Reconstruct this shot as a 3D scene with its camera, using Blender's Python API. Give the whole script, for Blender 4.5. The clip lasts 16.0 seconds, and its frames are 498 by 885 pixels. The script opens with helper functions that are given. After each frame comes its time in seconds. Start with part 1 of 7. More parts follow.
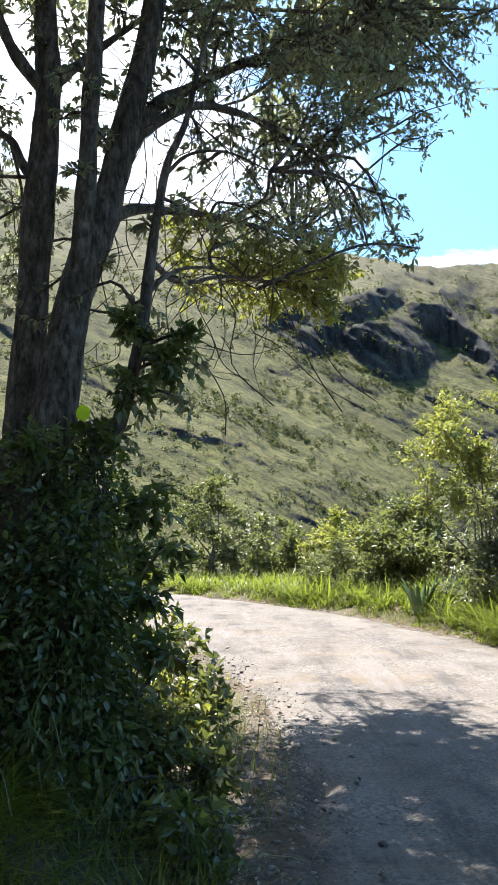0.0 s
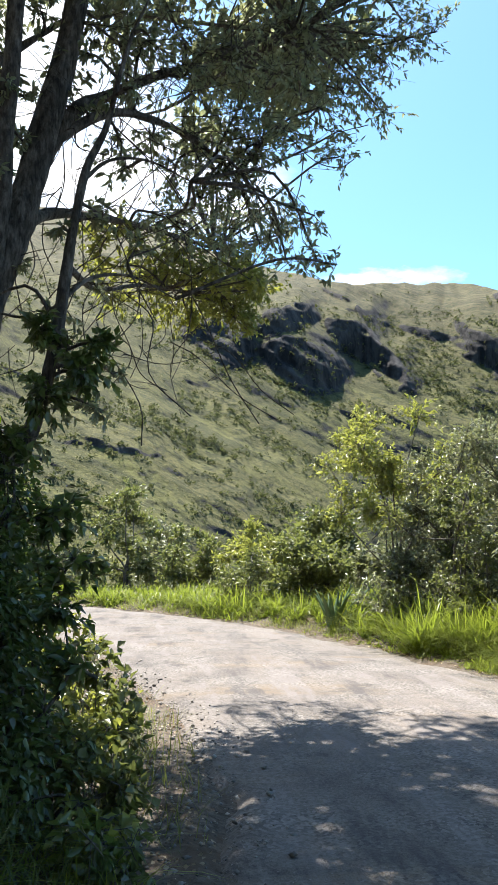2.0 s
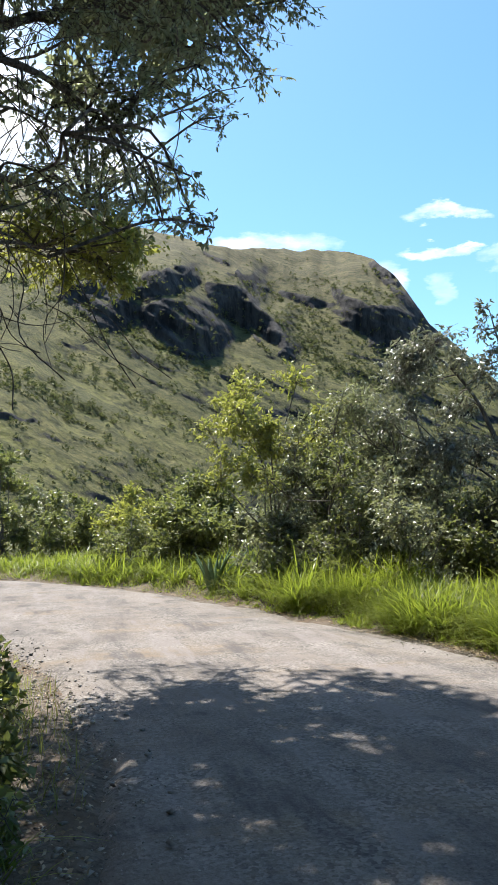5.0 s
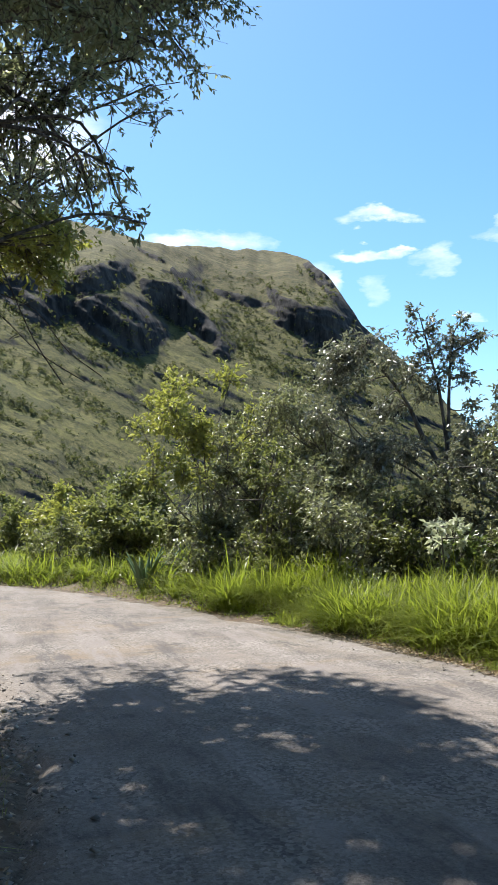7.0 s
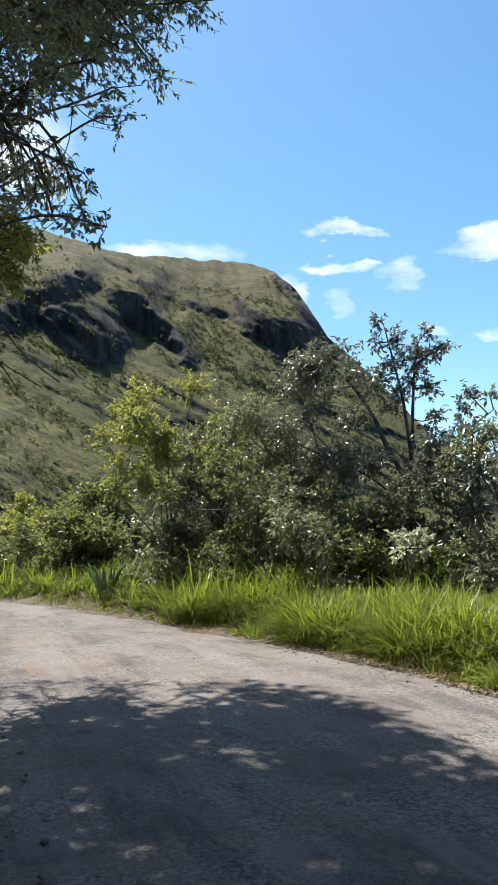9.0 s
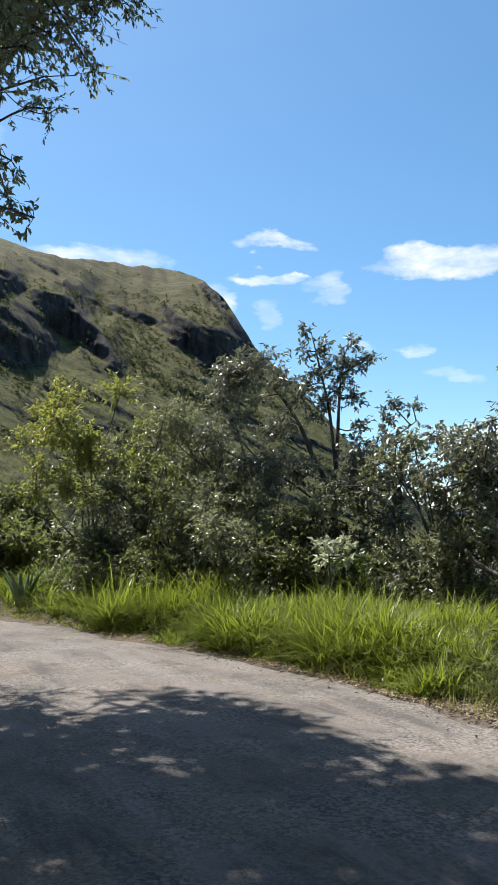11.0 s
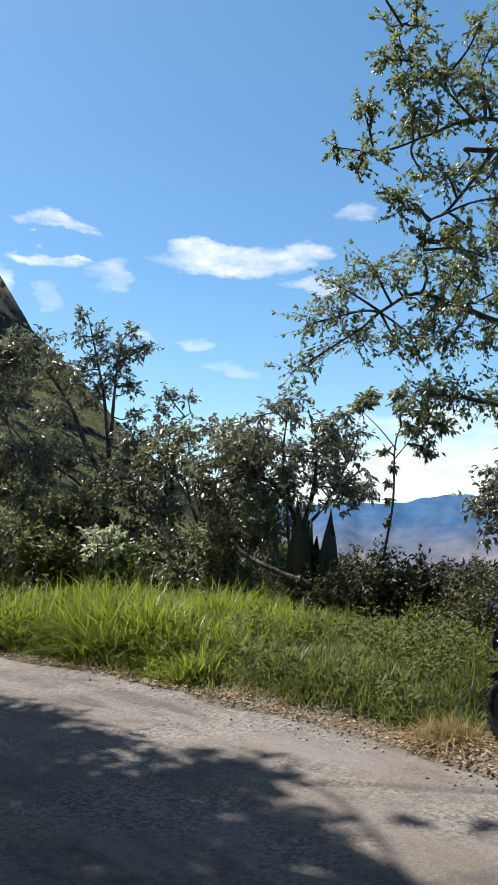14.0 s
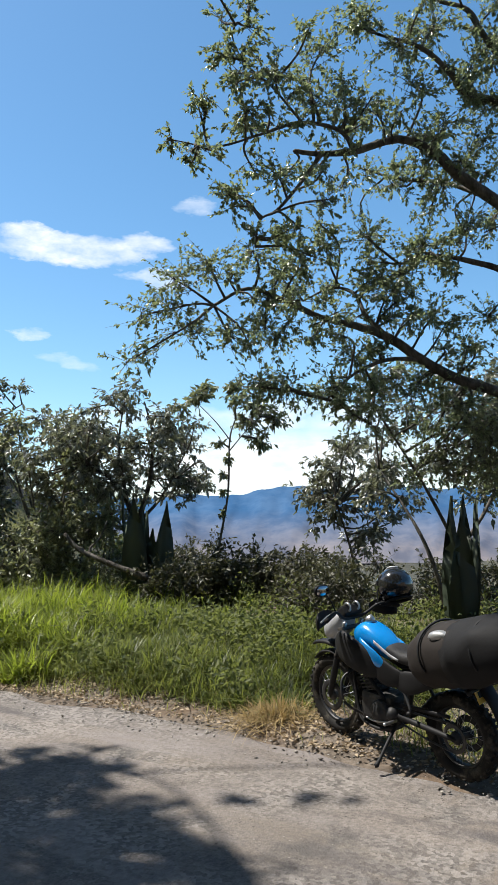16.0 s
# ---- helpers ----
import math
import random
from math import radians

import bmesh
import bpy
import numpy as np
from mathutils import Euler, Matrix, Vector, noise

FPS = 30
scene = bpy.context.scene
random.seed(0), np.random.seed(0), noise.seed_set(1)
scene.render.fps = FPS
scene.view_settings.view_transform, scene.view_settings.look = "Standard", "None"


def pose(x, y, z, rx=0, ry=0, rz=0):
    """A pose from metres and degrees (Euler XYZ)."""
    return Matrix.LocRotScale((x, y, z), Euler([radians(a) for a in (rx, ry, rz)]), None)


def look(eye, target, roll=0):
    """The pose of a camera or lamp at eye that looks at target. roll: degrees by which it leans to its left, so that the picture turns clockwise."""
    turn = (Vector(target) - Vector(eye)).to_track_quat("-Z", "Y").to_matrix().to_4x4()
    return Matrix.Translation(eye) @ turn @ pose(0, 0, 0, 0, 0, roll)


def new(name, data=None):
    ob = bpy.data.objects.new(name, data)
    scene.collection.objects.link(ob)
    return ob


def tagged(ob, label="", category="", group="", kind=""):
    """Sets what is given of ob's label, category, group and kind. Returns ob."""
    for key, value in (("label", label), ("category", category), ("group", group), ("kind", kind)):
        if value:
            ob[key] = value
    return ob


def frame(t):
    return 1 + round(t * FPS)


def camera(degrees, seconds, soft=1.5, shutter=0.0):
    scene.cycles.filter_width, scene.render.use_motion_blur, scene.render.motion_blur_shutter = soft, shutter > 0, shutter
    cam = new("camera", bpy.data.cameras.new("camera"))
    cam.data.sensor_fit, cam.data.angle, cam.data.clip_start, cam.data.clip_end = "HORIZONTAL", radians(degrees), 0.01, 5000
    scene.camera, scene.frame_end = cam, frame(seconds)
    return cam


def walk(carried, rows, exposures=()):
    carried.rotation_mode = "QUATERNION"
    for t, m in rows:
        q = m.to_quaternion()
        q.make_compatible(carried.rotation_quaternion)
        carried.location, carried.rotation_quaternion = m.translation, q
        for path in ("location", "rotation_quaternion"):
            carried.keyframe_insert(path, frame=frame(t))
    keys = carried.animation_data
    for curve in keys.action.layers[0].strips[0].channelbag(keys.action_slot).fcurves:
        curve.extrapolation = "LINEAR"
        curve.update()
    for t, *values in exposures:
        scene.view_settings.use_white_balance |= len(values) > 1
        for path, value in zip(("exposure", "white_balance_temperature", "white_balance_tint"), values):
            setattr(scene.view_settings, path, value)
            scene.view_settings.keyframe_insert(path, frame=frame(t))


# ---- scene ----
cam = camera(35.71, 16.0, 1.1)

PATH = [
    (0, (0.000, 0.000, 1.650), (0.000, 9.915, 2.955), 0.69),
    (0.5, (0.003, 0.004, 1.653), (0.174, 9.866, 3.302), 0.84),
    (1, (0.002, 0.002, 1.653), (0.499, 9.886, 3.086), 0.52),
    (1.5, (0.003, 0.004, 1.651), (0.700, 9.894, 2.957), 0.25),
    (2, (0.005, 0.013, 1.647), (1.071, 9.848, 3.109), 0.67),
    (2.5, (0.011, 0.013, 1.652), (1.421, 9.825, 2.964), 0.30),
    (3, (0.015, 0.015, 1.645), (1.693, 9.795, 2.883), -0.04),
    (3.5, (0.016, 0.017, 1.648), (1.607, 9.797, 2.994), 0.04),
    (4, (0.026, 0.020, 1.640), (1.792, 9.791, 2.828), -0.64),
    (4.5, (0.030, 0.019, 1.639), (2.290, 9.705, 2.675), -0.32),
    (5, (0.031, 0.015, 1.645), (2.619, 9.622, 2.655), -0.61),
    (7.5, (0.069, 0.042, 1.666), (3.527, 9.379, 2.602), -0.51),
    (8, (0.081, 0.059, 1.677), (3.509, 9.417, 2.501), -0.52),
    (8.5, (0.131, 0.098, 1.664), (3.720, 9.378, 2.660), -0.73),
    (11, (0.166, 0.243, 1.599), (4.843, 8.997, 2.821), 0.08),
    (11.5, (0.188, 0.246, 1.597), (5.197, 8.828, 2.719), -0.20),
    (12, (0.204, 0.240, 1.595), (5.434, 8.683, 2.763), -0.49),
    (12.5, (0.212, 0.243, 1.598), (5.752, 8.481, 2.806), -0.32),
    (13, (0.223, 0.256, 1.592), (6.198, 8.192, 2.739), 0.05),
    (13.5, (0.236, 0.265, 1.587), (6.688, 7.825, 2.693), 0.18),
    (14, (0.263, 0.258, 1.598), (7.243, 7.334, 2.699), 0.29),
    (14.5, (0.279, 0.257, 1.593), (7.811, 6.738, 2.722), 0.79),
    (15, (0.280, 0.235, 1.590), (8.313, 6.096, 2.657), 0.87),
    (15.5, (0.275, 0.218, 1.585), (8.510, 5.795, 2.626), -0.21),
    (16, (0.271, 0.208, 1.579), (8.576, 5.688, 2.580), -0.96),
]
walk(cam, [(t, look(eye, target, roll)) for t, eye, target, roll in PATH],
     [(0, 1.74), (4, 1.38), (8, 1.1), (11, 0.8), (14.5, 0.75), (16, 0.81)])

# ---- world, sun, exposure ----
SUN_YAW, SUN_EL = 15.0, 62.0          # degrees to the left of +Y, and above the horizon
world = bpy.data.worlds.new("sky")
scene.world = world
world.use_nodes = True


def build_sky(w):
    nt = w.node_tree
    nt.nodes.clear()
    N, L = nt.nodes.new, nt.links.new
    out, bg = N("ShaderNodeOutputWorld"), N("ShaderNodeBackground")
    sky = N("ShaderNodeTexSky")
    sky.sky_type, sky.sun_disc = "NISHITA", False
    sky.sun_elevation, sky.sun_rotation = radians(SUN_EL), radians(-SUN_YAW)
    sky.altitude, sky.air_density, sky.dust_density, sky.ozone_density = 1200, 1.0, 1.3, 2.2
    bg.inputs["Strength"].default_value = 0.065
    tc = N("ShaderNodeTexCoord")
    # warp the direction a little so that the clouds' outlines are ragged
    wob = N("ShaderNodeTexNoise")
    wob.inputs["Scale"].default_value, wob.inputs["Detail"].default_value, wob.inputs["Roughness"].default_value = 9.0, 8.0, 0.6
    flat = N("ShaderNodeMapping")
    flat.inputs["Scale"].default_value = (1.0, 1.0, 2.6)
    L(tc.outputs["Generated"], flat.inputs["Vector"])
    L(flat.outputs[0], wob.inputs["Vector"])

    def vmath(op, a, b):
        n = N("ShaderNodeVectorMath")
        n.operation = op
        for k, v in enumerate((a, b)):
            if hasattr(v, "is_linked"):
                L(v, n.inputs[k])
            else:
                n.inputs[k].default_value = v
        return n.outputs["Value"] if op in ("DOT_PRODUCT", "LENGTH") else n.outputs["Vector"]

    def fmath(op, a, b=0.0, clamp=False):
        n = N("ShaderNodeMath")
        n.operation, n.use_clamp = op, clamp
        for k, v in enumerate((a, b)):
            if hasattr(v, "is_linked"):
                L(v, n.inputs[k])
            else:
                n.inputs[k].default_value = v
        return n.outputs[0]

    wv = vmath("MULTIPLY", vmath("SUBTRACT", wob.outputs["Color"], (0.5, 0.5, 0.5)), (0.15, 0.15, 0.05))
    d = vmath("ADD", tc.outputs["Generated"], wv)
    total = None
    for az, el, wide, high, thick in CLOUDS:
        a, e = radians(az), radians(el)
        c = Vector((-math.sin(a) * math.cos(e), math.cos(a) * math.cos(e), math.sin(e)))
        right = Vector((math.cos(a), math.sin(a), 0))
        up = right.cross(c)
        u = fmath("DIVIDE", vmath("DOT_PRODUCT", d, tuple(right)), math.sin(radians(wide)))
        v = fmath("DIVIDE", fmath("SUBTRACT", vmath("DOT_PRODUCT", d, tuple(up)), 0.0), math.sin(radians(high)))
        front = fmath("GREATER_THAN", vmath("DOT_PRODUCT", d, tuple(c)), 0.0)
        q = fmath("SUBTRACT", 1.0, fmath("ADD", fmath("MULTIPLY", u, u), fmath("MULTIPLY", v, v)))
        m = fmath("MULTIPLY", fmath("MULTIPLY", fmath("MULTIPLY", q, 1.25, True), front), thick)
        total = m if total is None else fmath("MAXIMUM", total, m)
    soft = N("ShaderNodeTexNoise")
    soft.inputs["Scale"].default_value, soft.inputs["Detail"].default_value, soft.inputs["Roughness"].default_value = 14.0, 8.0, 0.6
    L(flat.outputs[0], soft.inputs["Vector"])
    cover = fmath("MULTIPLY", total, fmath("MULTIPLY", fmath("SUBTRACT", soft.outputs["Fac"], 0.22), 2.6, True), True)
    mix = N("ShaderNodeMix")
    mix.data_type = "RGBA"
    L(cover, mix.inputs["Factor"])
    tone = N("ShaderNodeHueSaturation")
    tone.inputs["Hue"].default_value, tone.inputs["Saturation"].default_value, tone.inputs["Value"].default_value = 0.489, 1.18, 1.7
    L(sky.outputs["Color"], tone.inputs["Color"])
    L(tone.outputs["Color"], mix.inputs["A"])
    mix.inputs["B"].default_value = (11.0, 11.1, 11.3, 1)
    L(mix.outputs["Result"], bg.inputs["Color"])
    L(bg.outputs[0], out.inputs[0])


# clouds: azimuth (left of +Y), elevation, half width, half height (degrees), thickness
CLOUDS = [
    (-42.9, 19.5, 6.3, 1.2, 1.0), (-40.2, 20.3, 2.6, 0.8, 0.9), (-49.0, 19.8, 3.4, 0.9, 0.65), (-50.0, 18.0, 2.6, 0.6, 0.5),
    (-30.4, 21.2, 2.8, 0.55, 0.85), (-28.8, 19.1, 2.2, 0.5, 0.85), (-30.6, 19.0, 1.8, 0.45, 0.85),
    (-33.8, 18.2, 1.7, 1.1, 0.5), (-29.6, 16.4, 1.2, 1.1, 0.3), (-36.4, 14.0, 1.2, 0.4, 0.5),
    (-43.6, 11.6, 1.9, 0.5, 0.4), (-16.5, 20.2, 5.5, 1.2, 0.8), (-25.2, 17.4, 1.7, 1.4, 0.6), (-52.5, 23.0, 2.4, 0.6, 0.4),
    (-46.0, 7.5, 6.0, 1.2, 0.6), (-58.0, 4.2, 16.0, 3.0, 0.9),
]
CLOUDS += [(4.0, 27.0, 13.0, 6.0, 1.0), (18.0, 33.0, 16.0, 11.0, 1.0), (-60.5, 7.6, 9.0, 1.4, 0.6), (-40.0, 13.5, 1.2, 0.6, 0.6)]
build_sky(world)

sun_data = bpy.data.lights.new("sun", "SUN")
sun_data.energy, sun_data.angle, sun_data.color = 5.0, radians(0.53), (1.0, 0.955, 0.88)
sun = new("sun", sun_data)
_a, _e = radians(SUN_YAW), radians(SUN_EL)
SUN_DIR = Vector((-math.sin(_a) * math.cos(_e), math.cos(_a) * math.cos(_e), math.sin(_e)))
sun.matrix_world = look(SUN_DIR * 60, (0, 0, 0))

# ---- small tools ----
rng = np.random.default_rng(7)
_table = np.random.default_rng(3).random((256, 256))


def vnoise(x, y):
    """Smooth lattice noise in 0..1 for arrays."""
    x, y = np.asarray(x, float), np.asarray(y, float)
    xi, yi = np.floor(x).astype(int), np.floor(y).astype(int)
    fx, fy = x - xi, y - yi
    fx, fy = fx * fx * (3 - 2 * fx), fy * fy * (3 - 2 * fy)
    a, b = _table[xi % 256, yi % 256], _table[(xi + 1) % 256, yi % 256]
    c, e = _table[xi % 256, (yi + 1) % 256], _table[(xi + 1) % 256, (yi + 1) % 256]
    return (a * (1 - fx) + b * fx) * (1 - fy) + (c * (1 - fx) + e * fx) * fy


def fbm(x, y, octaves=5, gain=0.5):
    total, amp, size = 0.0, 1.0, 0.0
    for k in range(octaves):
        total = total + amp * vnoise(x * 2 ** k + 17.3 * k, y * 2 ** k + 5.1 * k)
        size += amp
        amp *= gain
    return total / size


def smooth(a, b, x):
    t = np.clip((x - a) / (b - a), 0, 1)
    return t * t * (3 - 2 * t)


def mesh_from(name, verts, faces, material=None, soft=False):
    """A mesh from arrays: verts (n, 3), faces (m, 3) or (m, 4)."""
    verts, faces = np.asarray(verts, np.float32), np.asarray(faces, np.int32)
    me = bpy.data.meshes.new(name)
    k = faces.shape[1]
    me.vertices.add(len(verts))
    me.vertices.foreach_set("co", verts.ravel())
    me.loops.add(faces.size)
    me.loops.foreach_set("vertex_index", faces.ravel())
    me.polygons.add(len(faces))
    me.polygons.foreach_set("loop_start", np.arange(0, faces.size, k, dtype=np.int32))
    if soft:
        me.polygons.foreach_set("use_smooth", np.ones(len(faces), bool))
    me.update(calc_edges=True)
    if material:
        me.materials.append(material)
    return me


def part(name, data, material, parent, label=""):
    """Links a bmesh or a mesh as one mesh object under a thing or a part."""
    if isinstance(data, bmesh.types.BMesh):
        me = bpy.data.meshes.new(name)
        data.to_mesh(me)
        data.free()
    else:
        me = data
    if material and not me.materials:
        me.materials.append(material)
    ob = new(name, me)
    ob.parent = parent
    return tagged(ob, label) if label else ob


def empty(name, label, category, at, group="", kind="", rz=0.0):
    ob = new(name)
    ob.matrix_world = pose(*at, 0, 0, rz)
    ob.empty_display_size = 0.2
    return tagged(ob, label, category, group, kind)


class Pile:
    """Collects vertex and face arrays of one mesh."""

    def __init__(self):
        self.v, self.f, self.n = [], [], 0

    def add(self, v, f):
        self.v.append(np.asarray(v, float))
        self.f.append(np.asarray(f, int) + self.n)
        self.n += len(v)

    def mesh(self, name, material, shift=(0, 0, 0), soft=False):
        return mesh_from(name, np.concatenate(self.v) - np.array(shift), np.concatenate(self.f), material, soft)


def catmull(points, step=6):
    """A smooth curve through rows of numbers."""
    p = np.asarray(points, float)
    p = np.vstack([2 * p[0] - p[1], p, 2 * p[-1] - p[-2]])
    t = np.linspace(0, 1, step, endpoint=False)[:, None]
    out = []
    for k in range(1, len(p) - 2):
        a, b, c, e = p[k - 1], p[k], p[k + 1], p[k + 2]
        out.append(0.5 * (2 * b + (c - a) * t + (2 * a - 5 * b + 4 * c - e) * t ** 2 + (3 * b - a - 3 * c + e) * t ** 3))
    return np.vstack([*out, p[-2][None]])


def tube(line, radius, sides=8, rough=0.0, seed=0):
    """Quads of a tapered tube along a line; radius: one a point."""
    line, radius = np.asarray(line, float), np.broadcast_to(np.asarray(radius, float), len(line))
    tang = np.gradient(line, axis=0)
    tang /= np.linalg.norm(tang, axis=1)[:, None] + 1e-9
    ref = np.array([0.31, 0.17, 0.93]) if abs(tang[:, 2]).mean() < 0.8 else np.array([0.95, 0.2, 0.1])
    u = np.cross(tang, ref)
    u /= np.linalg.norm(u, axis=1)[:, None] + 1e-9
    w = np.cross(tang, u)
    ang = np.arange(sides) * 2 * np.pi / sides
    r = radius[:, None] * np.ones(sides)
    if rough:
        r = r * (1 + rough * (np.random.default_rng(seed).random(r.shape) - 0.5) * 2)
    v = line[:, None] + (np.cos(ang)[None, :, None] * u[:, None] + np.sin(ang)[None, :, None] * w[:, None]) * r[..., None]
    n, i, j = len(line), np.arange(len(line) - 1)[:, None], np.arange(sides)[None]
    a, b = i * sides + j, i * sides + (j + 1) % sides
    f = np.stack([a, b, b + sides, a + sides], -1).reshape(-1, 4)
    v = np.vstack([v.reshape(-1, 3), line[0] - tang[0] * radius[0] * 0.3, line[-1] + tang[-1] * radius[-1]])
    last = (n - 1) * sides
    caps = [[n * sides, (k + 1) % sides, k, k] for k in range(sides)] + [[n * sides + 1, last + k, last + (k + 1) % sides, last + (k + 1) % sides] for k in range(sides)]
    return v, np.vstack([f, [[c[0], c[1], c[2], c[2]] for c in caps]])


def tris(f):
    """Quads, some of them closed up to triangles, as triangles."""
    f = np.asarray(f)
    a, b = f[:, :3], f[:, [0, 2, 3]]
    return np.vstack([a, b[b[:, 1] != b[:, 2]]])


def tube_tri(*a, **k):
    v, f = tube(*a, **k)
    return v, tris(f)


def unit(a):
    return a / (np.linalg.norm(a, axis=-1, keepdims=True) + 1e-9)


def leaves(p, d, length, width, r, fold=0.25, droop=0.0, oval=False):
    """Folded leaves at p along d, with a bent tip: kites, or ovals of six points for what is near."""
    n = len(p)
    d = unit(d + np.array([0, 0, -droop]))
    side = unit(np.cross(d, unit(r.normal(size=(n, 3)) * 0.7 + np.array([0, 0, 1.0]))))
    up = np.cross(side, d)
    L, W = length * r.uniform(0.6, 1.25, (n, 1)), width * r.uniform(0.65, 1.2, (n, 1))
    tip = p + d * L - up * L * 0.12
    if oval:
        a, b = p + d * L * 0.28 + up * W * fold * 0.8, p + d * L * 0.68 + up * (W * fold * 0.7 - L * 0.05)
        v = np.stack([p, a + side * W * 0.46, b + side * W * 0.42, tip, b - side * W * 0.42, a - side * W * 0.46], 1).reshape(-1, 3)
        q = np.arange(n)[:, None] * 6
        return v, np.concatenate([q + [[0, 2, 1]], q + [[0, 3, 2]], q + [[0, 4, 3]], q + [[0, 5, 4]]], 0)
    mid = p + d * L * 0.42
    v = np.stack([p, mid + side * W * 0.5 + up * W * fold, tip, mid - side * W * 0.5 + up * W * fold], 1).reshape(-1, 3)
    b = np.arange(n)[:, None] * 4
    f = np.concatenate([b + [[0, 2, 1]], b + [[0, 3, 2]]], 0)
    return v, f


def blades(p, height, width, r, lean=0.35, curl=0.5):
    """Grass blades rooted at p: bent ribbons of five triangles."""
    n = len(p)
    h, w = height * r.uniform(0.55, 1.15, (n, 1)), width * r.uniform(0.6, 1.2, (n, 1))
    a = r.uniform(0, 2 * np.pi, n)
    out = np.stack([np.cos(a), np.sin(a), np.zeros(n)], 1)
    side = np.stack([-np.sin(a), np.cos(a), np.zeros(n)], 1)
    k = r.uniform(0.1, 1, (n, 1)) * lean
    up = np.array([0, 0, 1.0])

    def at(s):
        return p + up * h * (s - curl * k * s * s) + out * h * (k * s + curl * k * s * s)

    v = np.stack([at(0) - side * w * .4, at(0) + side * w * .4, at(.45) - side * w * .5, at(.45) + side * w * .5,
                  at(.8) - side * w * .3, at(.8) + side * w * .3, at(1.08)], 1).reshape(-1, 3)
    b = np.arange(n)[:, None] * 7
    f = np.concatenate([b + [[0, 1, 3]], b + [[0, 3, 2]], b + [[2, 3, 5]], b + [[2, 5, 4]], b + [[4, 5, 6]]], 0)
    return v, f


# ---- materials ----
def material(name, build):
    m = bpy.data.materials.new(name)
    m.use_nodes = True
    nt = m.node_tree
    nt.nodes.clear()
    out = nt.nodes.new("ShaderNodeOutputMaterial")
    nt.links.new(build(nt), out.inputs["Surface"])
    return m


class Nodes:
    """Short ways to wire a node tree."""

    def __init__(self, nt):
        self.nt = nt

    def node(self, kind, **values):
        n = self.nt.nodes.new(kind)
        for key, v in values.items():
            sock = n.inputs[key.replace("_", " ")]
            if hasattr(v, "is_linked"):
                self.nt.links.new(v, sock)
            else:
                sock.default_value = v
        return n

    def noise(self, scale, detail=6.0, rough=0.6, where=None, stretch=None):
        where = where or self.nt.nodes.new("ShaderNodeTexCoord").outputs["Object"]
        if stretch:
            mp = self.node("ShaderNodeMapping", Vector=where, Scale=stretch[:3], Rotation=tuple(stretch[3:]) or (0, 0, 0))
            where = mp.outputs[0]
        return self.node("ShaderNodeTexNoise", Vector=where, Scale=scale, Detail=detail, Roughness=rough).outputs["Fac"]

    def ramp(self, fac, *stops):
        n = self.node("ShaderNodeValToRGB", Fac=fac)
        e = n.color_ramp.elements
        while len(e) < len(stops):
            e.new(0.5)
        for k, (at, col) in enumerate(stops):
            e[k].position, e[k].color = at, (*col, 1) if len(col) == 3 else col
        return n.outputs["Color"]

    def level(self, fac, a, b):
        return self.ramp(fac, (a, (0, 0, 0)), (b, (1, 1, 1)))

    def mix(self, fac, a, b, how="MIX"):
        n = self.nt.nodes.new("ShaderNodeMix")
        n.data_type, n.blend_type = "RGBA", how
        for k, v in (("Factor", fac), ("A", a), ("B", b)):
            if hasattr(v, "is_linked"):
                self.nt.links.new(v, n.inputs[k] if k == "Factor" else [s for s in n.inputs if s.name == k and s.type == "RGBA"][0])
            elif k == "Factor":
                n.inputs[0].default_value = v
            else:
                [s for s in n.inputs if s.name == k and s.type == "RGBA"][0].default_value = (*v, 1)
        return [s for s in n.outputs if s.type == "RGBA"][0]

    def bump(self, height, strength=0.4, distance=0.02):
        return self.node("ShaderNodeBump", Height=height, Strength=strength, Distance=distance).outputs[0]

    def surface(self, color, rough=0.8, normal=None, metal=0.0, spec=0.5, coat=0.0):
        n = self.node("ShaderNodeBsdfPrincipled", Roughness=rough, Metallic=metal)
        n.inputs["Specular IOR Level"].default_value, n.inputs["Coat Weight"].default_value = spec, coat
        if hasattr(color, "is_linked"):
            self.nt.links.new(color, n.inputs["Base Color"])
        else:
            n.inputs["Base Color"].default_value = (*color, 1)
        if normal:
            self.nt.links.new(normal, n.inputs["Normal"])
        return n.outputs[0]


def leaf_material(name, dark, light, through_col, rough=0.45, share=0.4, spec=0.45):
    def build(nt):
        k = Nodes(nt)
        rnd = nt.nodes.new("ShaderNodeNewGeometry").outputs["Random Per Island"]
        big = k.noise(0.9, 3)
        f = k.node("ShaderNodeMath", )
        f.operation = "MULTIPLY_ADD"
        nt.links.new(big, f.inputs[0])
        f.inputs[1].default_value = 0.9
        g = k.node("ShaderNodeMath")
        g.operation = "MULTIPLY_ADD"
        nt.links.new(rnd, g.inputs[0])
        g.inputs[1].default_value, g.inputs[2].default_value = 0.75, -0.32
        nt.links.new(g.outputs[0], f.inputs[2])
        col = k.ramp(f.outputs[0], (0.1, dark), (0.85, light))
        body = k.surface(col, rough, spec=spec)
        tr = k.node("ShaderNodeBsdfTranslucent", Color=k.mix(0.35, through_col, col)).outputs[0]
        m = k.node("ShaderNodeMixShader", Fac=share)
        nt.links.new(body, m.inputs[1])
        nt.links.new(tr, m.inputs[2])
        return m.outputs[0]
    return material(name, build)


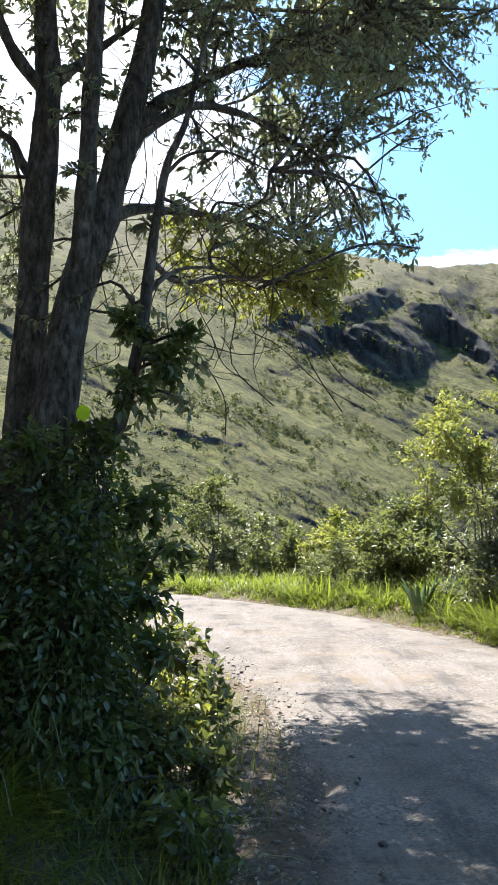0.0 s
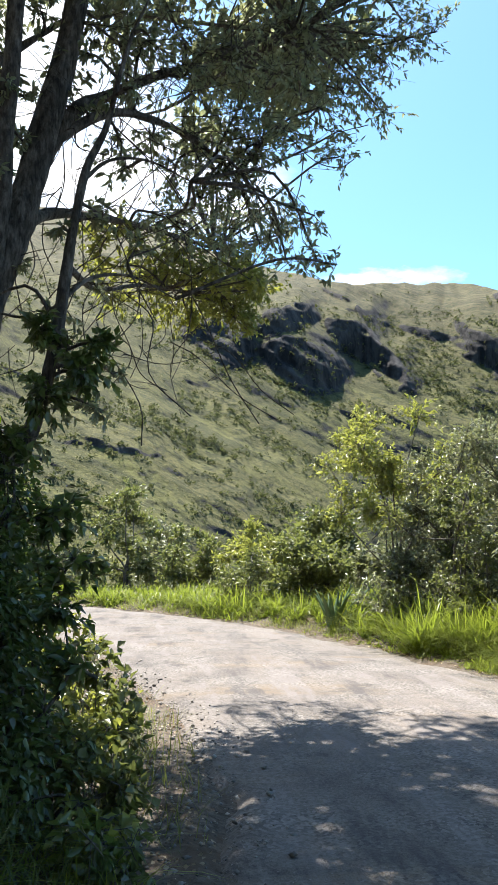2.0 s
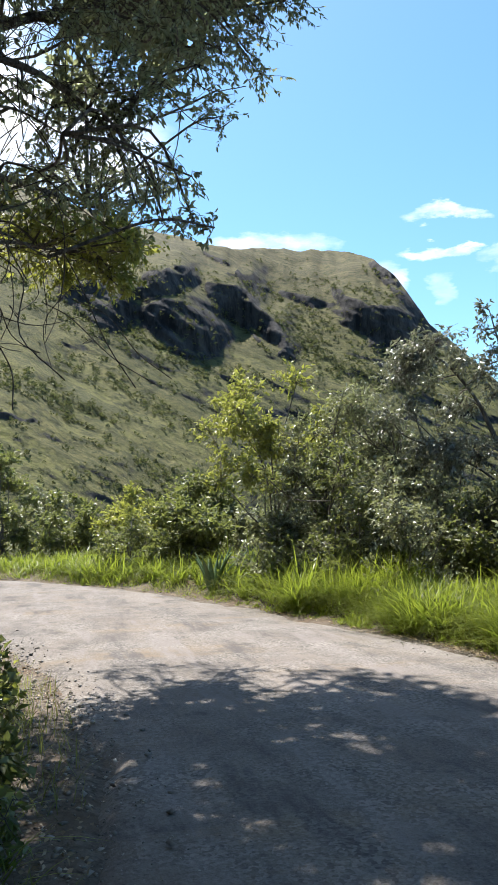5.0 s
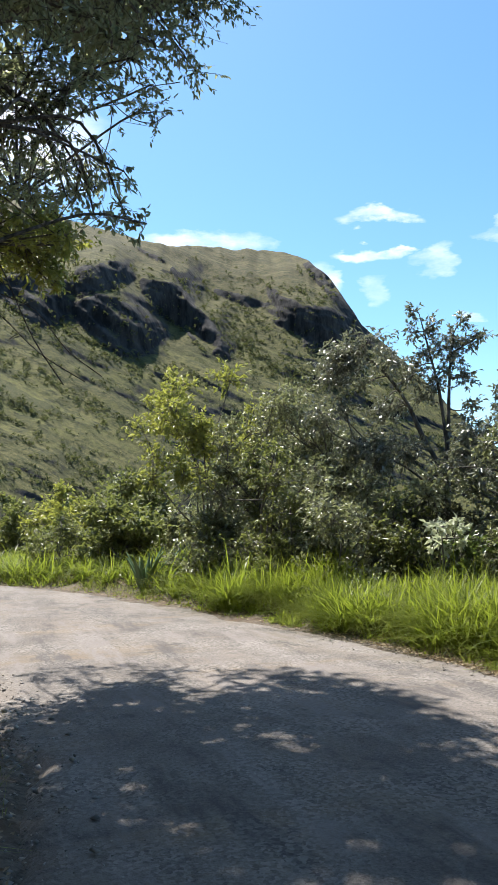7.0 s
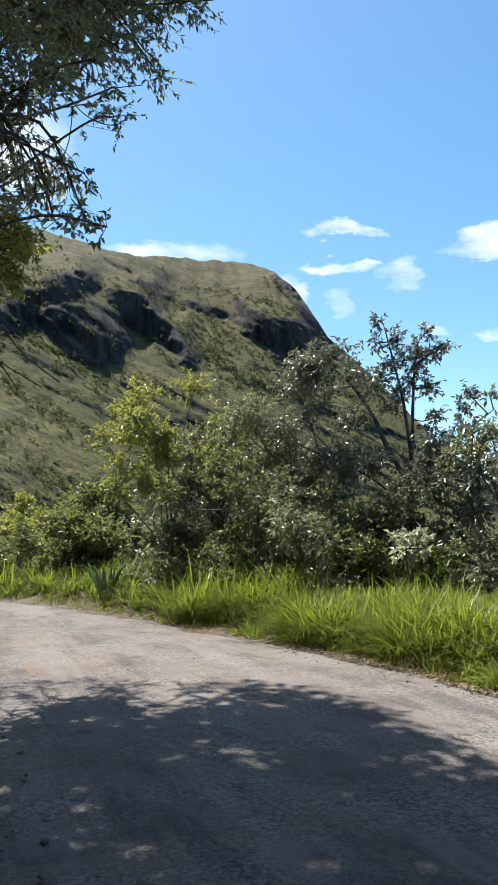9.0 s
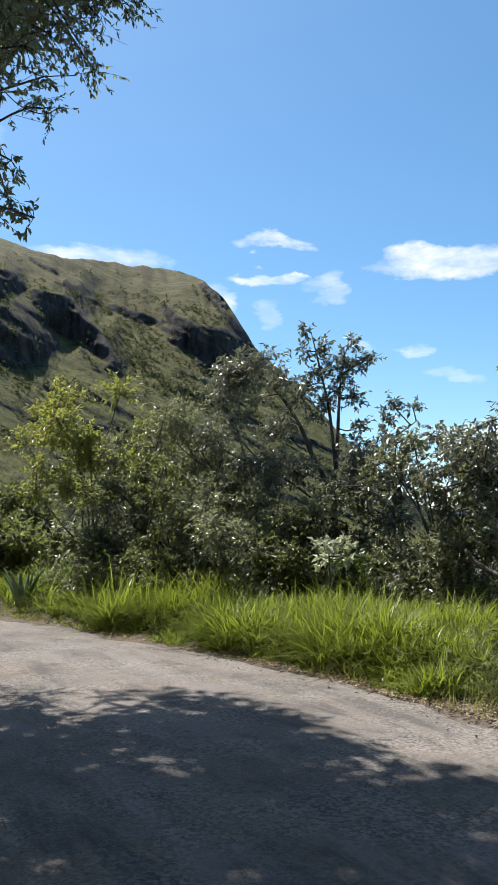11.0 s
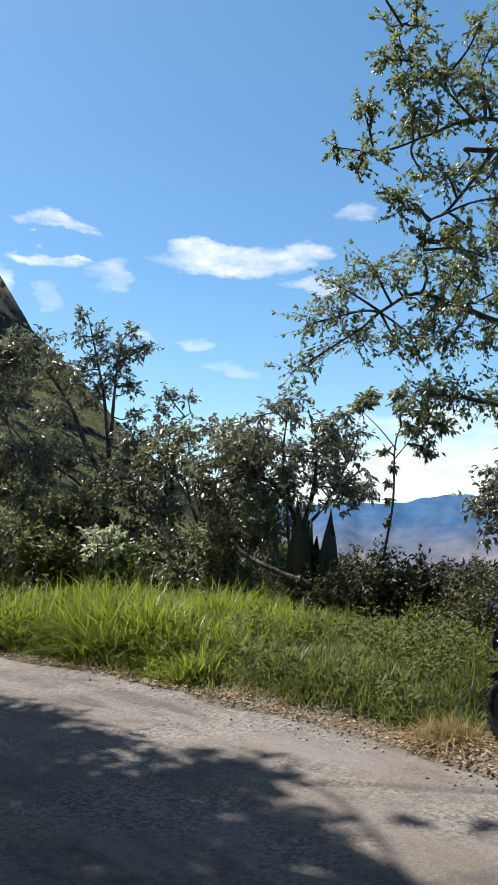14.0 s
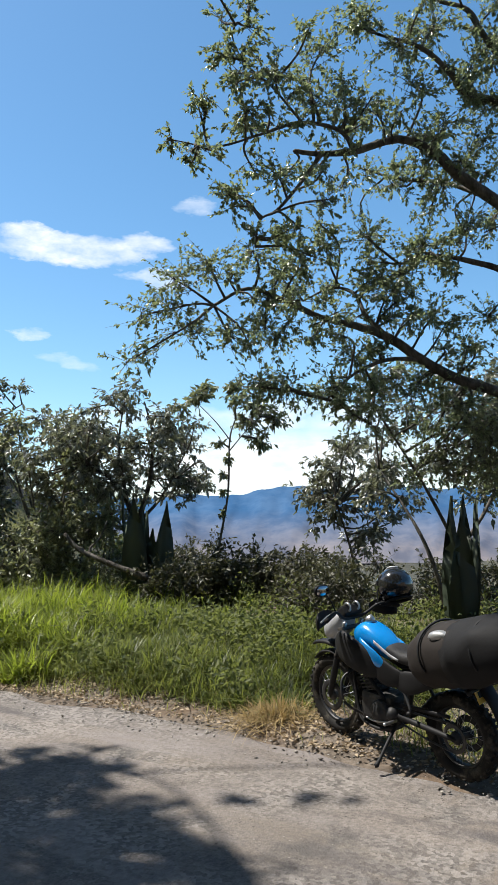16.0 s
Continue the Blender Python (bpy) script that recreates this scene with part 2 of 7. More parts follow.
def plain(name, color, rough=0.5, metal=0.0, coat=0.0, grain=60.0, vary=0.25, bump=0.0, spec=0.5):
    """Paint, rubber, metal or plastic with a little dust and grain."""
    def build(nt):
        k = Nodes(nt)
        a = k.noise(grain, 4)
        b = k.noise(grain * 0.12, 5)
        c = tuple(v * (1 - vary) for v in color)
        dust = tuple(v * 0.6 + 0.4 * w for v, w in zip(color, (0.3, 0.26, 0.2)))
        col = k.mix(k.level(b, 0.52, 0.8), k.mix(a, c, color), dust if vary > 0.2 else color)
        r = k.node("ShaderNodeMapRange", Value=b, To_Min=max(rough - 0.1, 0.03), To_Max=min(rough + 0.15, 1)).outputs[0]
        s = k.surface(col, r, k.bump(a, bump, 0.004) if bump else None, metal, spec, coat)
        return s
    return material(name, build)


def bark_material(name, dark, mid, pale, scale=16.0):
    def build(nt):
        k = Nodes(nt)
        a = k.noise(scale, 8, 0.65, stretch=(1, 1, 0.3))
        b = k.noise(scale * 0.45, 7, 0.7, stretch=(1, 1, 0.45))
        col = k.mix(k.level(b, 0.47, 0.72), k.ramp(a, (0.36, dark), (0.62, mid)), k.ramp(a, (0.3, mid), (0.6, pale)))
        return k.surface(col, 0.92, k.bump(a, 1.0, 0.03), spec=0.2)
    return material(name, build)


# Pale bark patches also stand for sunlit spots on the trunks.
BARK_DARK = bark_material("dark_bark", (0.026, 0.022, 0.019), (0.1, 0.088, 0.075), (0.27, 0.25, 0.225), 26)
BARK_GREY = bark_material("grey_bark", (0.05, 0.045, 0.04), (0.13, 0.12, 0.105), (0.22, 0.21, 0.19), 14)
LEAF_BIG = leaf_material("leaf_dark_green", (0.065, 0.075, 0.055), (0.26, 0.28, 0.2), (0.46, 0.5, 0.23), 0.27, 0.48, 0.95)
LEAF_YELLOW = leaf_material("leaf_yellow_green", (0.07, 0.095, 0.024), (0.27, 0.285, 0.075), (0.48, 0.5, 0.08), 0.36, 0.44, 0.7)
LEAF_GREY = leaf_material("leaf_grey_green", (0.026, 0.034, 0.017), (0.29, 0.305, 0.19), (0.36, 0.39, 0.14), 0.33, 0.33, 0.8)
LEAF_OLIVE = leaf_material("leaf_olive", (0.03, 0.042, 0.014), (0.17, 0.19, 0.065), (0.3, 0.34, 0.08), 0.38, 0.38, 0.5)
LEAF_VINE = leaf_material("leaf_vine", (0.022, 0.036, 0.014), (0.12, 0.155, 0.05), (0.24, 0.34, 0.05), 0.3, 0.35, 0.7)
LEAF_PALE = leaf_material("leaf_pale", (0.42, 0.44, 0.33), (0.7, 0.72, 0.55), (0.5, 0.55, 0.3), 0.4, 0.35)
LEAF_BROWN = leaf_material("leaf_dry", (0.14, 0.1, 0.065), (0.42, 0.34, 0.24), (0.3, 0.2, 0.08), 0.8, 0.15, 0.2)
GRASS = leaf_material("grass_blade", (0.035, 0.06, 0.009), (0.21, 0.235, 0.035), (0.4, 0.5, 0.05), 0.42, 0.44)
GRASS_SHORT = leaf_material("short_grass", (0.05, 0.065, 0.016), (0.2, 0.2, 0.065), (0.36, 0.4, 0.07), 0.6, 0.42)
LEAF_SILVER = leaf_material("leaf_silver_grey", (0.022, 0.027, 0.02), (0.24, 0.25, 0.195), (0.29, 0.31, 0.15), 0.3, 0.27, 0.9)
LEAF_SPREAD = leaf_material("leaf_pale_olive", (0.06, 0.08, 0.042), (0.26, 0.3, 0.18), (0.38, 0.45, 0.18), 0.3, 0.38, 0.9)
AGAVE_PALE = leaf_material("young_agave_leaf", (0.07, 0.12, 0.06), (0.17, 0.25, 0.12), (0.15, 0.25, 0.06), 0.4, 0.12)
AGAVE = leaf_material("agave_leaf", (0.035, 0.05, 0.035), (0.075, 0.095, 0.065), (0.06, 0.08, 0.03), 0.5, 0.06)
LEAF_WEED = leaf_material("leaf_verge_weed", (0.028, 0.042, 0.013), (0.15, 0.17, 0.055), (0.28, 0.32, 0.08), 0.6, 0.38, 0.25)
LEAF_DULL = leaf_material("leaf_dull_scrub", (0.022, 0.024, 0.014), (0.095, 0.095, 0.05), (0.13, 0.135, 0.05), 0.5, 0.25, 0.4)
SCRUB = leaf_material("hillside_scrub", (0.03, 0.038, 0.018), (0.105, 0.115, 0.05), (0.16, 0.18, 0.06), 0.7, 0.3, 0.2)


def ground_build(nt):
    """Grass slopes, bare rock where it is steep, soil and litter beside the road."""
    k = Nodes(nt)
    geo = nt.nodes.new("ShaderNodeNewGeometry")
    where = geo.outputs["Position"]
    sep = k.node("ShaderNodeSeparateXYZ", Vector=geo.outputs["Normal"])
    far = k.noise(0.035, 7, 0.62, where)
    mid = k.noise(0.35, 6, 0.65, where)
    fine = k.noise(14.0, 5, 0.7, where)
    def along_axis(axis):
        n = k.node("ShaderNodeVectorMath")
        n.operation = "DOT_PRODUCT"
        nt.links.new(where, n.inputs[0])
        n.inputs[1].default_value = axis
        return n.outputs["Value"]
    slant = k.node("ShaderNodeCombineXYZ", X=along_axis((0.17, 0.06, -0.09)), Y=along_axis((0.5, 0.1, 0.95)), Z=along_axis((0, 0.25, 0)))
    streak = k.noise(0.11, 8, 0.66, slant.outputs[0])
    grass = k.mix(k.level(far, 0.36, 0.62), (0.062, 0.064, 0.024), (0.145, 0.132, 0.05))
    grass = k.mix(k.level(streak, 0.46, 0.58), grass, (0.128, 0.128, 0.04))
    grass = k.mix(k.level(k.noise(0.13, 6, 0.68, slant.outputs[0]), 0.54, 0.66), grass, (0.034, 0.042, 0.016))
    grass = k.mix(k.level(mid, 0.5, 0.7), grass, (0.055, 0.06, 0.022))
    rock = k.mix(k.level(k.noise(0.16, 8, 0.72, where, (1, 1, 0.35)), 0.4, 0.62), (0.014, 0.015, 0.017), (0.075, 0.07, 0.066))
    high = k.node("ShaderNodeSeparateXYZ", Vector=where).outputs["Z"]
    up = k.node("ShaderNodeMapRange", Value=high, From_Min=75.0, From_Max=150.0).outputs[0]
    grass = k.mix(up, grass, k.mix(k.level(streak, 0.4, 0.6), (0.068, 0.06, 0.032), (0.12, 0.104, 0.054)))
    tuft = k.noise(0.8, 5, 0.7, where)
    grass = k.mix(k.level(tuft, 0.5, 0.6), grass, k.mix(k.level(streak, 0.42, 0.6), (0.035, 0.042, 0.017), (0.09, 0.09, 0.034)))
    grass = k.mix(k.level(k.noise(2.1, 4, 0.7, where), 0.56, 0.66), grass, (0.2, 0.178, 0.075))
    bare = k.node("ShaderNodeMath")
    bare.operation = "MAXIMUM"
    crag = nt.nodes.new("ShaderNodeAttribute")
    crag.attribute_name = "bare_rock"
    nt.links.new(k.ramp(sep.outputs["Z"], (0.56, (1, 1, 1)), (0.7, (0, 0, 0))), bare.inputs[0])
    nt.links.new(k.level(k.mix(0.35, crag.outputs["Fac"], mid), 0.42, 0.56), bare.inputs[1])
    patch = k.noise(0.2, 7, 0.68, where, (1, 1, 1.6))
    grass = k.mix(k.level(patch, 0.5, 0.6), grass, k.mix(k.level(tuft, 0.42, 0.6), (0.026, 0.032, 0.013), (0.075, 0.075, 0.03)))
    hill = k.mix(bare.outputs[0], grass, rock)
    hill = k.mix(1.0, hill, (0.88, 0.87, 0.88), "MULTIPLY")
    vale = k.node("ShaderNodeMapRange", Value=high, From_Min=-7.0, From_Max=-16.0).outputs[0]
    hill = k.mix(vale, hill, k.mix(k.level(far, 0.4, 0.6), (0.03, 0.032, 0.023), (0.078, 0.072, 0.055)))
    soil = k.mix(k.level(fine, 0.35, 0.65), (0.055, 0.044, 0.035), (0.19, 0.158, 0.128))
    soil = k.mix(k.level(k.noise(1.7, 6, 0.6, where), 0.48, 0.66), soil, (0.12, 0.086, 0.06))
    dist = k.node("ShaderNodeVectorMath", )
    dist.operation = "LENGTH"
    nt.links.new(where, dist.inputs[0])
    near = k.node("ShaderNodeMapRange", Value=dist.outputs["Value"], From_Min=26.0, From_Max=44.0).outputs[0]
    col = k.mix(near, soil, hill)
    lumps = k.bump(k.mix(0.5, tuft, mid), 0.9, 1.1)
    grain = k.bump(fine, 0.6, 0.05)
    pick = nt.nodes.new("ShaderNodeMix")
    pick.data_type = "VECTOR"
    nt.links.new(near, pick.inputs[0])
    nt.links.new(grain, pick.inputs[4])
    nt.links.new(lumps, pick.inputs[5])
    return k.surface(col, 0.95, pick.outputs[1], spec=0.15)


def road_build(nt):
    k = Nodes(nt)
    where = nt.nodes.new("ShaderNodeNewGeometry").outputs["Position"]
    grain = k.noise(120.0, 4, 0.7, where)
    stone = k.node("ShaderNodeTexVoronoi", Vector=where, Scale=70.0).outputs["Distance"]
    patch = k.noise(0.8, 7, 0.62, where)
    wear = k.noise(0.5, 6, 0.6, where, (1.6, 0.35, 1, 0, 0, 0.1))
    col = k.mix(k.level(patch, 0.42, 0.58), (0.13, 0.114, 0.102), (0.275, 0.246, 0.218))
    col = k.mix(k.level(wear, 0.48, 0.6), col, (0.33, 0.28, 0.232))
    col = k.mix(k.level(k.noise(2.3, 8, 0.7, where), 0.54, 0.64), col, (0.13, 0.108, 0.088))
    col = k.mix(k.level(k.noise(0.22, 5, 0.6, where), 0.5, 0.7), col, (0.25, 0.197, 0.146))
    col = k.mix(0.32, col, k.ramp(grain, (0.3, (0.07, 0.068, 0.065)), (0.7, (0.34, 0.325, 0.3))))
    col = k.mix(k.level(stone, 0.03, 0.16), (0.09, 0.085, 0.08), col)
    coarse = k.noise(38.0, 5, 0.75, where)
    col = k.mix(0.36, col, k.ramp(coarse, (0.38, (0.08, 0.07, 0.063)), (0.62, (0.39, 0.352, 0.31))))
    col = k.mix(k.level(k.noise(0.55, 7, 0.66, where, (1.8, 0.5, 1, 0, 0, 0.15)), 0.5, 0.62), col, k.mix(coarse, (0.13, 0.112, 0.095), (0.33, 0.287, 0.235)))
    col = k.mix(k.level(k.noise(1.3, 8, 0.7, where), 0.55, 0.63), col, k.mix(coarse, (0.07, 0.065, 0.06), (0.2, 0.185, 0.165)))
    spot = k.node("ShaderNodeTexVoronoi", Vector=where, Scale=24.0).outputs["Distance"]
    col = k.mix(k.level(k.noise(0.6, 6, 0.65, where, (0.35, 1.6, 1, 0, 0, 0.5)), 0.56, 0.66), col, k.mix(coarse, (0.17, 0.135, 0.1), (0.34, 0.28, 0.21)))
    col = k.mix(k.level(spot, 0.08, 0.2), k.mix(k.level(k.noise(9.0, 3, 0.6, where), 0.5, 0.56), (0.09, 0.08, 0.07), (0.36, 0.33, 0.29)), col)
    rut = k.noise(0.7, 7, 0.68, where, (2.2, 0.45, 1, 0, 0, 0.06))
    col = k.mix(k.level(rut, 0.53, 0.62), col, k.mix(coarse, (0.06, 0.055, 0.052), (0.22, 0.2, 0.185)))
    col = k.mix(k.ramp(rut, (0.38, (1, 1, 1)), (0.47, (0, 0, 0))), col, k.mix(coarse, (0.17, 0.152, 0.138), (0.38, 0.345, 0.315)))
    col = k.mix(1.0, col, (0.67, 0.655, 0.668), "MULTIPLY")
    pebble = k.node("ShaderNodeTexVoronoi", Vector=where, Scale=42.0)
    col = k.mix(k.level(k.noise(1.1, 5, 0.6, where), 0.42, 0.6), col, k.mix(0.38, col, k.ramp(pebble.outputs["Color"], (0.25, (0.06, 0.055, 0.05)), (0.75, (0.36, 0.33, 0.3)))))
    h = k.mix(0.5, k.mix(0.5, grain, stone), k.mix(0.2, coarse, pebble.outputs["Distance"]))
    return k.surface(col, 0.9, k.bump(h, 0.75, 0.02), spec=0.2)


GROUND = material("hill_and_soil", ground_build)
ROAD = material("worn_asphalt", road_build)


def stone_build(nt):
    k = Nodes(nt)
    rnd = nt.nodes.new("ShaderNodeNewGeometry").outputs["Random Per Island"]
    col = k.ramp(rnd, (0.0, (0.1, 0.09, 0.08)), (1.0, (0.36, 0.33, 0.29)))
    return k.surface(col, 0.9, k.bump(k.noise(60), 0.4, 0.004), spec=0.2)


STONE = material("gravel_stone", stone_build)


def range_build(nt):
    """Far range: the air's haze is put into its blue colour and slight glow."""
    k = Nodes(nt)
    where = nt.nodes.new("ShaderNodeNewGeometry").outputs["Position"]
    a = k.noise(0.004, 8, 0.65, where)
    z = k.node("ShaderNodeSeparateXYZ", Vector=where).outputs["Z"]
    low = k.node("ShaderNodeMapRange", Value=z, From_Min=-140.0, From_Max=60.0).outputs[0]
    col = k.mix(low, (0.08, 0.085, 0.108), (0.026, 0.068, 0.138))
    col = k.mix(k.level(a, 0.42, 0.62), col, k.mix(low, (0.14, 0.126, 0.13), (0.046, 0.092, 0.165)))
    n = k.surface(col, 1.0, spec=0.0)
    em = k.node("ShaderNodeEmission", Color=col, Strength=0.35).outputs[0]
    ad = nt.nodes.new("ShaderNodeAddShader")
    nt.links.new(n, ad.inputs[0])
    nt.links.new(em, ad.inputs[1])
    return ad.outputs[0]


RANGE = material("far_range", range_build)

# ---- the large structure: ground, road, far range ----
CENTRE = catmull([(2.15, -30), (2.3, -8), (2.4, -3), (2.5, 1.5), (2.7, 4), (2.75, 6.5), (2.5, 9), (1.8, 12), (0.9, 15.5),
                  (-0.6, 19), (-2.8, 22.3), (-5.6, 25), (-9, 27.3), (-14, 29.5), (-20, 31), (-40, 34)], 10)
HALF = 2.5


def lateral(x, y):
    """Signed offset from the road's centre line (right is positive)."""
    x, y = np.atleast_1d(np.asarray(x, float)), np.atleast_1d(np.asarray(y, float))
    out = np.empty(len(x))
    tang = np.gradient(CENTRE, axis=0)
    tang /= np.linalg.norm(tang, axis=1)[:, None]
    for k in range(0, len(x), 20000):
        p = np.stack([x[k:k + 20000], y[k:k + 20000]], 1)
        i = ((p[:, None] - CENTRE[None]) ** 2).sum(2).argmin(1)
        dv = p - CENTRE[i]
        across = dv[:, 0] * tang[i, 1] - dv[:, 1] * tang[i, 0]
        out[k:k + 20000] = np.sign(across) * np.hypot(dv[:, 0], dv[:, 1])
    return out


def near_z(x, y):
    """Height of the ground by the road."""
    x, y = np.atleast_1d(np.asarray(x, float)), np.atleast_1d(np.asarray(y, float))
    s = lateral(x, y)
    d = np.abs(s) - HALF
    calm = 1 - np.exp(-((x - 5.5) ** 2 + (y - 2.4) ** 2) / 1.6 ** 2)
    n = fbm(x * 0.9 + 40, y * 0.9 + 40, 4) - 0.5
    right = calm * (0.26 * smooth(0.15, 1.4, d) + 0.25 * n * smooth(0.1, 1.2, d)) - 0.2 * np.maximum(d - 4.8, 0) ** 1.05
    right = right + 0.075 * np.exp(-((x - 5.4) ** 2 + (y - 2.95) ** 2) / 0.6 ** 2) * smooth(0.0, 0.2, d)
    # The steep outer part of the left bank is unseen, raised to block sky.
    left = 1.0 * smooth(0.7, 2.8, d) + 0.35 * n * smooth(0.3, 1.5, d) + 0.18 * np.maximum(d - 2.8, 0) + 0.62 * np.maximum(d - 3.0, 0) * smooth(15, 9, y)
    side = np.where(s > 0, np.maximum(right, -14), np.minimum(left, 8))
    # Unseen rise behind the viewpoint, added to block sky light.
    behind = np.minimum(0.75 * np.maximum(-9.5 - y, 0), 12) * smooth(12, 4, np.abs(x))
    return np.where(d > 0, side, -0.06 * smooth(0.0, -0.25, d)) + behind


SKY_TH = [-180, -120, -90, -70, -52, -46, -40, -36, -33.5, -31.8, -30.2, -28.6, -27.4, -26.2, -24.7, -23.6, -22.8, -18.5, -14.2, -11.7, -7.4, 3.4, 9.5, 19, 60, 120, 180]
SKY_EL = [9, 2, -2.9, -3.2, -3.2, -0.6, 2.8, 6.4, 9.3, 11.0, 12.5, 14.0, 15.9, 17.5, 18.7, 19.2, 19.5, 19.7, 19.9, 20.3, 21.2, 24.0, 24.4, 25.5, 26, 18, 9]
# rock scarps: azimuths, elevations of the upper and of the lower edge (degrees)
SCARPS = [((-12.0, -13.5, -15.0, -16.5, -17.7, -18.7), (17.5, 17.4, 17.0, 15.3, 14.1, 12.4), (17.2, 15.3, 14.2, 12.7, 12.0, 11.8)),
          ((-7.3, -8.8, -10.5, -11.8, -13.0), (15.8, 16.4, 16.0, 15.0, 13.7), (14.3, 12.9, 12.0, 11.9, 13.1)),
          ((0.0, -1.9, -3.6, -5.1, -6.8), (16.8, 17.2, 17.6, 16.6, 15.4), (16.2, 15.7, 14.3, 13.7, 14.8)),
          ((-5.7, -7.5, -9.2, -10.9), (17.0, 18.0, 18.6, 18.4), (16.6, 16.2, 16.6, 17.2)),
          ((-11.8, -13.1, -14.4, -15.4), (19.8, 19.2, 18.4, 17.6), (19.6, 18.8, 17.8, 17.3)),
          ((-21.8, -22.7, -24.0, -26.1, -27.8, -28.8), (17.0, 16.4, 15.7, 15.3, 14.6, 13.6), (16.2, 13.8, 12.7, 12.6, 12.3, 12.2)),
          ((-24.3, -25.3, -26.6, -27.8, -28.8), (18.8, 18.6, 17.8, 15.8, 14.1), (18.4, 17.3, 15.9, 14.3, 13.4)),
          ((7.3, 4.9, 2.5, 0.2), (8.1, 8.3, 7.8, 7.3), (7.9, 7.9, 7.5, 7.1)),
          ((-16.3, -18.1, -19.8, -21.5), (17.3, 16.9, 16.4, 15.9), (17.1, 16.4, 15.7, 15.6))]
# gullies full of bushes: azimuths, elevations, half widths
GULLIES = [((6.7, 3.9, 1.0, -1.6, -5.0, -8.4, -11.3), (15.2, 14.5, 13.5, 11.6, 10.4, 8.3, 7.1), 0.75), ((1.3, -0.8, -2.9, -6.7, -9.6), (10.4, 8.6, 6.6, 4.5, 3.3), 0.6),
           ((-3.2, -7.5, -11.7, -16.8), (14.1, 13.0, 11.0, 10.3), 0.6), ((-14.2, -16.8, -19.3, -21.9), (17.2, 16.4, 15.2, 14.0), 0.7), ((-19.3, -22.7, -26.9, -30.9), (12.8, 10.7, 9.4, 8.0), 1.1),
           ((-13.0, -17.0, -22.0, -27.0, -31.0), (15.8, 14.9, 13.2, 11.5, 10.0), 1.3), ((-16.0, -20.0, -24.0, -27.0), (18.0, 17.2, 16.4, 15.6), 0.6), ((12.0, 8.0, 4.0, 0.0, -4.0), (19.5, 18.8, 17.8, 16.5, 15.2), 1.3),
           ((14.0, 10.0, 6.0, 2.0, -2.0, -6.0), (13.0, 12.2, 11.2, 9.8, 8.8, 7.4), 0.5), ((16.0, 10.0, 5.0), (23.0, 22.4, 21.6), 1.2)]


def scarps(th, el):
    """Where the slope stands up as rock, 0..1, and how near its rims are."""
    e = el + (fbm(th * 0.9 + 60, el * 0.9 + 31, 5, 0.55) - 0.5) * 0.7
    x = th + (fbm(th * 0.9 + 9, el * 1.1 + 2, 4, 0.55) - 0.5) * 0.8
    total, rim = np.zeros_like(th), np.zeros_like(th)
    for ts, hi, lo in SCARPS:
        a, b = np.interp(-x, -np.array(ts), hi), np.interp(-x, -np.array(ts), lo)
        ends = smooth(ts[0] + 0.3, ts[0] - 0.3, x) * smooth(ts[-1] - 0.2, ts[-1] + 0.2, x)
        total = np.maximum(total, ends * smooth(b - 0.12, b + 0.12, e) * smooth(a + 0.1, a - 0.1, e))
        rim = np.maximum(rim, ends * np.maximum(np.exp(-((e - b + 0.25) / 0.3) ** 2), 0.5 * np.exp(-((e - a - 0.1) / 0.2) ** 2)))
    return total, rim


COLS = 640
TH = np.concatenate([np.linspace(26, -50, COLS - 40), np.linspace(-50, -72, 41)[1:], np.linspace(-72, -334, 70)[1:-1]])
ROWS = 215


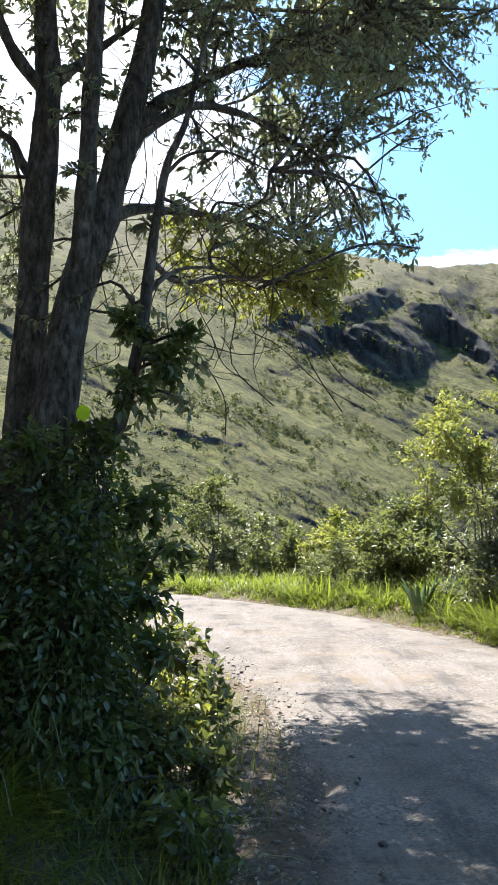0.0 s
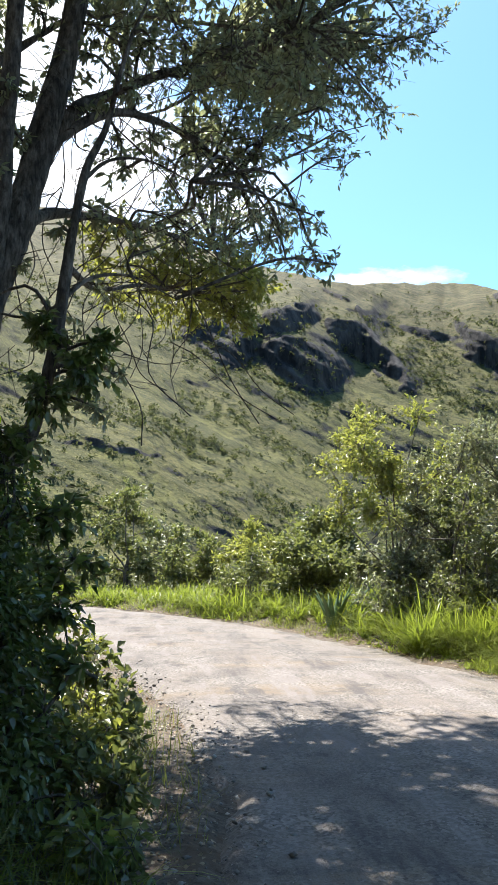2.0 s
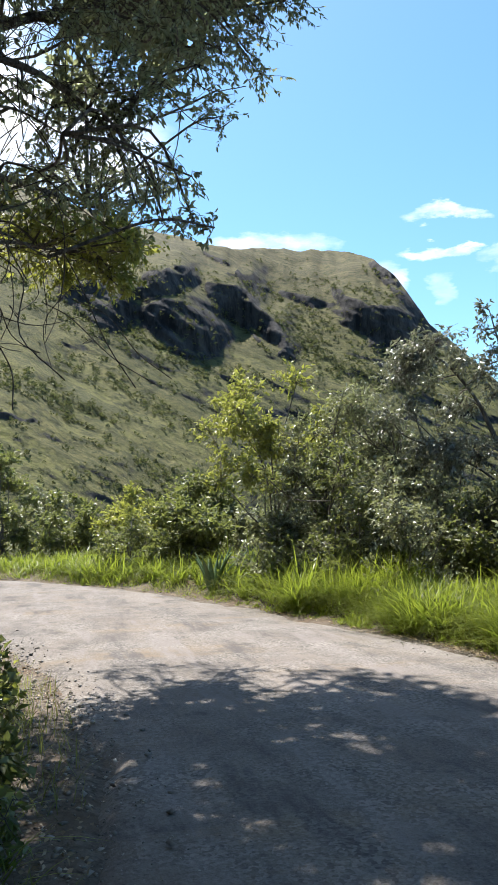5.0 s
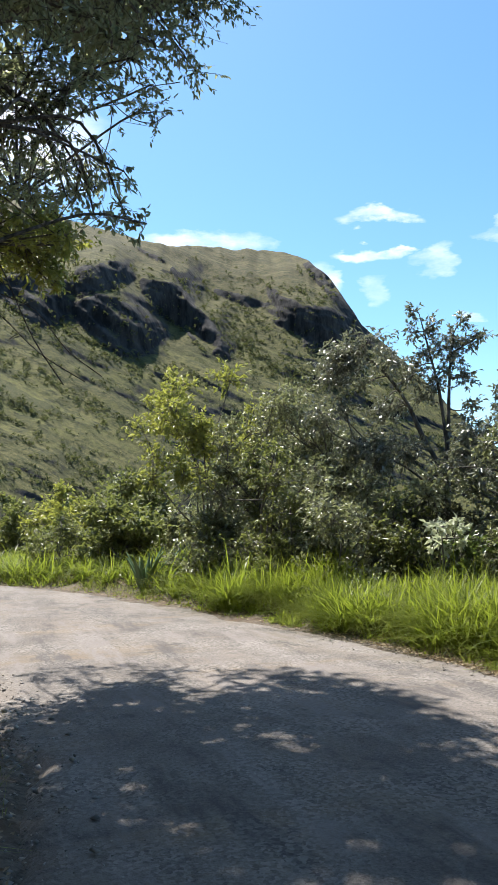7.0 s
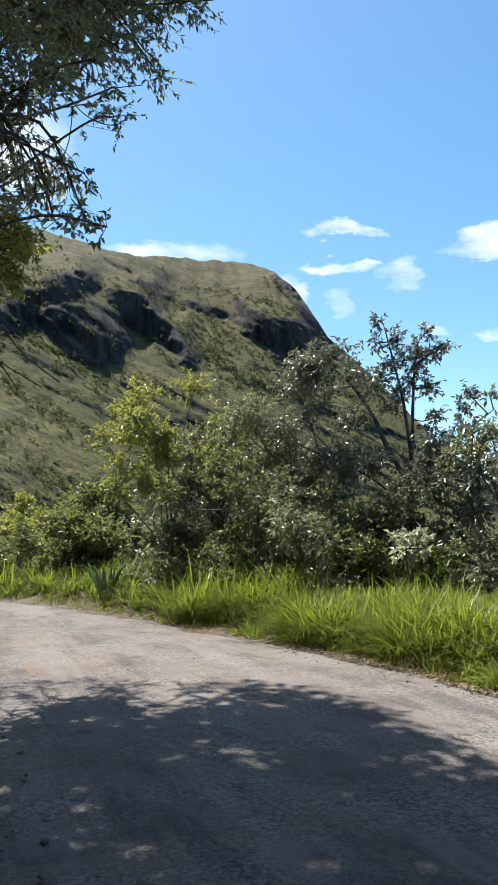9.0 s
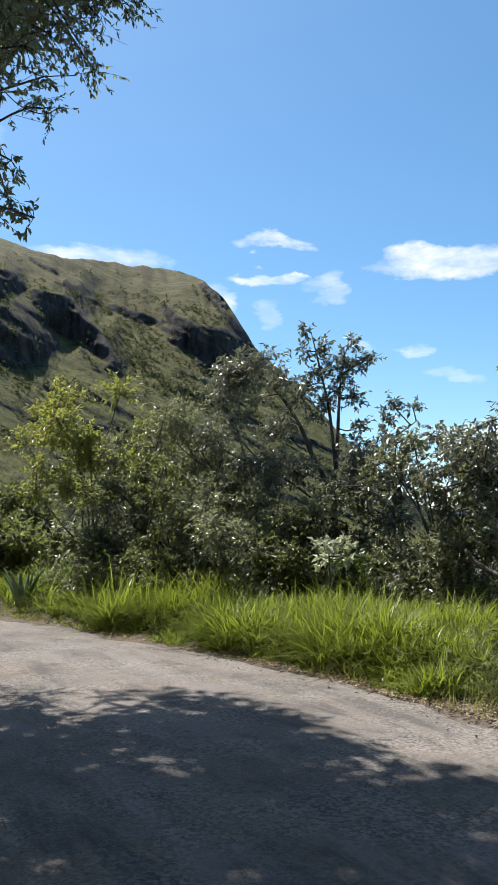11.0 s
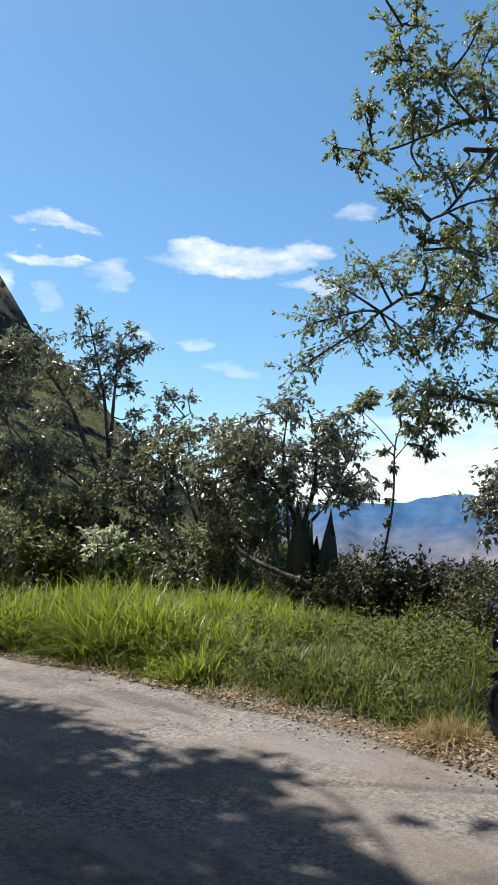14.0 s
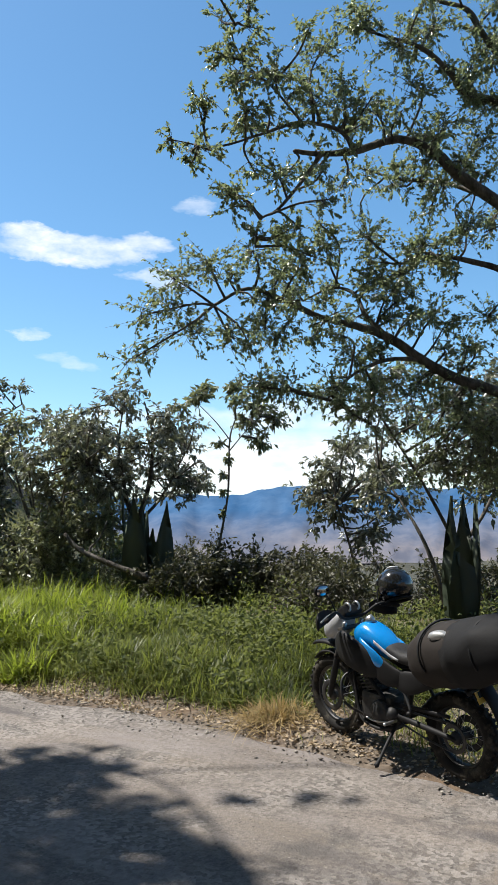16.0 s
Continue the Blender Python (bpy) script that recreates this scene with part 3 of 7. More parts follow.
def hill_grid():
    """Elevations and distances of the hillside: each column climbs at the slope's own angle, steep on rock."""
    th = np.where(TH < -180, TH + 360, TH)
    top = np.interp(th, SKY_TH, SKY_EL) + (fbm(TH * 0.9 + 50, TH * 0 + 3, 4) - 0.5) * 0.35
    hill = smooth(-54, -38, th) * smooth(-200, -110, -np.abs(th))
    foot = -3.0 * hill - 9.5 * (1 - hill)
    u = np.linspace(0, 1, ROWS)
    el = foot[:, None] + (top - foot)[:, None] * u
    T = TH[:, None] + 0 * el
    # spurs and gullies fall to the right along the slope
    across, down = 0.887 * el - 0.46 * T, -0.887 * T - 0.46 * el
    rock = scarps(T, el)[0] * hill[:, None]
    rock = rock * smooth(0.33, 0.45, fbm(across * 1.5 + 31, down * 0.55 + 7, 5, 0.6))
    g = fbm(across * 0.2 + 5, down * 0.05 + 9, 4, 0.5) - 0.5
    g2 = np.abs(fbm(across * 0.75 + 25, down * 0.13 + 19, 4, 0.5) - 0.5)
    fine = fbm(across * 2.2 + 1, down * 0.9 + 2, 5, 0.6) - 0.5
    beta = 32 + 24 * g - 26 * (g2 - 0.09) + 24 * fine + 2 * smooth(9, 15, el)
    crag = fbm(T * 2.6 + 3, el * 0.8 + 1, 4, 0.6) - 0.5
    rib = fbm(across * 3.2 + 3, down * 0.8 + 1, 4, 0.6) - 0.5
    beta = beta * (1 - rock) + (78 + 30 * crag + 46 * rib) * rock
    beta = np.clip(beta, el + 5.5, 86)
    beta -= np.minimum(8.0, 0.6 * (beta - el)) * smooth(0.9, 1.0, u)[None]
    start = np.interp(th, [-180, -60, -40, -30, -20, -10, 0, 20, 60, 180], [160, 300, 330, 280, 215, 165, 125, 95, 95, 160])
    step = np.radians(np.diff(el, axis=1))
    climb = np.log(start)[:, None] + np.zeros_like(el)
    for k in range(1, ROWS):
        t = np.tan(np.radians(el[:, k]))
        # neighbouring columns lean on one another, so that buttresses die out above the rock
        last = climb[:, k - 1]
        for reach in (1, 3):
            last = 0.24 * np.roll(last, reach, 0) + 0.52 * last + 0.24 * np.roll(last, -reach, 0)
        climb[:, k] = last + step[:, k - 1] * (1 + t * t) / (np.tan(np.radians(beta[:, k])) - t)
    lift = smooth(0.0, 0.12, u)[None]
    r_hill = np.exp(climb) * (1 + (0.05 * g - 0.05 * g2 + 0.012 * fine) * smooth(0.05, 0.25, u)[None] * (1 - 0.8 * smooth(0.75, 1.0, u)[None]))
    r_hill = 70 + (r_hill - 70) * (0.25 + 0.75 * lift)
    r_hill[:, 0] = 70
    r_hill = np.maximum.accumulate(r_hill + 0.02 * np.arange(ROWS)[None], 1)
    r_vale = 70 * (3600 / 70) ** (u[None] ** 1.3)
    w = hill[:, None]
    r = np.exp(w * np.log(np.minimum(r_hill, 2400)) + (1 - w) * np.log(r_vale))
    return el, r, rock


EL, RR, ROCK = hill_grid()


def build_ground():
    th = np.radians(TH)
    n = len(TH)
    r_near = np.concatenate([[0.05], np.arange(0.4, 13, 0.28), 13 * (68 / 13) ** (np.arange(1, 44) / 43)])
    rows = []
    z_foot = 1.65 + 70 * np.tan(np.radians(EL[:, 0]))
    for r in r_near:
        x, y = -np.sin(th) * r, np.cos(th) * r
        b = smooth(30, 70, np.full(n, r))
        rows.append(np.stack([x, y, near_z(x, y) * (1 - b) + z_foot * b + (fbm(x * .25, y * .25, 4) - .5) * 3 * b * (1 - b) * 2], 1))
    for k in range(ROWS):
        r = RR[:, k]
        rows.append(np.stack([-np.sin(th) * r, np.cos(th) * r, 1.65 + r * np.tan(np.radians(EL[:, k]))], 1))
    last = rows[-1]
    for out, drop in ((1.08, 3.0), (1.3, 30.0)):
        rows.append(np.stack([last[:, 0] * out, last[:, 1] * out, last[:, 2] - drop], 1))
    rows.append(np.stack([-np.sin(th) * 4700, np.cos(th) * 4700, np.full(n, -190.0)], 1))
    v = np.concatenate(rows)
    i, j = np.arange(len(rows) - 1)[:, None] * n, np.arange(n)[None]
    a, b = i + j, i + (j + 1) % n
    f = np.stack([a, a + n, b + n, b], -1).reshape(-1, 4)
    me = mesh_from("ground", v, f, GROUND, True)
    mask = np.zeros((len(rows), n), np.float32)
    mask[len(r_near):len(r_near) + ROWS] = ROCK.T
    me.attributes.new("bare_rock", "FLOAT", "POINT").data.foreach_set("value", mask.ravel())
    return tagged(new("ground", me), "grassy hillside with dark rock scarps falling to a road and valley", "ground", kind="structure")


build_ground()


def ground_z(x, y):
    return float(near_z([x], [y])[0])


def build_road():
    line = CENTRE[(CENTRE[:, 1] > -9)]
    seg = np.concatenate([[0], np.cumsum(np.linalg.norm(np.diff(line, axis=0), axis=1))])
    s = np.arange(0, seg[-1], 0.14)
    c = np.stack([np.interp(s, seg, line[:, 0]), np.interp(s, seg, line[:, 1])], 1)
    t = unit(np.gradient(c, axis=0))
    nrm = np.stack([t[:, 1], -t[:, 0]], 1)
    k = 40
    q = np.linspace(-1, 1, k)
    half_r = HALF + 0.03 + (fbm(s * 0.8, s * 0 + 4, 5, 0.6) - 0.5) * 0.7
    half_l = HALF - 0.06 + (fbm(s * 0.8, s * 0 + 44, 5, 0.6) - 0.5) * 0.7
    off = np.where(q[None] > 0, q[None] * half_r[:, None], q[None] * half_l[:, None])
    p = c[:, None] + nrm[:, None] * off[..., None]
    z = 0.03 - 0.02 * q[None] ** 2 + (fbm(p[..., 0] * 1.2, p[..., 1] * 1.2, 4) - 0.5) * 0.035
    z = np.where(np.abs(q[None]) > 0.985, -0.07, z)
    v = np.concatenate([p, z[..., None]], 2).reshape(-1, 3)
    i, j = np.arange(len(s) - 1)[:, None] * k, np.arange(k - 1)[None]
    a = i + j
    f = np.stack([a, a + 1, a + k + 1, a + k], -1).reshape(-1, 4)
    tagged(new("road", mesh_from("road", v, f, ROAD, True)), "worn pale grey asphalt road with dusty patches and ragged edges", "road", kind="structure")


build_road()


def build_range():
    """Blue mountains across the valley."""
    th = np.radians(np.linspace(-28, -100, 260))
    rows = []
    crest = 1.95 + (fbm(np.degrees(th) * 0.3 + 80, th * 0 + 2, 6, 0.5) - 0.5) * 1.5
    crest += 0.3 * np.exp(-((np.degrees(th) + 59) / 4.0) ** 2)
    for k in range(40):
        u = k / 39
        r = 3300 + 1200 * u + 260 * (fbm(np.degrees(th) * 0.7 + 3, np.full(len(th), u * 2.5), 5) - 0.5)
        el = -3.25 + (crest + 3.25) * np.clip((u - 0.12) / 0.88, 0, 1) ** 0.8
        rows.append(np.stack([-np.sin(th) * r, np.cos(th) * r, 1.65 + r * np.tan(np.radians(el))], 1))
    n = len(th)
    v = np.concatenate(rows)
    i, j = np.arange(39)[:, None] * n, np.arange(n - 1)[None]
    a = i + j
    f = np.stack([a, a + n, a + n + 1, a + 1], -1).reshape(-1, 4)
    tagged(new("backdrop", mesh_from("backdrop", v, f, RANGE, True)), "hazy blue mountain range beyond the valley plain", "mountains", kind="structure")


build_range()


def hill_place(th, u):
    """Points on the hillside for azimuths and heights 0..1 up the slope."""
    i = np.interp(-th, -TH[:COLS], np.arange(COLS))
    i0 = np.clip(i.astype(int), 0, COLS - 2)
    k = np.clip((u * (ROWS - 1)).astype(int), 0, ROWS - 2)
    fi, fk = i - i0, u * (ROWS - 1) - k
    def lerp(A):
        return (A[i0, k] * (1 - fi) + A[i0 + 1, k] * fi) * (1 - fk) + (A[i0, k + 1] * (1 - fi) + A[i0 + 1, k + 1] * fi) * fk
    r, el, rock = lerp(RR), lerp(EL), lerp(ROCK)
    a = np.radians(th)
    return np.stack([-np.sin(a) * r, np.cos(a) * r, 1.65 + r * np.tan(np.radians(el))], 1), el, rock, r


def build_scrub():
    r = np.random.default_rng(11)
    th, u = r.uniform(-42, 22, 100000), r.uniform(0.0, 0.97, 100000)
    p, el, rock, dist = hill_place(th, u)
    rim = scarps(th, el)[1]
    bushy = np.zeros_like(th)
    for ts, es, w in GULLIES:
        ends = smooth(ts[0] + 1.5, ts[0] - 0.5, th) * smooth(ts[-1] - 1.5, ts[-1] + 0.5, th)
        bushy = np.maximum(bushy, ends * np.exp(-((el - np.interp(-th, -np.array(ts), es)) / w) ** 2))
    across, down = 0.887 * el - 0.46 * th, -0.887 * th - 0.46 * el
    g = fbm(across * 0.6 + 5, down * 0.14 + 9, 5, 0.6)
    want = 0.9 * bushy * smooth(0.3, 0.5, g) + 0.3 * smooth(0.5, 0.66, g) + 0.04 + 0.4 * rim + 0.75 * smooth(0.3, 0.06, u) * smooth(0.36, 0.55, g) + 0.5 * smooth(0.14, 0.03, u)
    want = np.where(rock > 0.5, 0.1, want)
    want = np.where((el > 18.4) & (th < -10), want * 0.25, want)
    keep = r.random(len(p)) < want * 0.29
    p, dist = p[keep], dist[keep]
    n, m = len(p), 11
    size = r.uniform(0.3, 1.0, n) ** 1.5 * (0.7 + dist / 260)
    c = np.repeat(p, m, 0)
    d = unit(r.normal(size=(n * m, 3)) + [0, 0, 0.5])
    off = d * (np.repeat(size, m) * r.uniform(0.4, 1.0, n * m))[:, None] * [0.75, 0.75, 0.75]
    off[:, 2] = np.abs(off[:, 2])
    grow = np.repeat(size, m)[:, None]
    v, f = leaves(c + off, unit(d + r.normal(size=off.shape) * 0.8), 0.1 + 0.62 * grow, 0.08 + 0.46 * grow, r)
    tagged(new("hillside_scrub", mesh_from("hillside_scrub", v, f, SCRUB)), "dark scrub and small trees scattered over the hillside", "scrub", kind="stuff")


build_scrub()


def build_valley_scrub():
    r = np.random.default_rng(12)
    th, rad = np.radians(r.uniform(-80, -36, 2600)), 19 * (66 / 19) ** r.random(2600)
    x, y = -np.sin(th) * rad, np.cos(th) * rad
    foot = 1.65 + 70 * np.tan(np.radians(np.interp(np.degrees(-th), -TH[:COLS], EL[:COLS, 0])))
    b = smooth(30, 70, rad)
    z = near_z(x, y) * (1 - b) + foot * b
    keep = fbm(x * 0.25, y * 0.25, 3) > 0.42
    p, rad = np.stack([x, y, z], 1)[keep], rad[keep]
    m = 18
    size = r.uniform(0.5, 1.2, len(p)) * (0.7 + rad / 60)
    off = r.normal(size=(len(p) * m, 3)) * np.repeat(size, m)[:, None] * [0.5, 0.5, 0.42]
    off[:, 2] = np.abs(off[:, 2])
    v, f = leaves(np.repeat(p, m, 0) + off, unit(r.normal(size=off.shape) + [0, 0, 0.5]), 0.32, 0.19, r)
    tagged(new("valley_scrub", mesh_from("valley_scrub", v, f, LEAF_OLIVE)), "olive scrub covering the slope that falls to the valley", "scrub", kind="stuff")


build_valley_scrub()

# ---- growing things ----
def prisms(a, b, c, radius):
    """Thin three-sided twigs from a over b to c."""
    n = len(a)
    t = unit(c - a)
    u = unit(np.cross(t, [0.3, 0.2, 0.93]))
    w = np.cross(t, u)
    rings = []
    for p, q in ((a, 0.5), (b, 0.35), (c, 0.15)):
        rings += [p + (u * math.cos(g) + w * math.sin(g)) * radius * q for g in (0, 2.094, 4.189)]
    v = np.stack(rings, 1).reshape(-1, 3)
    f = []
    for k in (0, 3):
        for j in range(3):
            x, y = k + j, k + (j + 1) % 3
            f += [(x, y, y + 3), (x, y + 3, x + 3)]
    return v, (np.arange(n)[:, None, None] * 9 + np.array(f)[None]).reshape(-1, 3)


def clump_growth(r, wood, leaf, hold, clumps, twigs, per_twig, length, width, droop=0.25, branch_r=0.012, spread=1.0, wider=1.0, fine=True, oval=False):
    """From the nearest held points of the limbs, a branch to each clump; twigs and leaves in it. hold: (n, 3)."""
    for x, y, z, rad in clumps:
        rad = rad * wider
        c = np.array([x, y, z], float)
        dist = np.linalg.norm(hold - c, axis=1) + 0.6 * np.maximum(hold[:, 2] - c[2], 0)
        s = hold[dist.argmin()]
        mid = (s + c) / 2 + r.normal(size=3) * 0.12 * np.linalg.norm(c - s) + [0, 0, 0.08 * np.linalg.norm(c - s)]
        line = catmull([s, mid, c, c + (c - mid) * 0.35 * rad], 4)
        wood.add(*tube_tri(line, np.linspace(branch_r * 1.6 + 0.01 * rad, branch_r * 0.6, len(line)), 5))
        k = max(5, int(twigs * 2.6 * (rad / 0.45) ** 1.6))
        a = line[r.integers(len(line) // 3, len(line), k)]
        end = c + unit(r.normal(size=(k, 3))) * (rad * spread * r.random((k, 1)) ** 0.45) * [1, 1, 0.8]
        bend = (a + end) / 2 + r.normal(size=(k, 3)) * 0.12 * rad
        if fine:
            wood.add(*prisms(a, bend, end, branch_r))
        t = r.uniform(0.25, 1.0, (k, per_twig, 1))
        p = (1 - t) ** 2 * a[:, None] + 2 * t * (1 - t) * bend[:, None] + t * t * end[:, None]
        d = unit((end - a)[:, None] + r.normal(size=p.shape) * 0.75 * np.linalg.norm(end - a, axis=1)[:, None, None])
        leaf.add(*leaves(p.reshape(-1, 3), d.reshape(-1, 3), length, width, r, droop=droop, oval=oval))


def plant(name, label, category, base, limbs, clumps, leaf_mat, bark=None, twigs=12, per_twig=9, length=0.09, width=0.035,
          droop=0.25, seed=1, group="", branch_r=0.012, sides=9, wider=1.0, spread=1.0, fine=True, oval=False):
    """A tree or shrub: limbs are (name, points, first radius, last radius)."""
    r = np.random.default_rng(seed)
    bark = bark or BARK_DARK
    top = empty(name, label, category, base, group)
    hold = []
    for nm, pts, r0, r1 in limbs:
        line = catmull(pts, 6)
        q = np.linspace(0, 1, len(line))
        rad = (r0 * (1 - q) + r1 * q) * (1 + 0.12 * (vnoise(q * 14, q * 0 + seed) - 0.5) * 2)
        v, f = tube(line, rad, sides, 0.06, seed)
        part(nm, mesh_from(nm, v - np.array(base), tris(f), bark, True), bark, top)
        hold.append(line[int(len(line) * (0.45 if nm == "trunk" else 0.15)):])
    hold = np.vstack(hold)
    wood, leaf = Pile(), Pile()
    clump_growth(r, wood, leaf, hold, clumps, twigs, per_twig, length, width, droop, branch_r, spread, wider, fine, oval)
    tagged(part("twig_mass", wood.mesh("twig_mass", bark, base), bark, top), kind="stuff")
    tagged(part("crown", leaf.mesh("crown", leaf_mat, base), leaf_mat, top), kind="stuff")
    return top


def shell(r, centre, radii, n, size, low=-0.6):
    """Clumps spread through the outer part of an ellipsoid."""
    out = []
    while len(out) < n:
        d = unit(r.normal(size=3))
        if d[2] < low:
            continue
        q = r.uniform(0.35, 1.0) ** 0.6
        out.append((*(np.array(centre) + d * np.array(radii) * q), size * r.uniform(0.7, 1.3)))
    return out


def shrub(name, label, at, height, wide, leaf_mat, seed, clumps=14, size=0.45, stems=4, deep=None, lean=(0, 0), bark=None, lift=0.55,
          twigs=12, per_twig=8, length=0.08, width=0.035, droop=0.15, category="shrub", group="", stem_r=0.03, sink=0.05):
    """Several stems from one root, each to its own part of the crown. height and wide in metres."""
    r = np.random.default_rng(seed)
    x, y = at
    z = ground_z(x, y) - sink
    deep = deep or wide
    c = np.array([x + lean[0], y + lean[1], z + height * lift])
    radii = np.array([wide / 2, deep / 2, height * (1 - lift) * 0.95])
    cl = shell(r, c, radii, clumps, size, -0.95)
    limbs = []
    for k in range(stems):
        e = np.array(cl[k * len(cl) // stems][:3])
        b = np.array([x, y, z]) + [*r.normal(size=2) * 0.07, 0]
        m = b * 0.5 + e * 0.5 + [*r.normal(size=2) * 0.1 * wide * 0.5, 0.08 * height]
        limbs.append(("stem", [b, b * 0.75 + m * 0.25 + [*r.normal(size=2) * 0.06, 0.12 * height], m, e], stem_r * r.uniform(0.8, 1.2), stem_r * 0.3))
    return plant(name, label, category, (x, y, z), limbs, cl, leaf_mat, bark or BARK_GREY, twigs * 0.7, per_twig, length * 1.1, width * 1.15, droop, seed, group, sides=7, branch_r=0.008, wider=1.3)

SHADE_Y, SHADE_X = (0.5, 2.0, 2.3, 2.6, 3.0, 3.8, 5.0, 5.5), (2.6, 2.9, 3.1, 3.4, 3.55, 3.72, 3.6, 3.45)


def inside_shade(clumps):
    """Leaves out the clumps whose shadow would reach past the shaded part of the road."""
    out = []
    for x, y, z, rad in clumps:
        sx, sy = x + 0.137 * z, y - 0.513 * z
        if not (0.3 < sy < 5.6 and sx + 0.5 * rad > np.interp(sy, SHADE_Y, SHADE_X)):
            out.append((x, y, z, rad))
    return out


# ---- the large roadside tree with twin trunks ----
def left_tree():
    base = (-1.55, 5.9, 0.35)
    limbs = [
        ("trunk", [(-1.83, 6.0, 0.3), (-1.81, 6.04, 1.9), (-1.79, 6.08, 2.81), (-1.78, 6.11, 3.85), (-1.77, 6.15, 4.76), (-1.76, 6.19, 5.55),
                   (-1.82, 6.2, 6.2), (-1.9, 6.25, 7.8), (-2.1, 6.2, 9.6)], 0.17, 0.07),
        ("trunk", [(-1.62, 5.66, 0.3), (-1.53, 5.7, 1.9), (-1.49, 5.77, 2.41), (-1.44, 5.85, 3.13), (-1.37, 5.93, 3.7), (-1.23, 6.03, 4.26), (-1.14, 6.11, 4.74),
                   (-1.03, 6.19, 5.4), (-0.9, 6.27, 6.2), (-0.75, 6.4, 7.9), (-0.4, 6.6, 9.8)], 0.19, 0.08),
        ("stem", [(-1.3, 5.45, 0.4), (-1.27, 5.45, 1.7), (-1.17, 5.5, 2.13), (-0.99, 5.56, 2.41), (-0.89, 5.6, 2.77), (-0.82, 5.63, 3.21), (-0.77, 5.66, 3.75),
                  (-0.73, 5.69, 4.17), (-0.66, 5.71, 4.6), (-0.53, 5.75, 4.97), (-0.45, 5.78, 5.4), (-0.36, 5.9, 5.9), (-0.2, 6.0, 6.4)], 0.075, 0.008),
        ("limb", [(-0.68, 5.71, 4.5), (-0.5, 5.8, 4.72), (-0.2, 5.95, 4.82), (0.15, 6.1, 4.74)], 0.018, 0.005),
        ("limb", [(-0.8, 5.65, 3.5), (-0.6, 5.8, 3.75), (-0.3, 6.0, 3.85), (0.05, 6.2, 3.75)], 0.02, 0.005),
        ("limb", [(-1.38, 5.92, 3.6), (-1.3, 5.74, 4.32), (-1.28, 5.68, 4.99), (-1.25, 5.63, 5.68), (-1.22, 5.5, 7.2), (-1.0, 5.1, 8.8)], 0.085, 0.05),
        ("limb", [(-1.14, 6.1, 4.64), (-0.87, 6.27, 5.37), (-0.62, 6.64, 5.79), (-0.27, 6.99, 6.22), (0.18, 7.33, 6.64), (0.67, 7.64, 7.11), (1.32, 7.89, 7.54)], 0.07, 0.02),
        ("limb", [(-1.05, 6.15, 5.0), (-0.59, 6.37, 5.46), (-0.15, 6.8, 5.67), (0.29, 7.19, 5.67), (0.66, 7.57, 5.57)], 0.05, 0.015),
        ("limb", [(-1.24, 6.02, 4.18), (-1.09, 6.61, 4.61), (-0.82, 7.35, 4.95), (-0.53, 8.08, 5.23), (-0.11, 8.8, 5.45), (0.54, 9.48, 5.56)], 0.06, 0.018),
        ("limb", [(-1.77, 6.18, 5.46), (-1.61, 6.22, 5.67), (-1.48, 6.38, 5.92), (-1.29, 6.55, 6.23), (-0.96, 6.73, 6.65)], 0.055, 0.02),
        ("limb", [(-1.78, 6.12, 4.55), (-1.92, 6.11, 4.78), (-2.05, 6.17, 5.02), (-2.3, 6.19, 5.2), (-2.9, 6.1, 5.7)], 0.045, 0.02),
        ("limb", [(-1.76, 6.18, 5.44), (-2.01, 6.08, 5.73), (-2.18, 6.12, 6.07), (-2.42, 6.14, 6.62), (-3.0, 6.0, 7.6)], 0.06, 0.03),
        ("limb", [(-0.76, 5.68, 3.78), (-0.66, 7.0, 4.08), (-0.28, 8.26, 4.59), (0.26, 9.5, 4.96)], 0.03, 0.012),
        ("limb", [(-0.8, 6.35, 7.4), (0.1, 6.2, 8.6), (1.0, 6.6, 9.3), (1.9, 7.2, 9.8)], 0.07, 0.03),
        ("limb", [(-1.2, 5.5, 7.2), (-0.8, 4.4, 8.3), (-0.2, 3.2, 9.0), (0.4, 2.2, 9.3)], 0.06, 0.025),
    ]
    tufts = [(-1.5, 6.1, 5.2, 0.16), (-1.2, 5.9, 4.9, 0.14), (-1.6, 5.9, 3.4, 0.14), (-0.55, 5.9, 4.3, 0.18), (-0.4, 6.2, 4.9, 0.2), (-0.9, 6.0, 3.5, 0.16), (-0.5, 6.6, 5.3, 0.2), (-2.2, 6.2, 5.4, 0.25),
             (-1.9, 6.3, 6.3, 0.25), (-1.2, 6.4, 6.4, 0.25), (-0.3, 6.1, 4.1, 0.16), (-0.6, 6.4, 3.9, 0.16), (-2.4, 6.1, 4.6, 0.2), (-2.6, 6.2, 4.0, 0.2), (-0.1, 6.6, 4.6, 0.2), (0.1, 7.0, 4.9, 0.22)]
    q = np.random.default_rng(23)
    for nm, pts, r0, r1 in limbs[:3] + limbs[5:6]:
        line = catmull(pts, 6)
        for k in q.choice(np.arange(len(line) // 3, len(line)), 9, replace=False):
            tufts.append((*(line[k] + q.normal(size=3) * [0.16, 0.16, 0.1]), q.uniform(0.07, 0.15)))
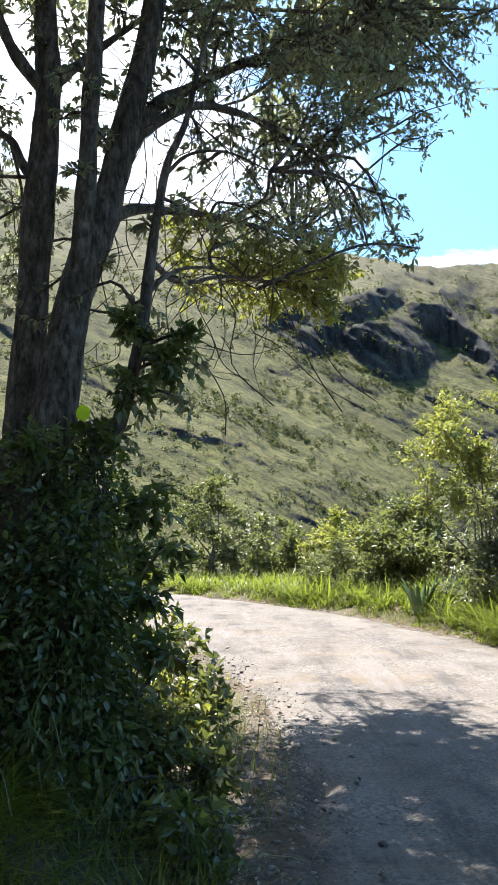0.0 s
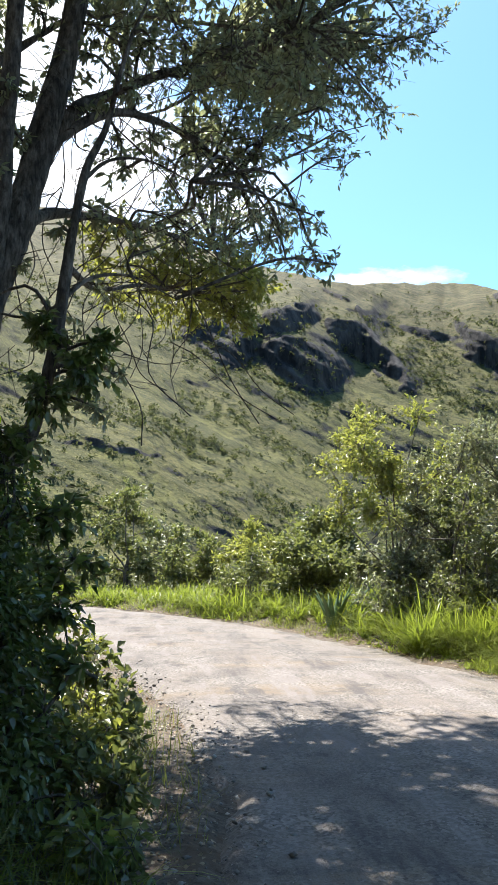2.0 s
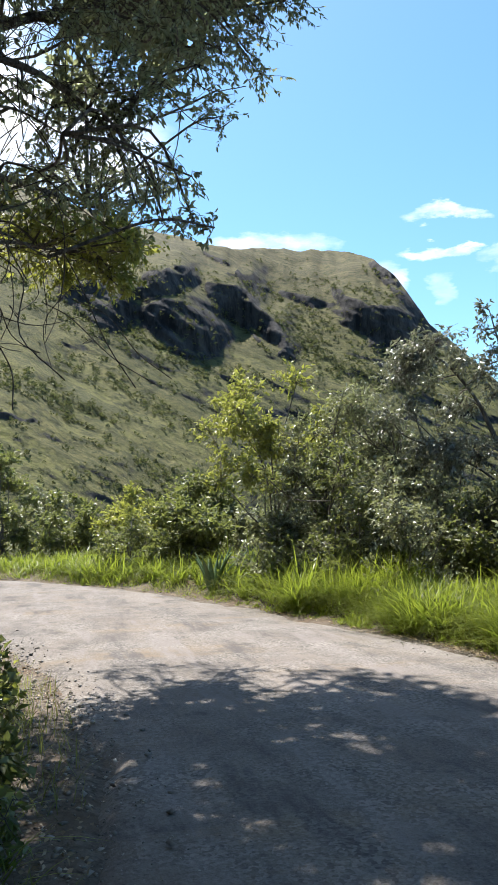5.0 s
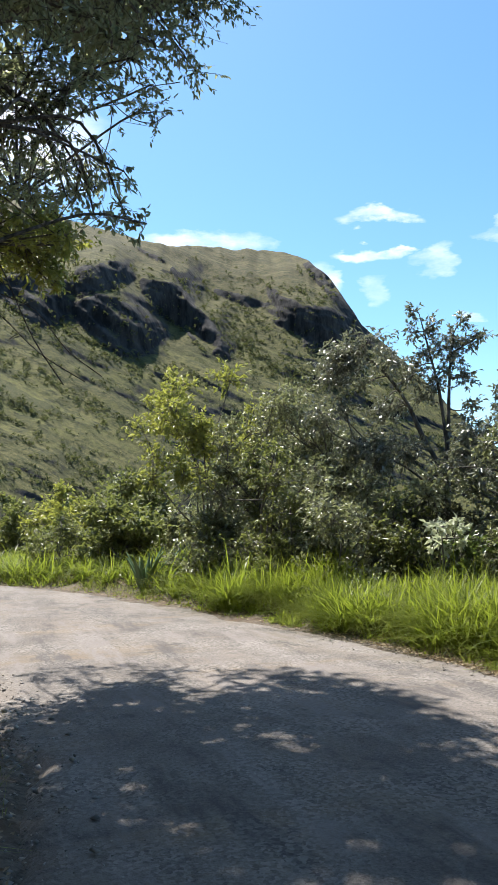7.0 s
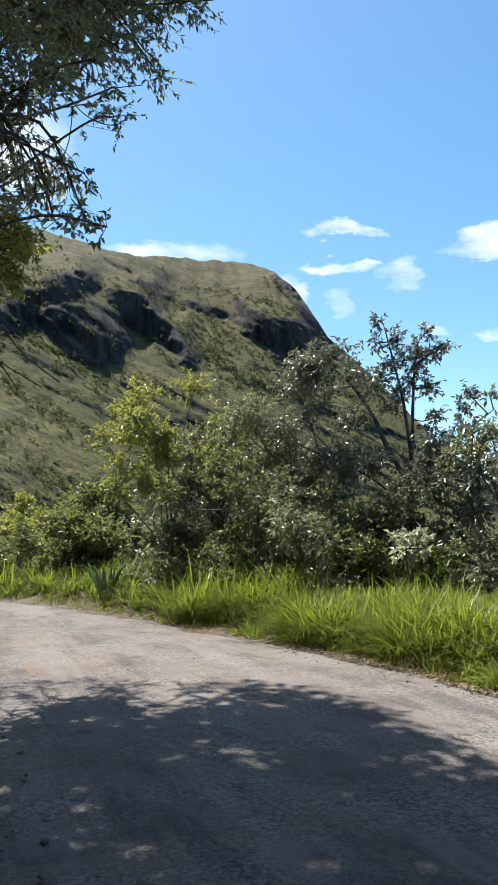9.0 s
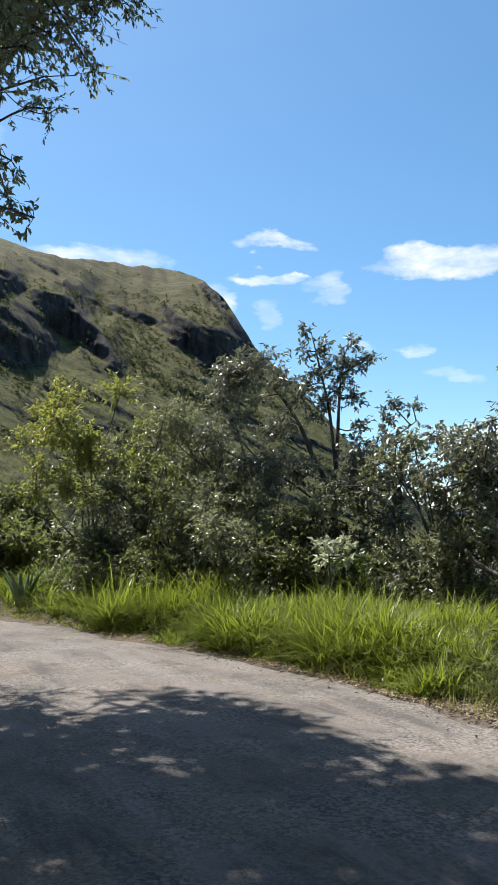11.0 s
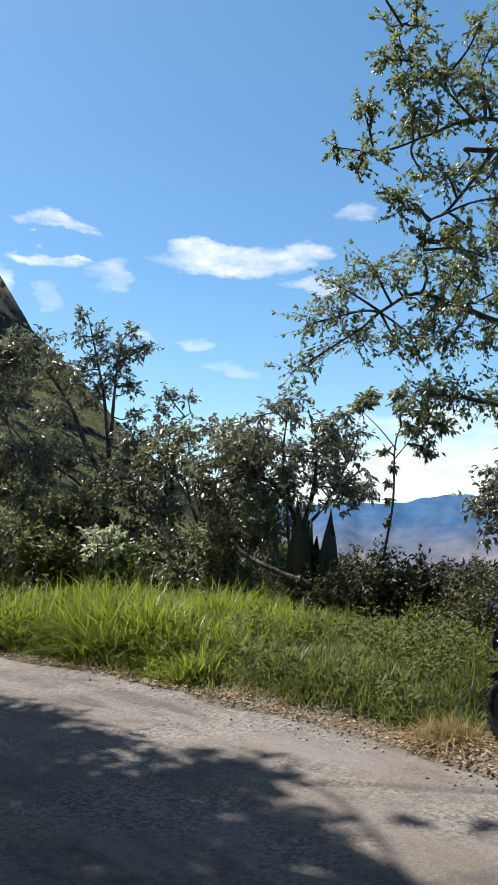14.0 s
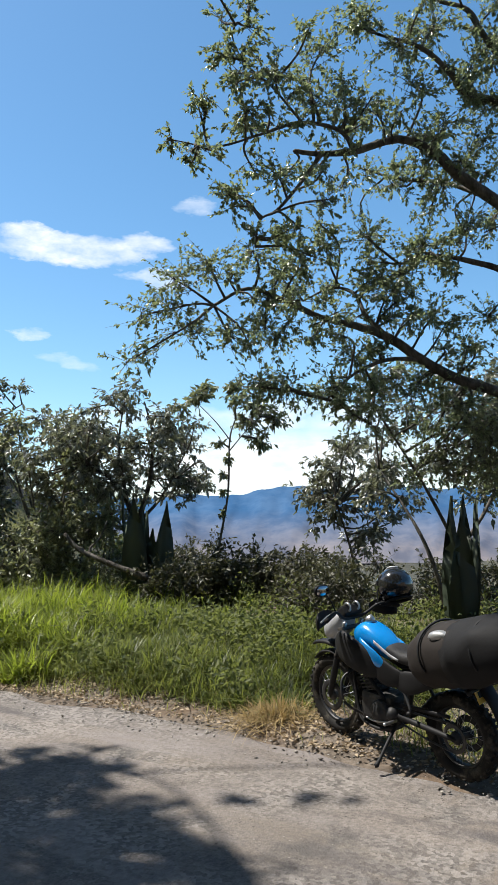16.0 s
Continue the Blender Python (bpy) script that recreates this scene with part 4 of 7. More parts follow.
    # the leafy shoot on the stem's knee
    tufts += [(-2.3, 7.3, 4.6, 0.35), (-2.45, 7.3, 5.0, 0.3), (-2.35, 7.2, 4.15, 0.3), (-2.55, 7.4, 5.4, 0.3), (-0.8, 5.6, 2.75, 0.22), (-0.62, 5.65, 2.95, 0.22), (-0.5, 5.7, 2.7, 0.2), (-0.72, 5.6, 3.15, 0.2), (-0.95, 5.55, 2.45, 0.2), (-0.42, 5.75, 3.0, 0.14)]
    upper = [(-0.9, 6.4, 5.9, 0.3), (-0.6, 6.5, 6.5, 0.35), (-1.2, 6.3, 6.5, 0.3), (-0.4, 6.6, 5.8, 0.25), (-0.9, 6.2, 5.4, 0.2), (-0.2, 6.8, 5.5, 0.25), (-1.6, 6.4, 6.0, 0.25),
             (-0.26, 6.49, 6.26, 0.4), (0.17, 7.0, 6.26, 0.5), (0.55, 6.98, 6.61, 0.5), (0.63, 7.17, 6.08, 0.45), (1.0, 7.43, 6.69, 0.5), (0.85, 7.15, 5.71, 0.4),
             (1.4, 7.67, 7.12, 0.5), (1.47, 7.46, 6.33, 0.4), (1.1, 7.32, 5.99, 0.4), (1.79, 7.8, 6.81, 0.4), (1.96, 7.96, 7.47, 0.45), (2.34, 7.96, 7.33, 0.35),
             (2.13, 7.92, 6.96, 0.3), (2.6, 7.99, 7.63, 0.3), (-0.55, 6.38, 6.17, 0.4), (0.0, 7.0, 6.8, 0.5), (1.07, 7.93, 7.57, 0.5), (1.72, 8.02, 7.92, 0.5)]
    middle = [(0.18, 7.2, 5.79, 0.4), (0.42, 7.39, 5.54, 0.4), (0.74, 7.46, 5.34, 0.35), (0.64, 7.37, 5.68, 0.35), (0.31, 7.59, 5.33, 0.35), (0.02, 7.4, 5.48, 0.35),
              (1.29, 6.88, 4.89, 0.22), (1.03, 6.92, 4.71, 0.25), (1.34, 6.87, 4.5, 0.22), (1.51, 6.84, 4.38, 0.18), (1.11, 7.11, 4.54, 0.28), (0.89, 7.55, 4.89, 0.3),
              (0.58, 7.98, 5.07, 0.4), (0.79, 7.16, 5.6, 0.3), (1.78, 7.8, 6.29, 0.2), (0.15, 8.0, 5.2, 0.35)]
    low = [(0.83, 9.46, 5.33, 0.5), (0.4, 9.49, 5.19, 0.5), (-0.04, 9.3, 5.33, 0.4), (-0.32, 9.49, 5.11, 0.45), (0.04, 9.8, 4.91, 0.45), (0.87, 9.96, 4.9, 0.5),
           (0.57, 9.98, 5.14, 0.5), (1.02, 9.95, 4.66, 0.3), (1.17, 9.93, 5.28, 0.45), (-0.74, 9.37, 4.83, 0.35), (-0.93, 8.95, 5.54, 0.3), (-0.45, 8.99, 5.42, 0.35),
           (0.26, 9.5, 4.67, 0.3)]
    r = np.random.default_rng(21)
    # the crown above and to the sides, mostly unseen, spread to shade the road
    roof = shell(r, (0.0, 7.6, 9.8), (1.35, 4.0, 1.7), 44, 0.6, -0.3) + shell(r, (-1.0, 3.6, 9.6), (2.4, 3.2, 1.8), 40, 0.65, -0.3) + shell(r, (1.0, 11.2, 8.6), (1.0, 1.5, 0.9), 14, 0.5, -0.5) + shell(r, (-3.0, 6.2, 8.6), (2.4, 3.4, 2.4), 26, 0.6)
    edge = [(2.8, 7.85, 7.6, 0.5), (2.6, 9.0, 7.4, 0.5), (2.2, 7.0, 7.7, 0.45), (1.7, 6.3, 7.9, 0.5), (2.2, 9.6, 7.0, 0.45), (2.75, 8.4, 8.2, 0.5), (2.0, 7.4, 8.6, 0.5), (1.8, 10.6, 6.4, 0.4), (1.2, 11.2, 5.9, 0.4),
            (-0.2, 12.5, 7.2, 0.42), (0.3, 12.6, 7.2, 0.42), (0.8, 12.45, 7.2, 0.42), (1.3, 12.1, 7.2, 0.42), (1.7, 11.6, 7.2, 0.4), (0.1, 11.9, 7.0, 0.4), (0.9, 11.8, 7.0, 0.4)]
    tree = plant("roadside_tree", "tall twin-trunked tree with rough bark and a broad leafy crown", "tree", base, limbs,
                 [(a, b, c, d * 1.3) for a, b, c, d in upper + middle + tufts] + edge, LEAF_BIG, BARK_DARK, 8.5, 10, 0.074, 0.03, 0.45, 5, branch_r=0.009, sides=12, oval=True, spread=1.12)
    wood, leaf = Pile(), Pile()
    held = np.vstack([catmull(pts, 6)[-20:] for nm, pts, a, b in limbs])
    # Mostly unseen clumps, added to close shadow gaps and cut sky light.
    roof += shell(r, (1.4, 10.6, 11.2), (0.9, 1.1, 0.6), 14, 0.6) + shell(r, (1.4, 8.9, 11.2), (0.9, 1.1, 0.6), 14, 0.6)
    roof += shell(r, (-2.4, 9.5, 10.6), (1.9, 1.8, 0.9), 30, 0.65)
    roof += shell(r, (1.5, 11.9, 10.0), (0.9, 1.3, 0.8), 16, 0.55) + shell(r, (1.9, 10.0, 10.0), (0.7, 1.0, 0.8), 12, 0.55)
    roof += shell(r, (-1.4, 0.2, 9.6), (2.9, 3.2, 1.4), 46, 0.75, -0.3) + shell(r, (-4.4, 3.0, 9.0), (2.4, 4.0, 1.8), 40, 0.75, -0.3) + shell(r, (-0.8, 5.0, 10.6), (2.0, 3.4, 1.0), 26, 0.7, -0.3)
    # Some edge clumps are repeated higher up, out of view, for their shadow.
    clump_growth(np.random.default_rng(9), wood, leaf, held, inside_shade(roof) + [(e - 0.2, f + 0.72, g + 1.4, 0.55) for e, f, g, h in edge[:2] + edge[4:6]], 5, 7, 0.195, 0.1, 0.3, 0.012, fine=False)
    tagged(part("twig_mass", wood.mesh("twig_mass", BARK_DARK, base), BARK_DARK, tree), kind="stuff")
    tagged(part("upper_crown", leaf.mesh("upper_crown", LEAF_BIG, base), LEAF_BIG, tree), kind="stuff")
    more = shell(r, (0.5, 9.3, 5.0), (1.0, 0.9, 0.6), 8, 0.36, -0.9) + shell(r, (-0.5, 8.6, 4.9), (0.8, 0.9, 0.5), 6, 0.32, -0.9)
    wood, leaf = Pile(), Pile()
    hold = np.vstack([catmull(pts, 6)[4:] for nm, pts, a, b in limbs[6:9] + limbs[12:13]])
    clump_growth(np.random.default_rng(8), wood, leaf, hold, [(a, b, c, d * 1.25) for a, b, c, d in low] + more, 11, 10, 0.08, 0.036, 0.35, 0.008, oval=True)
    tagged(part("twig_mass", wood.mesh("twig_mass", BARK_DARK, base), BARK_DARK, tree), kind="stuff")
    # The boughs' sunlit look is put into a yellower leaf colour.
    part("sunlit_spray", leaf.mesh("sunlit_spray", LEAF_YELLOW, base), LEAF_YELLOW, tree, "lower boughs with a sunlit look in their yellow-green leaf colour")
    # hanging bare twigs
    tw, q = Pile(), np.random.default_rng(4)
    for k in range(260):
        a = hold[q.integers(len(hold))] if k % 3 else np.array([q.uniform(-2.1, 0.6), q.uniform(5.8, 7.4), q.uniform(3.2, 6.6)])
        d = unit(q.normal(size=3) + [0.35, 0.2, 0.1]) * q.uniform(0.3, 0.9)
        tw.add(*tube_tri(catmull([a, a + d * 0.5 + q.normal(size=3) * 0.06, a + d + q.normal(size=3) * 0.1], 4), np.linspace(0.006, 0.0025, 9), 3))
    for k in range(46):
        a = hold[q.integers(len(hold))] if k % 2 else np.array([q.uniform(-1.2, 0.4), q.uniform(5.7, 7.0), q.uniform(3.4, 5.2)])
        d = np.array([q.normal() * 0.35, q.normal() * 0.3, -q.uniform(0.2, 0.9)])
        tw.add(*tube_tri(catmull([a, a + d * 0.4 + [q.normal() * 0.1, 0, 0.1], a + d * 0.8, a + d * 1.2 + [q.normal() * 0.15, 0, 0]], 4), [0.006] * 13, 3))
    for a, b, c, e in (((0.75, 7.2, 4.4), (1.0, 7.0, 4.75), (1.2, 6.95, 5.1), (1.25, 6.9, 5.5)), ((1.3, 7.3, 6.2), (1.6, 7.3, 6.0), (1.85, 7.3, 6.05), (2.0, 7.3, 6.1)),
                       ((1.1, 7.2, 5.9), (1.4, 7.1, 5.55), (1.65, 7.1, 5.5), (1.8, 7.1, 5.6))):
        tw.add(*tube_tri(catmull([a, b, c, e], 5), [0.006] * 16, 3))
    tagged(part("hanging_twig", tw.mesh("hanging_twig", BARK_DARK, base), BARK_DARK, tree), kind="stuff")
    return tree


left_tree()


# ---- creepers and undergrowth at its foot ----
def creeper_bank():
    r = np.random.default_rng(31)
    base = (-1.3, 5.0, 0.3)
    top = empty("creeper_thicket", "dense dark-green creeper thicket climbing the foot of the roadside tree", "thicket", base)
    stems, leaf = Pile(), Pile()
    # three swelling masses: foot of the trunks, the bank's edge, and the low skirt by the road
    masses = [((-1.75, 5.4, 1.2), (0.95, 0.8, 1.15), 12000), ((-1.12, 4.95, 1.0), (0.42, 0.55, 0.9), 6000), ((-0.98, 4.9, 0.4), (0.4, 0.7, 0.45), 3000),
              ((-2.3, 4.0, 0.9), (1.0, 1.1, 0.9), 7000), ((-1.25, 5.5, 2.0), (0.4, 0.4, 0.5), 1600)]
    for c, rad, n in masses:
        c, rad = np.array(c), np.array(rad)
        d = unit(r.normal(size=(n, 3)))
        bulge = 0.75 + 0.5 * fbm(d[:, 0] * 2.2 + 8 + c[0], d[:, 2] * 2.2 + d[:, 1] * 1.5 + 8, 4)
        p = c + d * rad * (bulge * r.uniform(0.45, 1.18, n))[:, None]
        p[:, 2] = np.maximum(p[:, 2], near_z(p[:, 0], p[:, 1]) + 0.02)
        leaf.add(*leaves(p, unit(d + r.normal(size=(n, 3)) * 0.7 + [0, 0, -0.4]), 0.066, 0.036, r, droop=0.3, oval=True))
        for k in range(26):
            e = unit(r.normal(size=3)) * rad * r.uniform(0.8, 1.15) + c
            e[2] = max(e[2], ground_z(e[0], e[1]) + 0.05)
            b = np.array([c[0] + r.normal() * 0.2, c[1] + r.normal() * 0.2, ground_z(c[0], c[1])])
            stems.add(*tube_tri(catmull([b, (b + e) / 2 + r.normal(size=3) * 0.15, e], 5), np.linspace(0.014, 0.004, 11), 4))
    tagged(part("creeper_stem", stems.mesh("creeper_stem", BARK_DARK, base), BARK_DARK, top), kind="stuff")
    tagged(part("foliage", leaf.mesh("foliage", LEAF_VINE, base), LEAF_VINE, top), kind="stuff")
    # a solid dark core, added so that no light shows through the thicket
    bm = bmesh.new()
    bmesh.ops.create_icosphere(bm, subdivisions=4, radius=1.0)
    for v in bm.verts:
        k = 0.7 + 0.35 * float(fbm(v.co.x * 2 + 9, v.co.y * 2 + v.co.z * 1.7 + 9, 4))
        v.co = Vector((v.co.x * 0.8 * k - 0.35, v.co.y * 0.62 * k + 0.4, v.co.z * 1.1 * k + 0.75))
    part("shade_core", bm, CORE_DARK, top, "dark core added inside the creepers to stop light showing through")
    # dry stalks and long grass hanging over the edge
    c = np.stack([r.uniform(-1.2, -0.35, 600), r.uniform(3.6, 5.9, 600)], 1)
    h = near_z(c[:, 0], c[:, 1])
    p = np.concatenate([c, (h + r.uniform(0, 0.7, 600) * smooth(-0.35, -0.9, c[:, 0]))[:, None]], 1)
    v, f = blades(p, 0.3, 0.006, r, 1.3, 0.5)
    tagged(part("dry_stalk", mesh_from("dry_stalk", v - np.array(base), f, LEAF_VINE), LEAF_VINE, top), kind="stuff")
    c = np.stack([r.uniform(-1.9, -0.1, 1500), r.uniform(1.8, 4.8, 1500)], 1)
    v, f = blades(np.concatenate([c, near_z(c[:, 0], c[:, 1])[:, None]], 1), 0.28, 0.009, r, 1.3, 0.5)
    tagged(part("shade_grass", mesh_from("shade_grass", v - np.array(base), f, GRASS), GRASS, top), kind="stuff")
    # leafy sprays that stand out of the thicket
    wood, lv = Pile(), Pile()
    hold = np.array([(-1.1, 5.3, 1.8), (-0.9, 5.2, 1.2), (-0.85, 5.55, 2.7), (-0.78, 5.6, 3.1), (-0.7, 4.8, 0.7), (-1.5, 5.0, 2.2)])
    cl = [(-0.62, 5.5, 2.95, 0.3), (-0.85, 5.4, 2.75, 0.28), (-0.5, 5.5, 3.15, 0.22), (-0.9, 5.5, 3.25, 0.22), (-1.05, 5.4, 2.35, 0.25), (-0.5, 4.75, 1.0, 0.2), (-0.62, 4.9, 1.3, 0.22),
          (-0.7, 5.2, 1.9, 0.28), (-0.6, 5.3, 1.6, 0.25), (-1.9, 5.2, 2.35, 0.3), (-1.4, 5.0, 2.3, 0.2)]
    clump_growth(r, wood, lv, hold, cl, 16, 9, 0.1, 0.055, 0.35, 0.008)
    tagged(part("climbing_stem", wood.mesh("climbing_stem", BARK_DARK, base), BARK_DARK, top), kind="stuff")
    tagged(part("climbing_foliage", lv.mesh("climbing_foliage", LEAF_VINE, base), LEAF_VINE, top), kind="stuff")
    # one young leaf that the sun shines through
    a = np.arange(14) * 2 * np.pi / 14
    rr = 0.046 * (1 + 0.16 * np.cos(a + 0.6))
    v = np.vstack([[(0, 0.012, 0)], np.stack([rr * np.cos(a), 0.012 * np.cos(2 * a), rr * 1.08 * np.sin(a)], 1)]) + [-1.04, 4.74, 2.45]
    f = np.array([(0, 1 + k, 1 + (k + 1) % 14) for k in range(14)])
    part("young_leaf", mesh_from("young_leaf", v - np.array(base), f, LEAF_LIME, True), LEAF_LIME, top, "single bright lime-green young leaf")
    return top


def core_build(nt):
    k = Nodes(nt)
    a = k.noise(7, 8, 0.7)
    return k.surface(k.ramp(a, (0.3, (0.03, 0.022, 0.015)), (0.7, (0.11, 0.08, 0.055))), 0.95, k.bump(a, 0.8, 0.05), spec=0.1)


CORE_DARK = material("dark_core", core_build)
LEAF_LIME = leaf_material("leaf_lime", (0.3, 0.5, 0.02), (0.45, 0.65, 0.03), (0.75, 1.0, 0.03), 0.4, 0.6)
creeper_bank()
shrub("bank_weed", "sunlit yellow-green weed on the gravel edge below the creepers", (-0.35, 4.95), 0.75, 0.55, LEAF_OLIVE, 41, 9, 0.2, 5, twigs=14, per_twig=8, length=0.075, width=0.045, stem_r=0.008, category="weed", group="bank weeds")
shrub("bank_weed", "straggling weed with round leaves at the road's edge", (-0.5, 5.9), 1.1, 0.7, LEAF_OLIVE, 42, 9, 0.22, 5, twigs=12, per_twig=8, length=0.08, width=0.05, stem_r=0.008, category="weed", group="bank weeds")
shrub("bank_weed", "low dark weed in the shade of the bank", (-0.3, 4.1), 0.45, 0.5, LEAF_VINE, 43, 7, 0.18, 4, twigs=10, per_twig=7, length=0.07, width=0.04, stem_r=0.006, category="weed", group="bank weeds")
for k, (x, y, h, w) in enumerate([(-0.62, 6.6, 0.8, 0.6), (-0.5, 7.5, 0.6, 0.5), (-0.75, 8.6, 0.9, 0.8), (-0.42, 5.4, 0.7, 0.45), (-0.9, 7.4, 1.3, 0.8), (-1.2, 9.4, 1.4, 1.2), (-0.25, 4.5, 0.35, 0.4)]):
    shrub("bank_weed", "straggling yellow-green weed on the stony bank beside the road", (x, y), h, w, LEAF_YELLOW, 140 + k, 7, 0.18, 5, twigs=9, per_twig=7, length=0.07, width=0.05, stem_r=0.006, category="weed", group="bank weeds")


def shade_tree():
    """Two unseen trees, added to shade this end of the road and block sky."""
    z = ground_z(-3.6, -3.0) - 0.1
    limbs = [("trunk", [(-3.6, -3.0, z), (-3.5, -3.0, 3.5), (-3.2, -3.1, 5.5), (-2.6, -3.2, 8.0)], 0.22, 0.08),
             ("limb", [(-3.4, -3.0, 4.4), (-1.8, -3.6, 6.4), (0.4, -4.2, 8.0), (2.4, -4.6, 8.8)], 0.12, 0.03),
             ("limb", [(-3.3, -3.0, 5.0), (-2.6, -1.6, 7.0), (-1.6, -0.6, 8.8)], 0.09, 0.03),
             ("limb", [(-3.4, -3.0, 4.6), (-4.6, -3.6, 6.6), (-6.0, -4.0, 8.0)], 0.09, 0.03)]
    r = np.random.default_rng(151)
    cl = inside_shade(shell(r, (1.6, -1.6, 10.4), (5.2, 5.0, 1.3), 120, 0.95, -0.9) + shell(r, (2.4, 3.4, 10.2), (2.1, 2.2, 0.9), 34, 0.95, -0.9)) + shell(r, (-0.6, -5.0, 8.4), (4.8, 3.0, 2.4), 60, 0.9, -0.5) + shell(r, (-5.0, -3.0, 7.6), (2.4, 4.0, 2.6), 40, 0.9, -0.5)
    # Leaf clumps placed by where their shadows should land on the road.
    for k in range(28):
        sy = r.uniform(0.3, 6.4)
        z0 = r.uniform(10.8, 11.6) + 1.6 * max(sy - 4.8, 0) / 1.6
        sx = r.uniform(0.3, np.interp(sy, SHADE_Y, SHADE_X) - 0.55)
        cl.append((sx - 0.137 * z0, sy + 0.513 * z0, z0, r.uniform(0.5, 0.75)))
    for sx, sy in ((0.3, 4.6), (0.5, 5.3), (0.2, 5.8), (0.6, 6.3), (1.2, 6.4)):
        cl.append((sx - 1.67, sy + 6.26, 12.2, 0.6))
    plant("unseen_shade_tree", "unseen tree added behind the view, its crown shading the road", "tree", (-3.6, -3.0, z), limbs, cl, LEAF_BIG, BARK_DARK, 3, 6, 0.28, 0.165, 0.3, 152, branch_r=0.012, fine=False)
    z = ground_z(-6.6, 4.0) - 0.1
    limbs = [("trunk", [(-6.6, 4.0, z), (-6.5, 4.1, 4.0), (-6.3, 4.0, 6.0), (-6.2, 4.2, 8.5)], 0.2, 0.06),
             ("limb", [(-6.5, 4.1, 4.0), (-6.4, 6.4, 5.6), (-6.2, 8.4, 6.6)], 0.1, 0.03), ("limb", [(-6.5, 4.0, 3.8), (-6.4, 1.6, 5.4), (-6.4, -0.4, 6.6)], 0.1, 0.03)]
    cl = shell(r, (-6.5, 4.0, 6.4), (2.0, 6.0, 3.4), 80, 0.9, -0.95)
    plant("unseen_shade_tree", "unseen tree added on the left bank to block sky light", "tree", (-6.6, 4.0, z), limbs, cl, LEAF_BIG, BARK_DARK, 3, 9, 0.23, 0.13, 0.3, 153, branch_r=0.012, fine=False)


shade_tree()

# ---- shrubs and small trees behind the verge ----
ROW = "trees behind the verge"
shrub("yellow_green_tree", "small airy tree with sunlit yellow-green leaves behind the verge", (5.5, 18.0), 5.3, 3.9, LEAF_YELLOW, 51, 36, 0.44, 7, lift=0.66, twigs=11, per_twig=8,
      length=0.11, width=0.048, category="tree", group=ROW, stem_r=0.035)
shrub("slender_tree", "dull grey-green tree with several thin stems behind the verge", (6.7, 16.0), 4.6, 3.4, LEAF_GREY, 52, 30, 0.5, 6, lift=0.55, twigs=12, per_twig=8,
      length=0.1, width=0.042, category="tree", group=ROW, stem_r=0.05)
shrub("slender_tree", "grey-green tree with dense twiggy lower branches", (5.7, 15.2), 3.2, 2.6, LEAF_OLIVE, 53, 20, 0.45, 5, lift=0.5, twigs=12, per_twig=8,
      length=0.09, width=0.04, category="tree", group=ROW, stem_r=0.04)
shrub("dense_bush", "dark twiggy bush behind the tall grass", (7.2, 14.2), 3.0, 2.6, LEAF_GREY, 54, 20, 0.45, 5, lift=0.5, length=0.09, width=0.04, group=ROW)


def forked_tree():
    x, y = 9.26, 13.45
    z = ground_z(x, y) - 0.1
    limbs = [("trunk", [(x, y, z), (9.24, 13.45, 1.6), (9.2, 13.47, 2.6), (9.25, 13.4, 3.2), (9.3, 13.4, 4.0), (9.35, 13.35, 5.0)], 0.075, 0.02),
             ("limb", [(9.2, 13.47, 2.5), (8.85, 13.7, 3.3), (8.6, 13.85, 4.0), (8.2, 14.1, 4.7), (7.8, 14.3, 5.1)], 0.06, 0.015),
             ("limb", [(9.24, 13.42, 3.0), (9.15, 13.5, 4.2), (9.0, 13.6, 5.1), (8.85, 13.7, 5.9)], 0.04, 0.01),
             ("limb", [(9.2, 13.45, 2.2), (9.6, 13.2, 3.0), (10.1, 12.9, 3.5), (10.7, 12.6, 4.0)], 0.045, 0.012),
             ("limb", [(9.2, 13.45, 2.0), (8.6, 13.8, 2.6), (8.0, 14.1, 3.0)], 0.035, 0.012)]
    r = np.random.default_rng(61)
    cl = [(8.75, 13.75, 5.95, 0.25), (9.05, 13.55, 5.6, 0.35), (9.4, 13.35, 5.4, 0.35), (9.3, 13.4, 4.7, 0.4), (9.6, 13.25, 5.7, 0.28), (9.9, 13.05, 5.35, 0.28), (8.9, 13.65, 5.0, 0.35),
          (10.1, 12.9, 4.1, 0.3), (10.6, 12.6, 4.3, 0.26), (10.2, 12.9, 3.7, 0.35), (9.7, 13.2, 3.9, 0.3), (9.2, 13.5, 5.1, 0.4), (9.5, 13.3, 5.0, 0.4), (9.1, 13.5, 4.4, 0.4), (9.6, 13.2, 4.5, 0.4), (8.7, 13.8, 5.5, 0.3), (9.7, 13.2, 5.3, 0.35), (10.3, 12.8, 4.4, 0.3), (9.9, 13.0, 3.4, 0.35)]
    cl += shell(r, (7.9, 14.2, 4.3), (1.2, 1.2, 1.2), 20, 0.45) + shell(r, (8.4, 13.9, 2.9), (1.2, 1.2, 0.8), 12, 0.45) + shell(r, (9.9, 13.0, 2.8), (0.9, 0.9, 0.7), 9, 0.4)
    plant("forked_tree", "open-crowned tree with a forked dark trunk rising above the bushes", "tree", (x, y, z), limbs, cl, LEAF_SILVER, BARK_GREY, 9.5, 8, 0.105, 0.047, 0.35, 62, ROW, branch_r=0.008, wider=1.2)


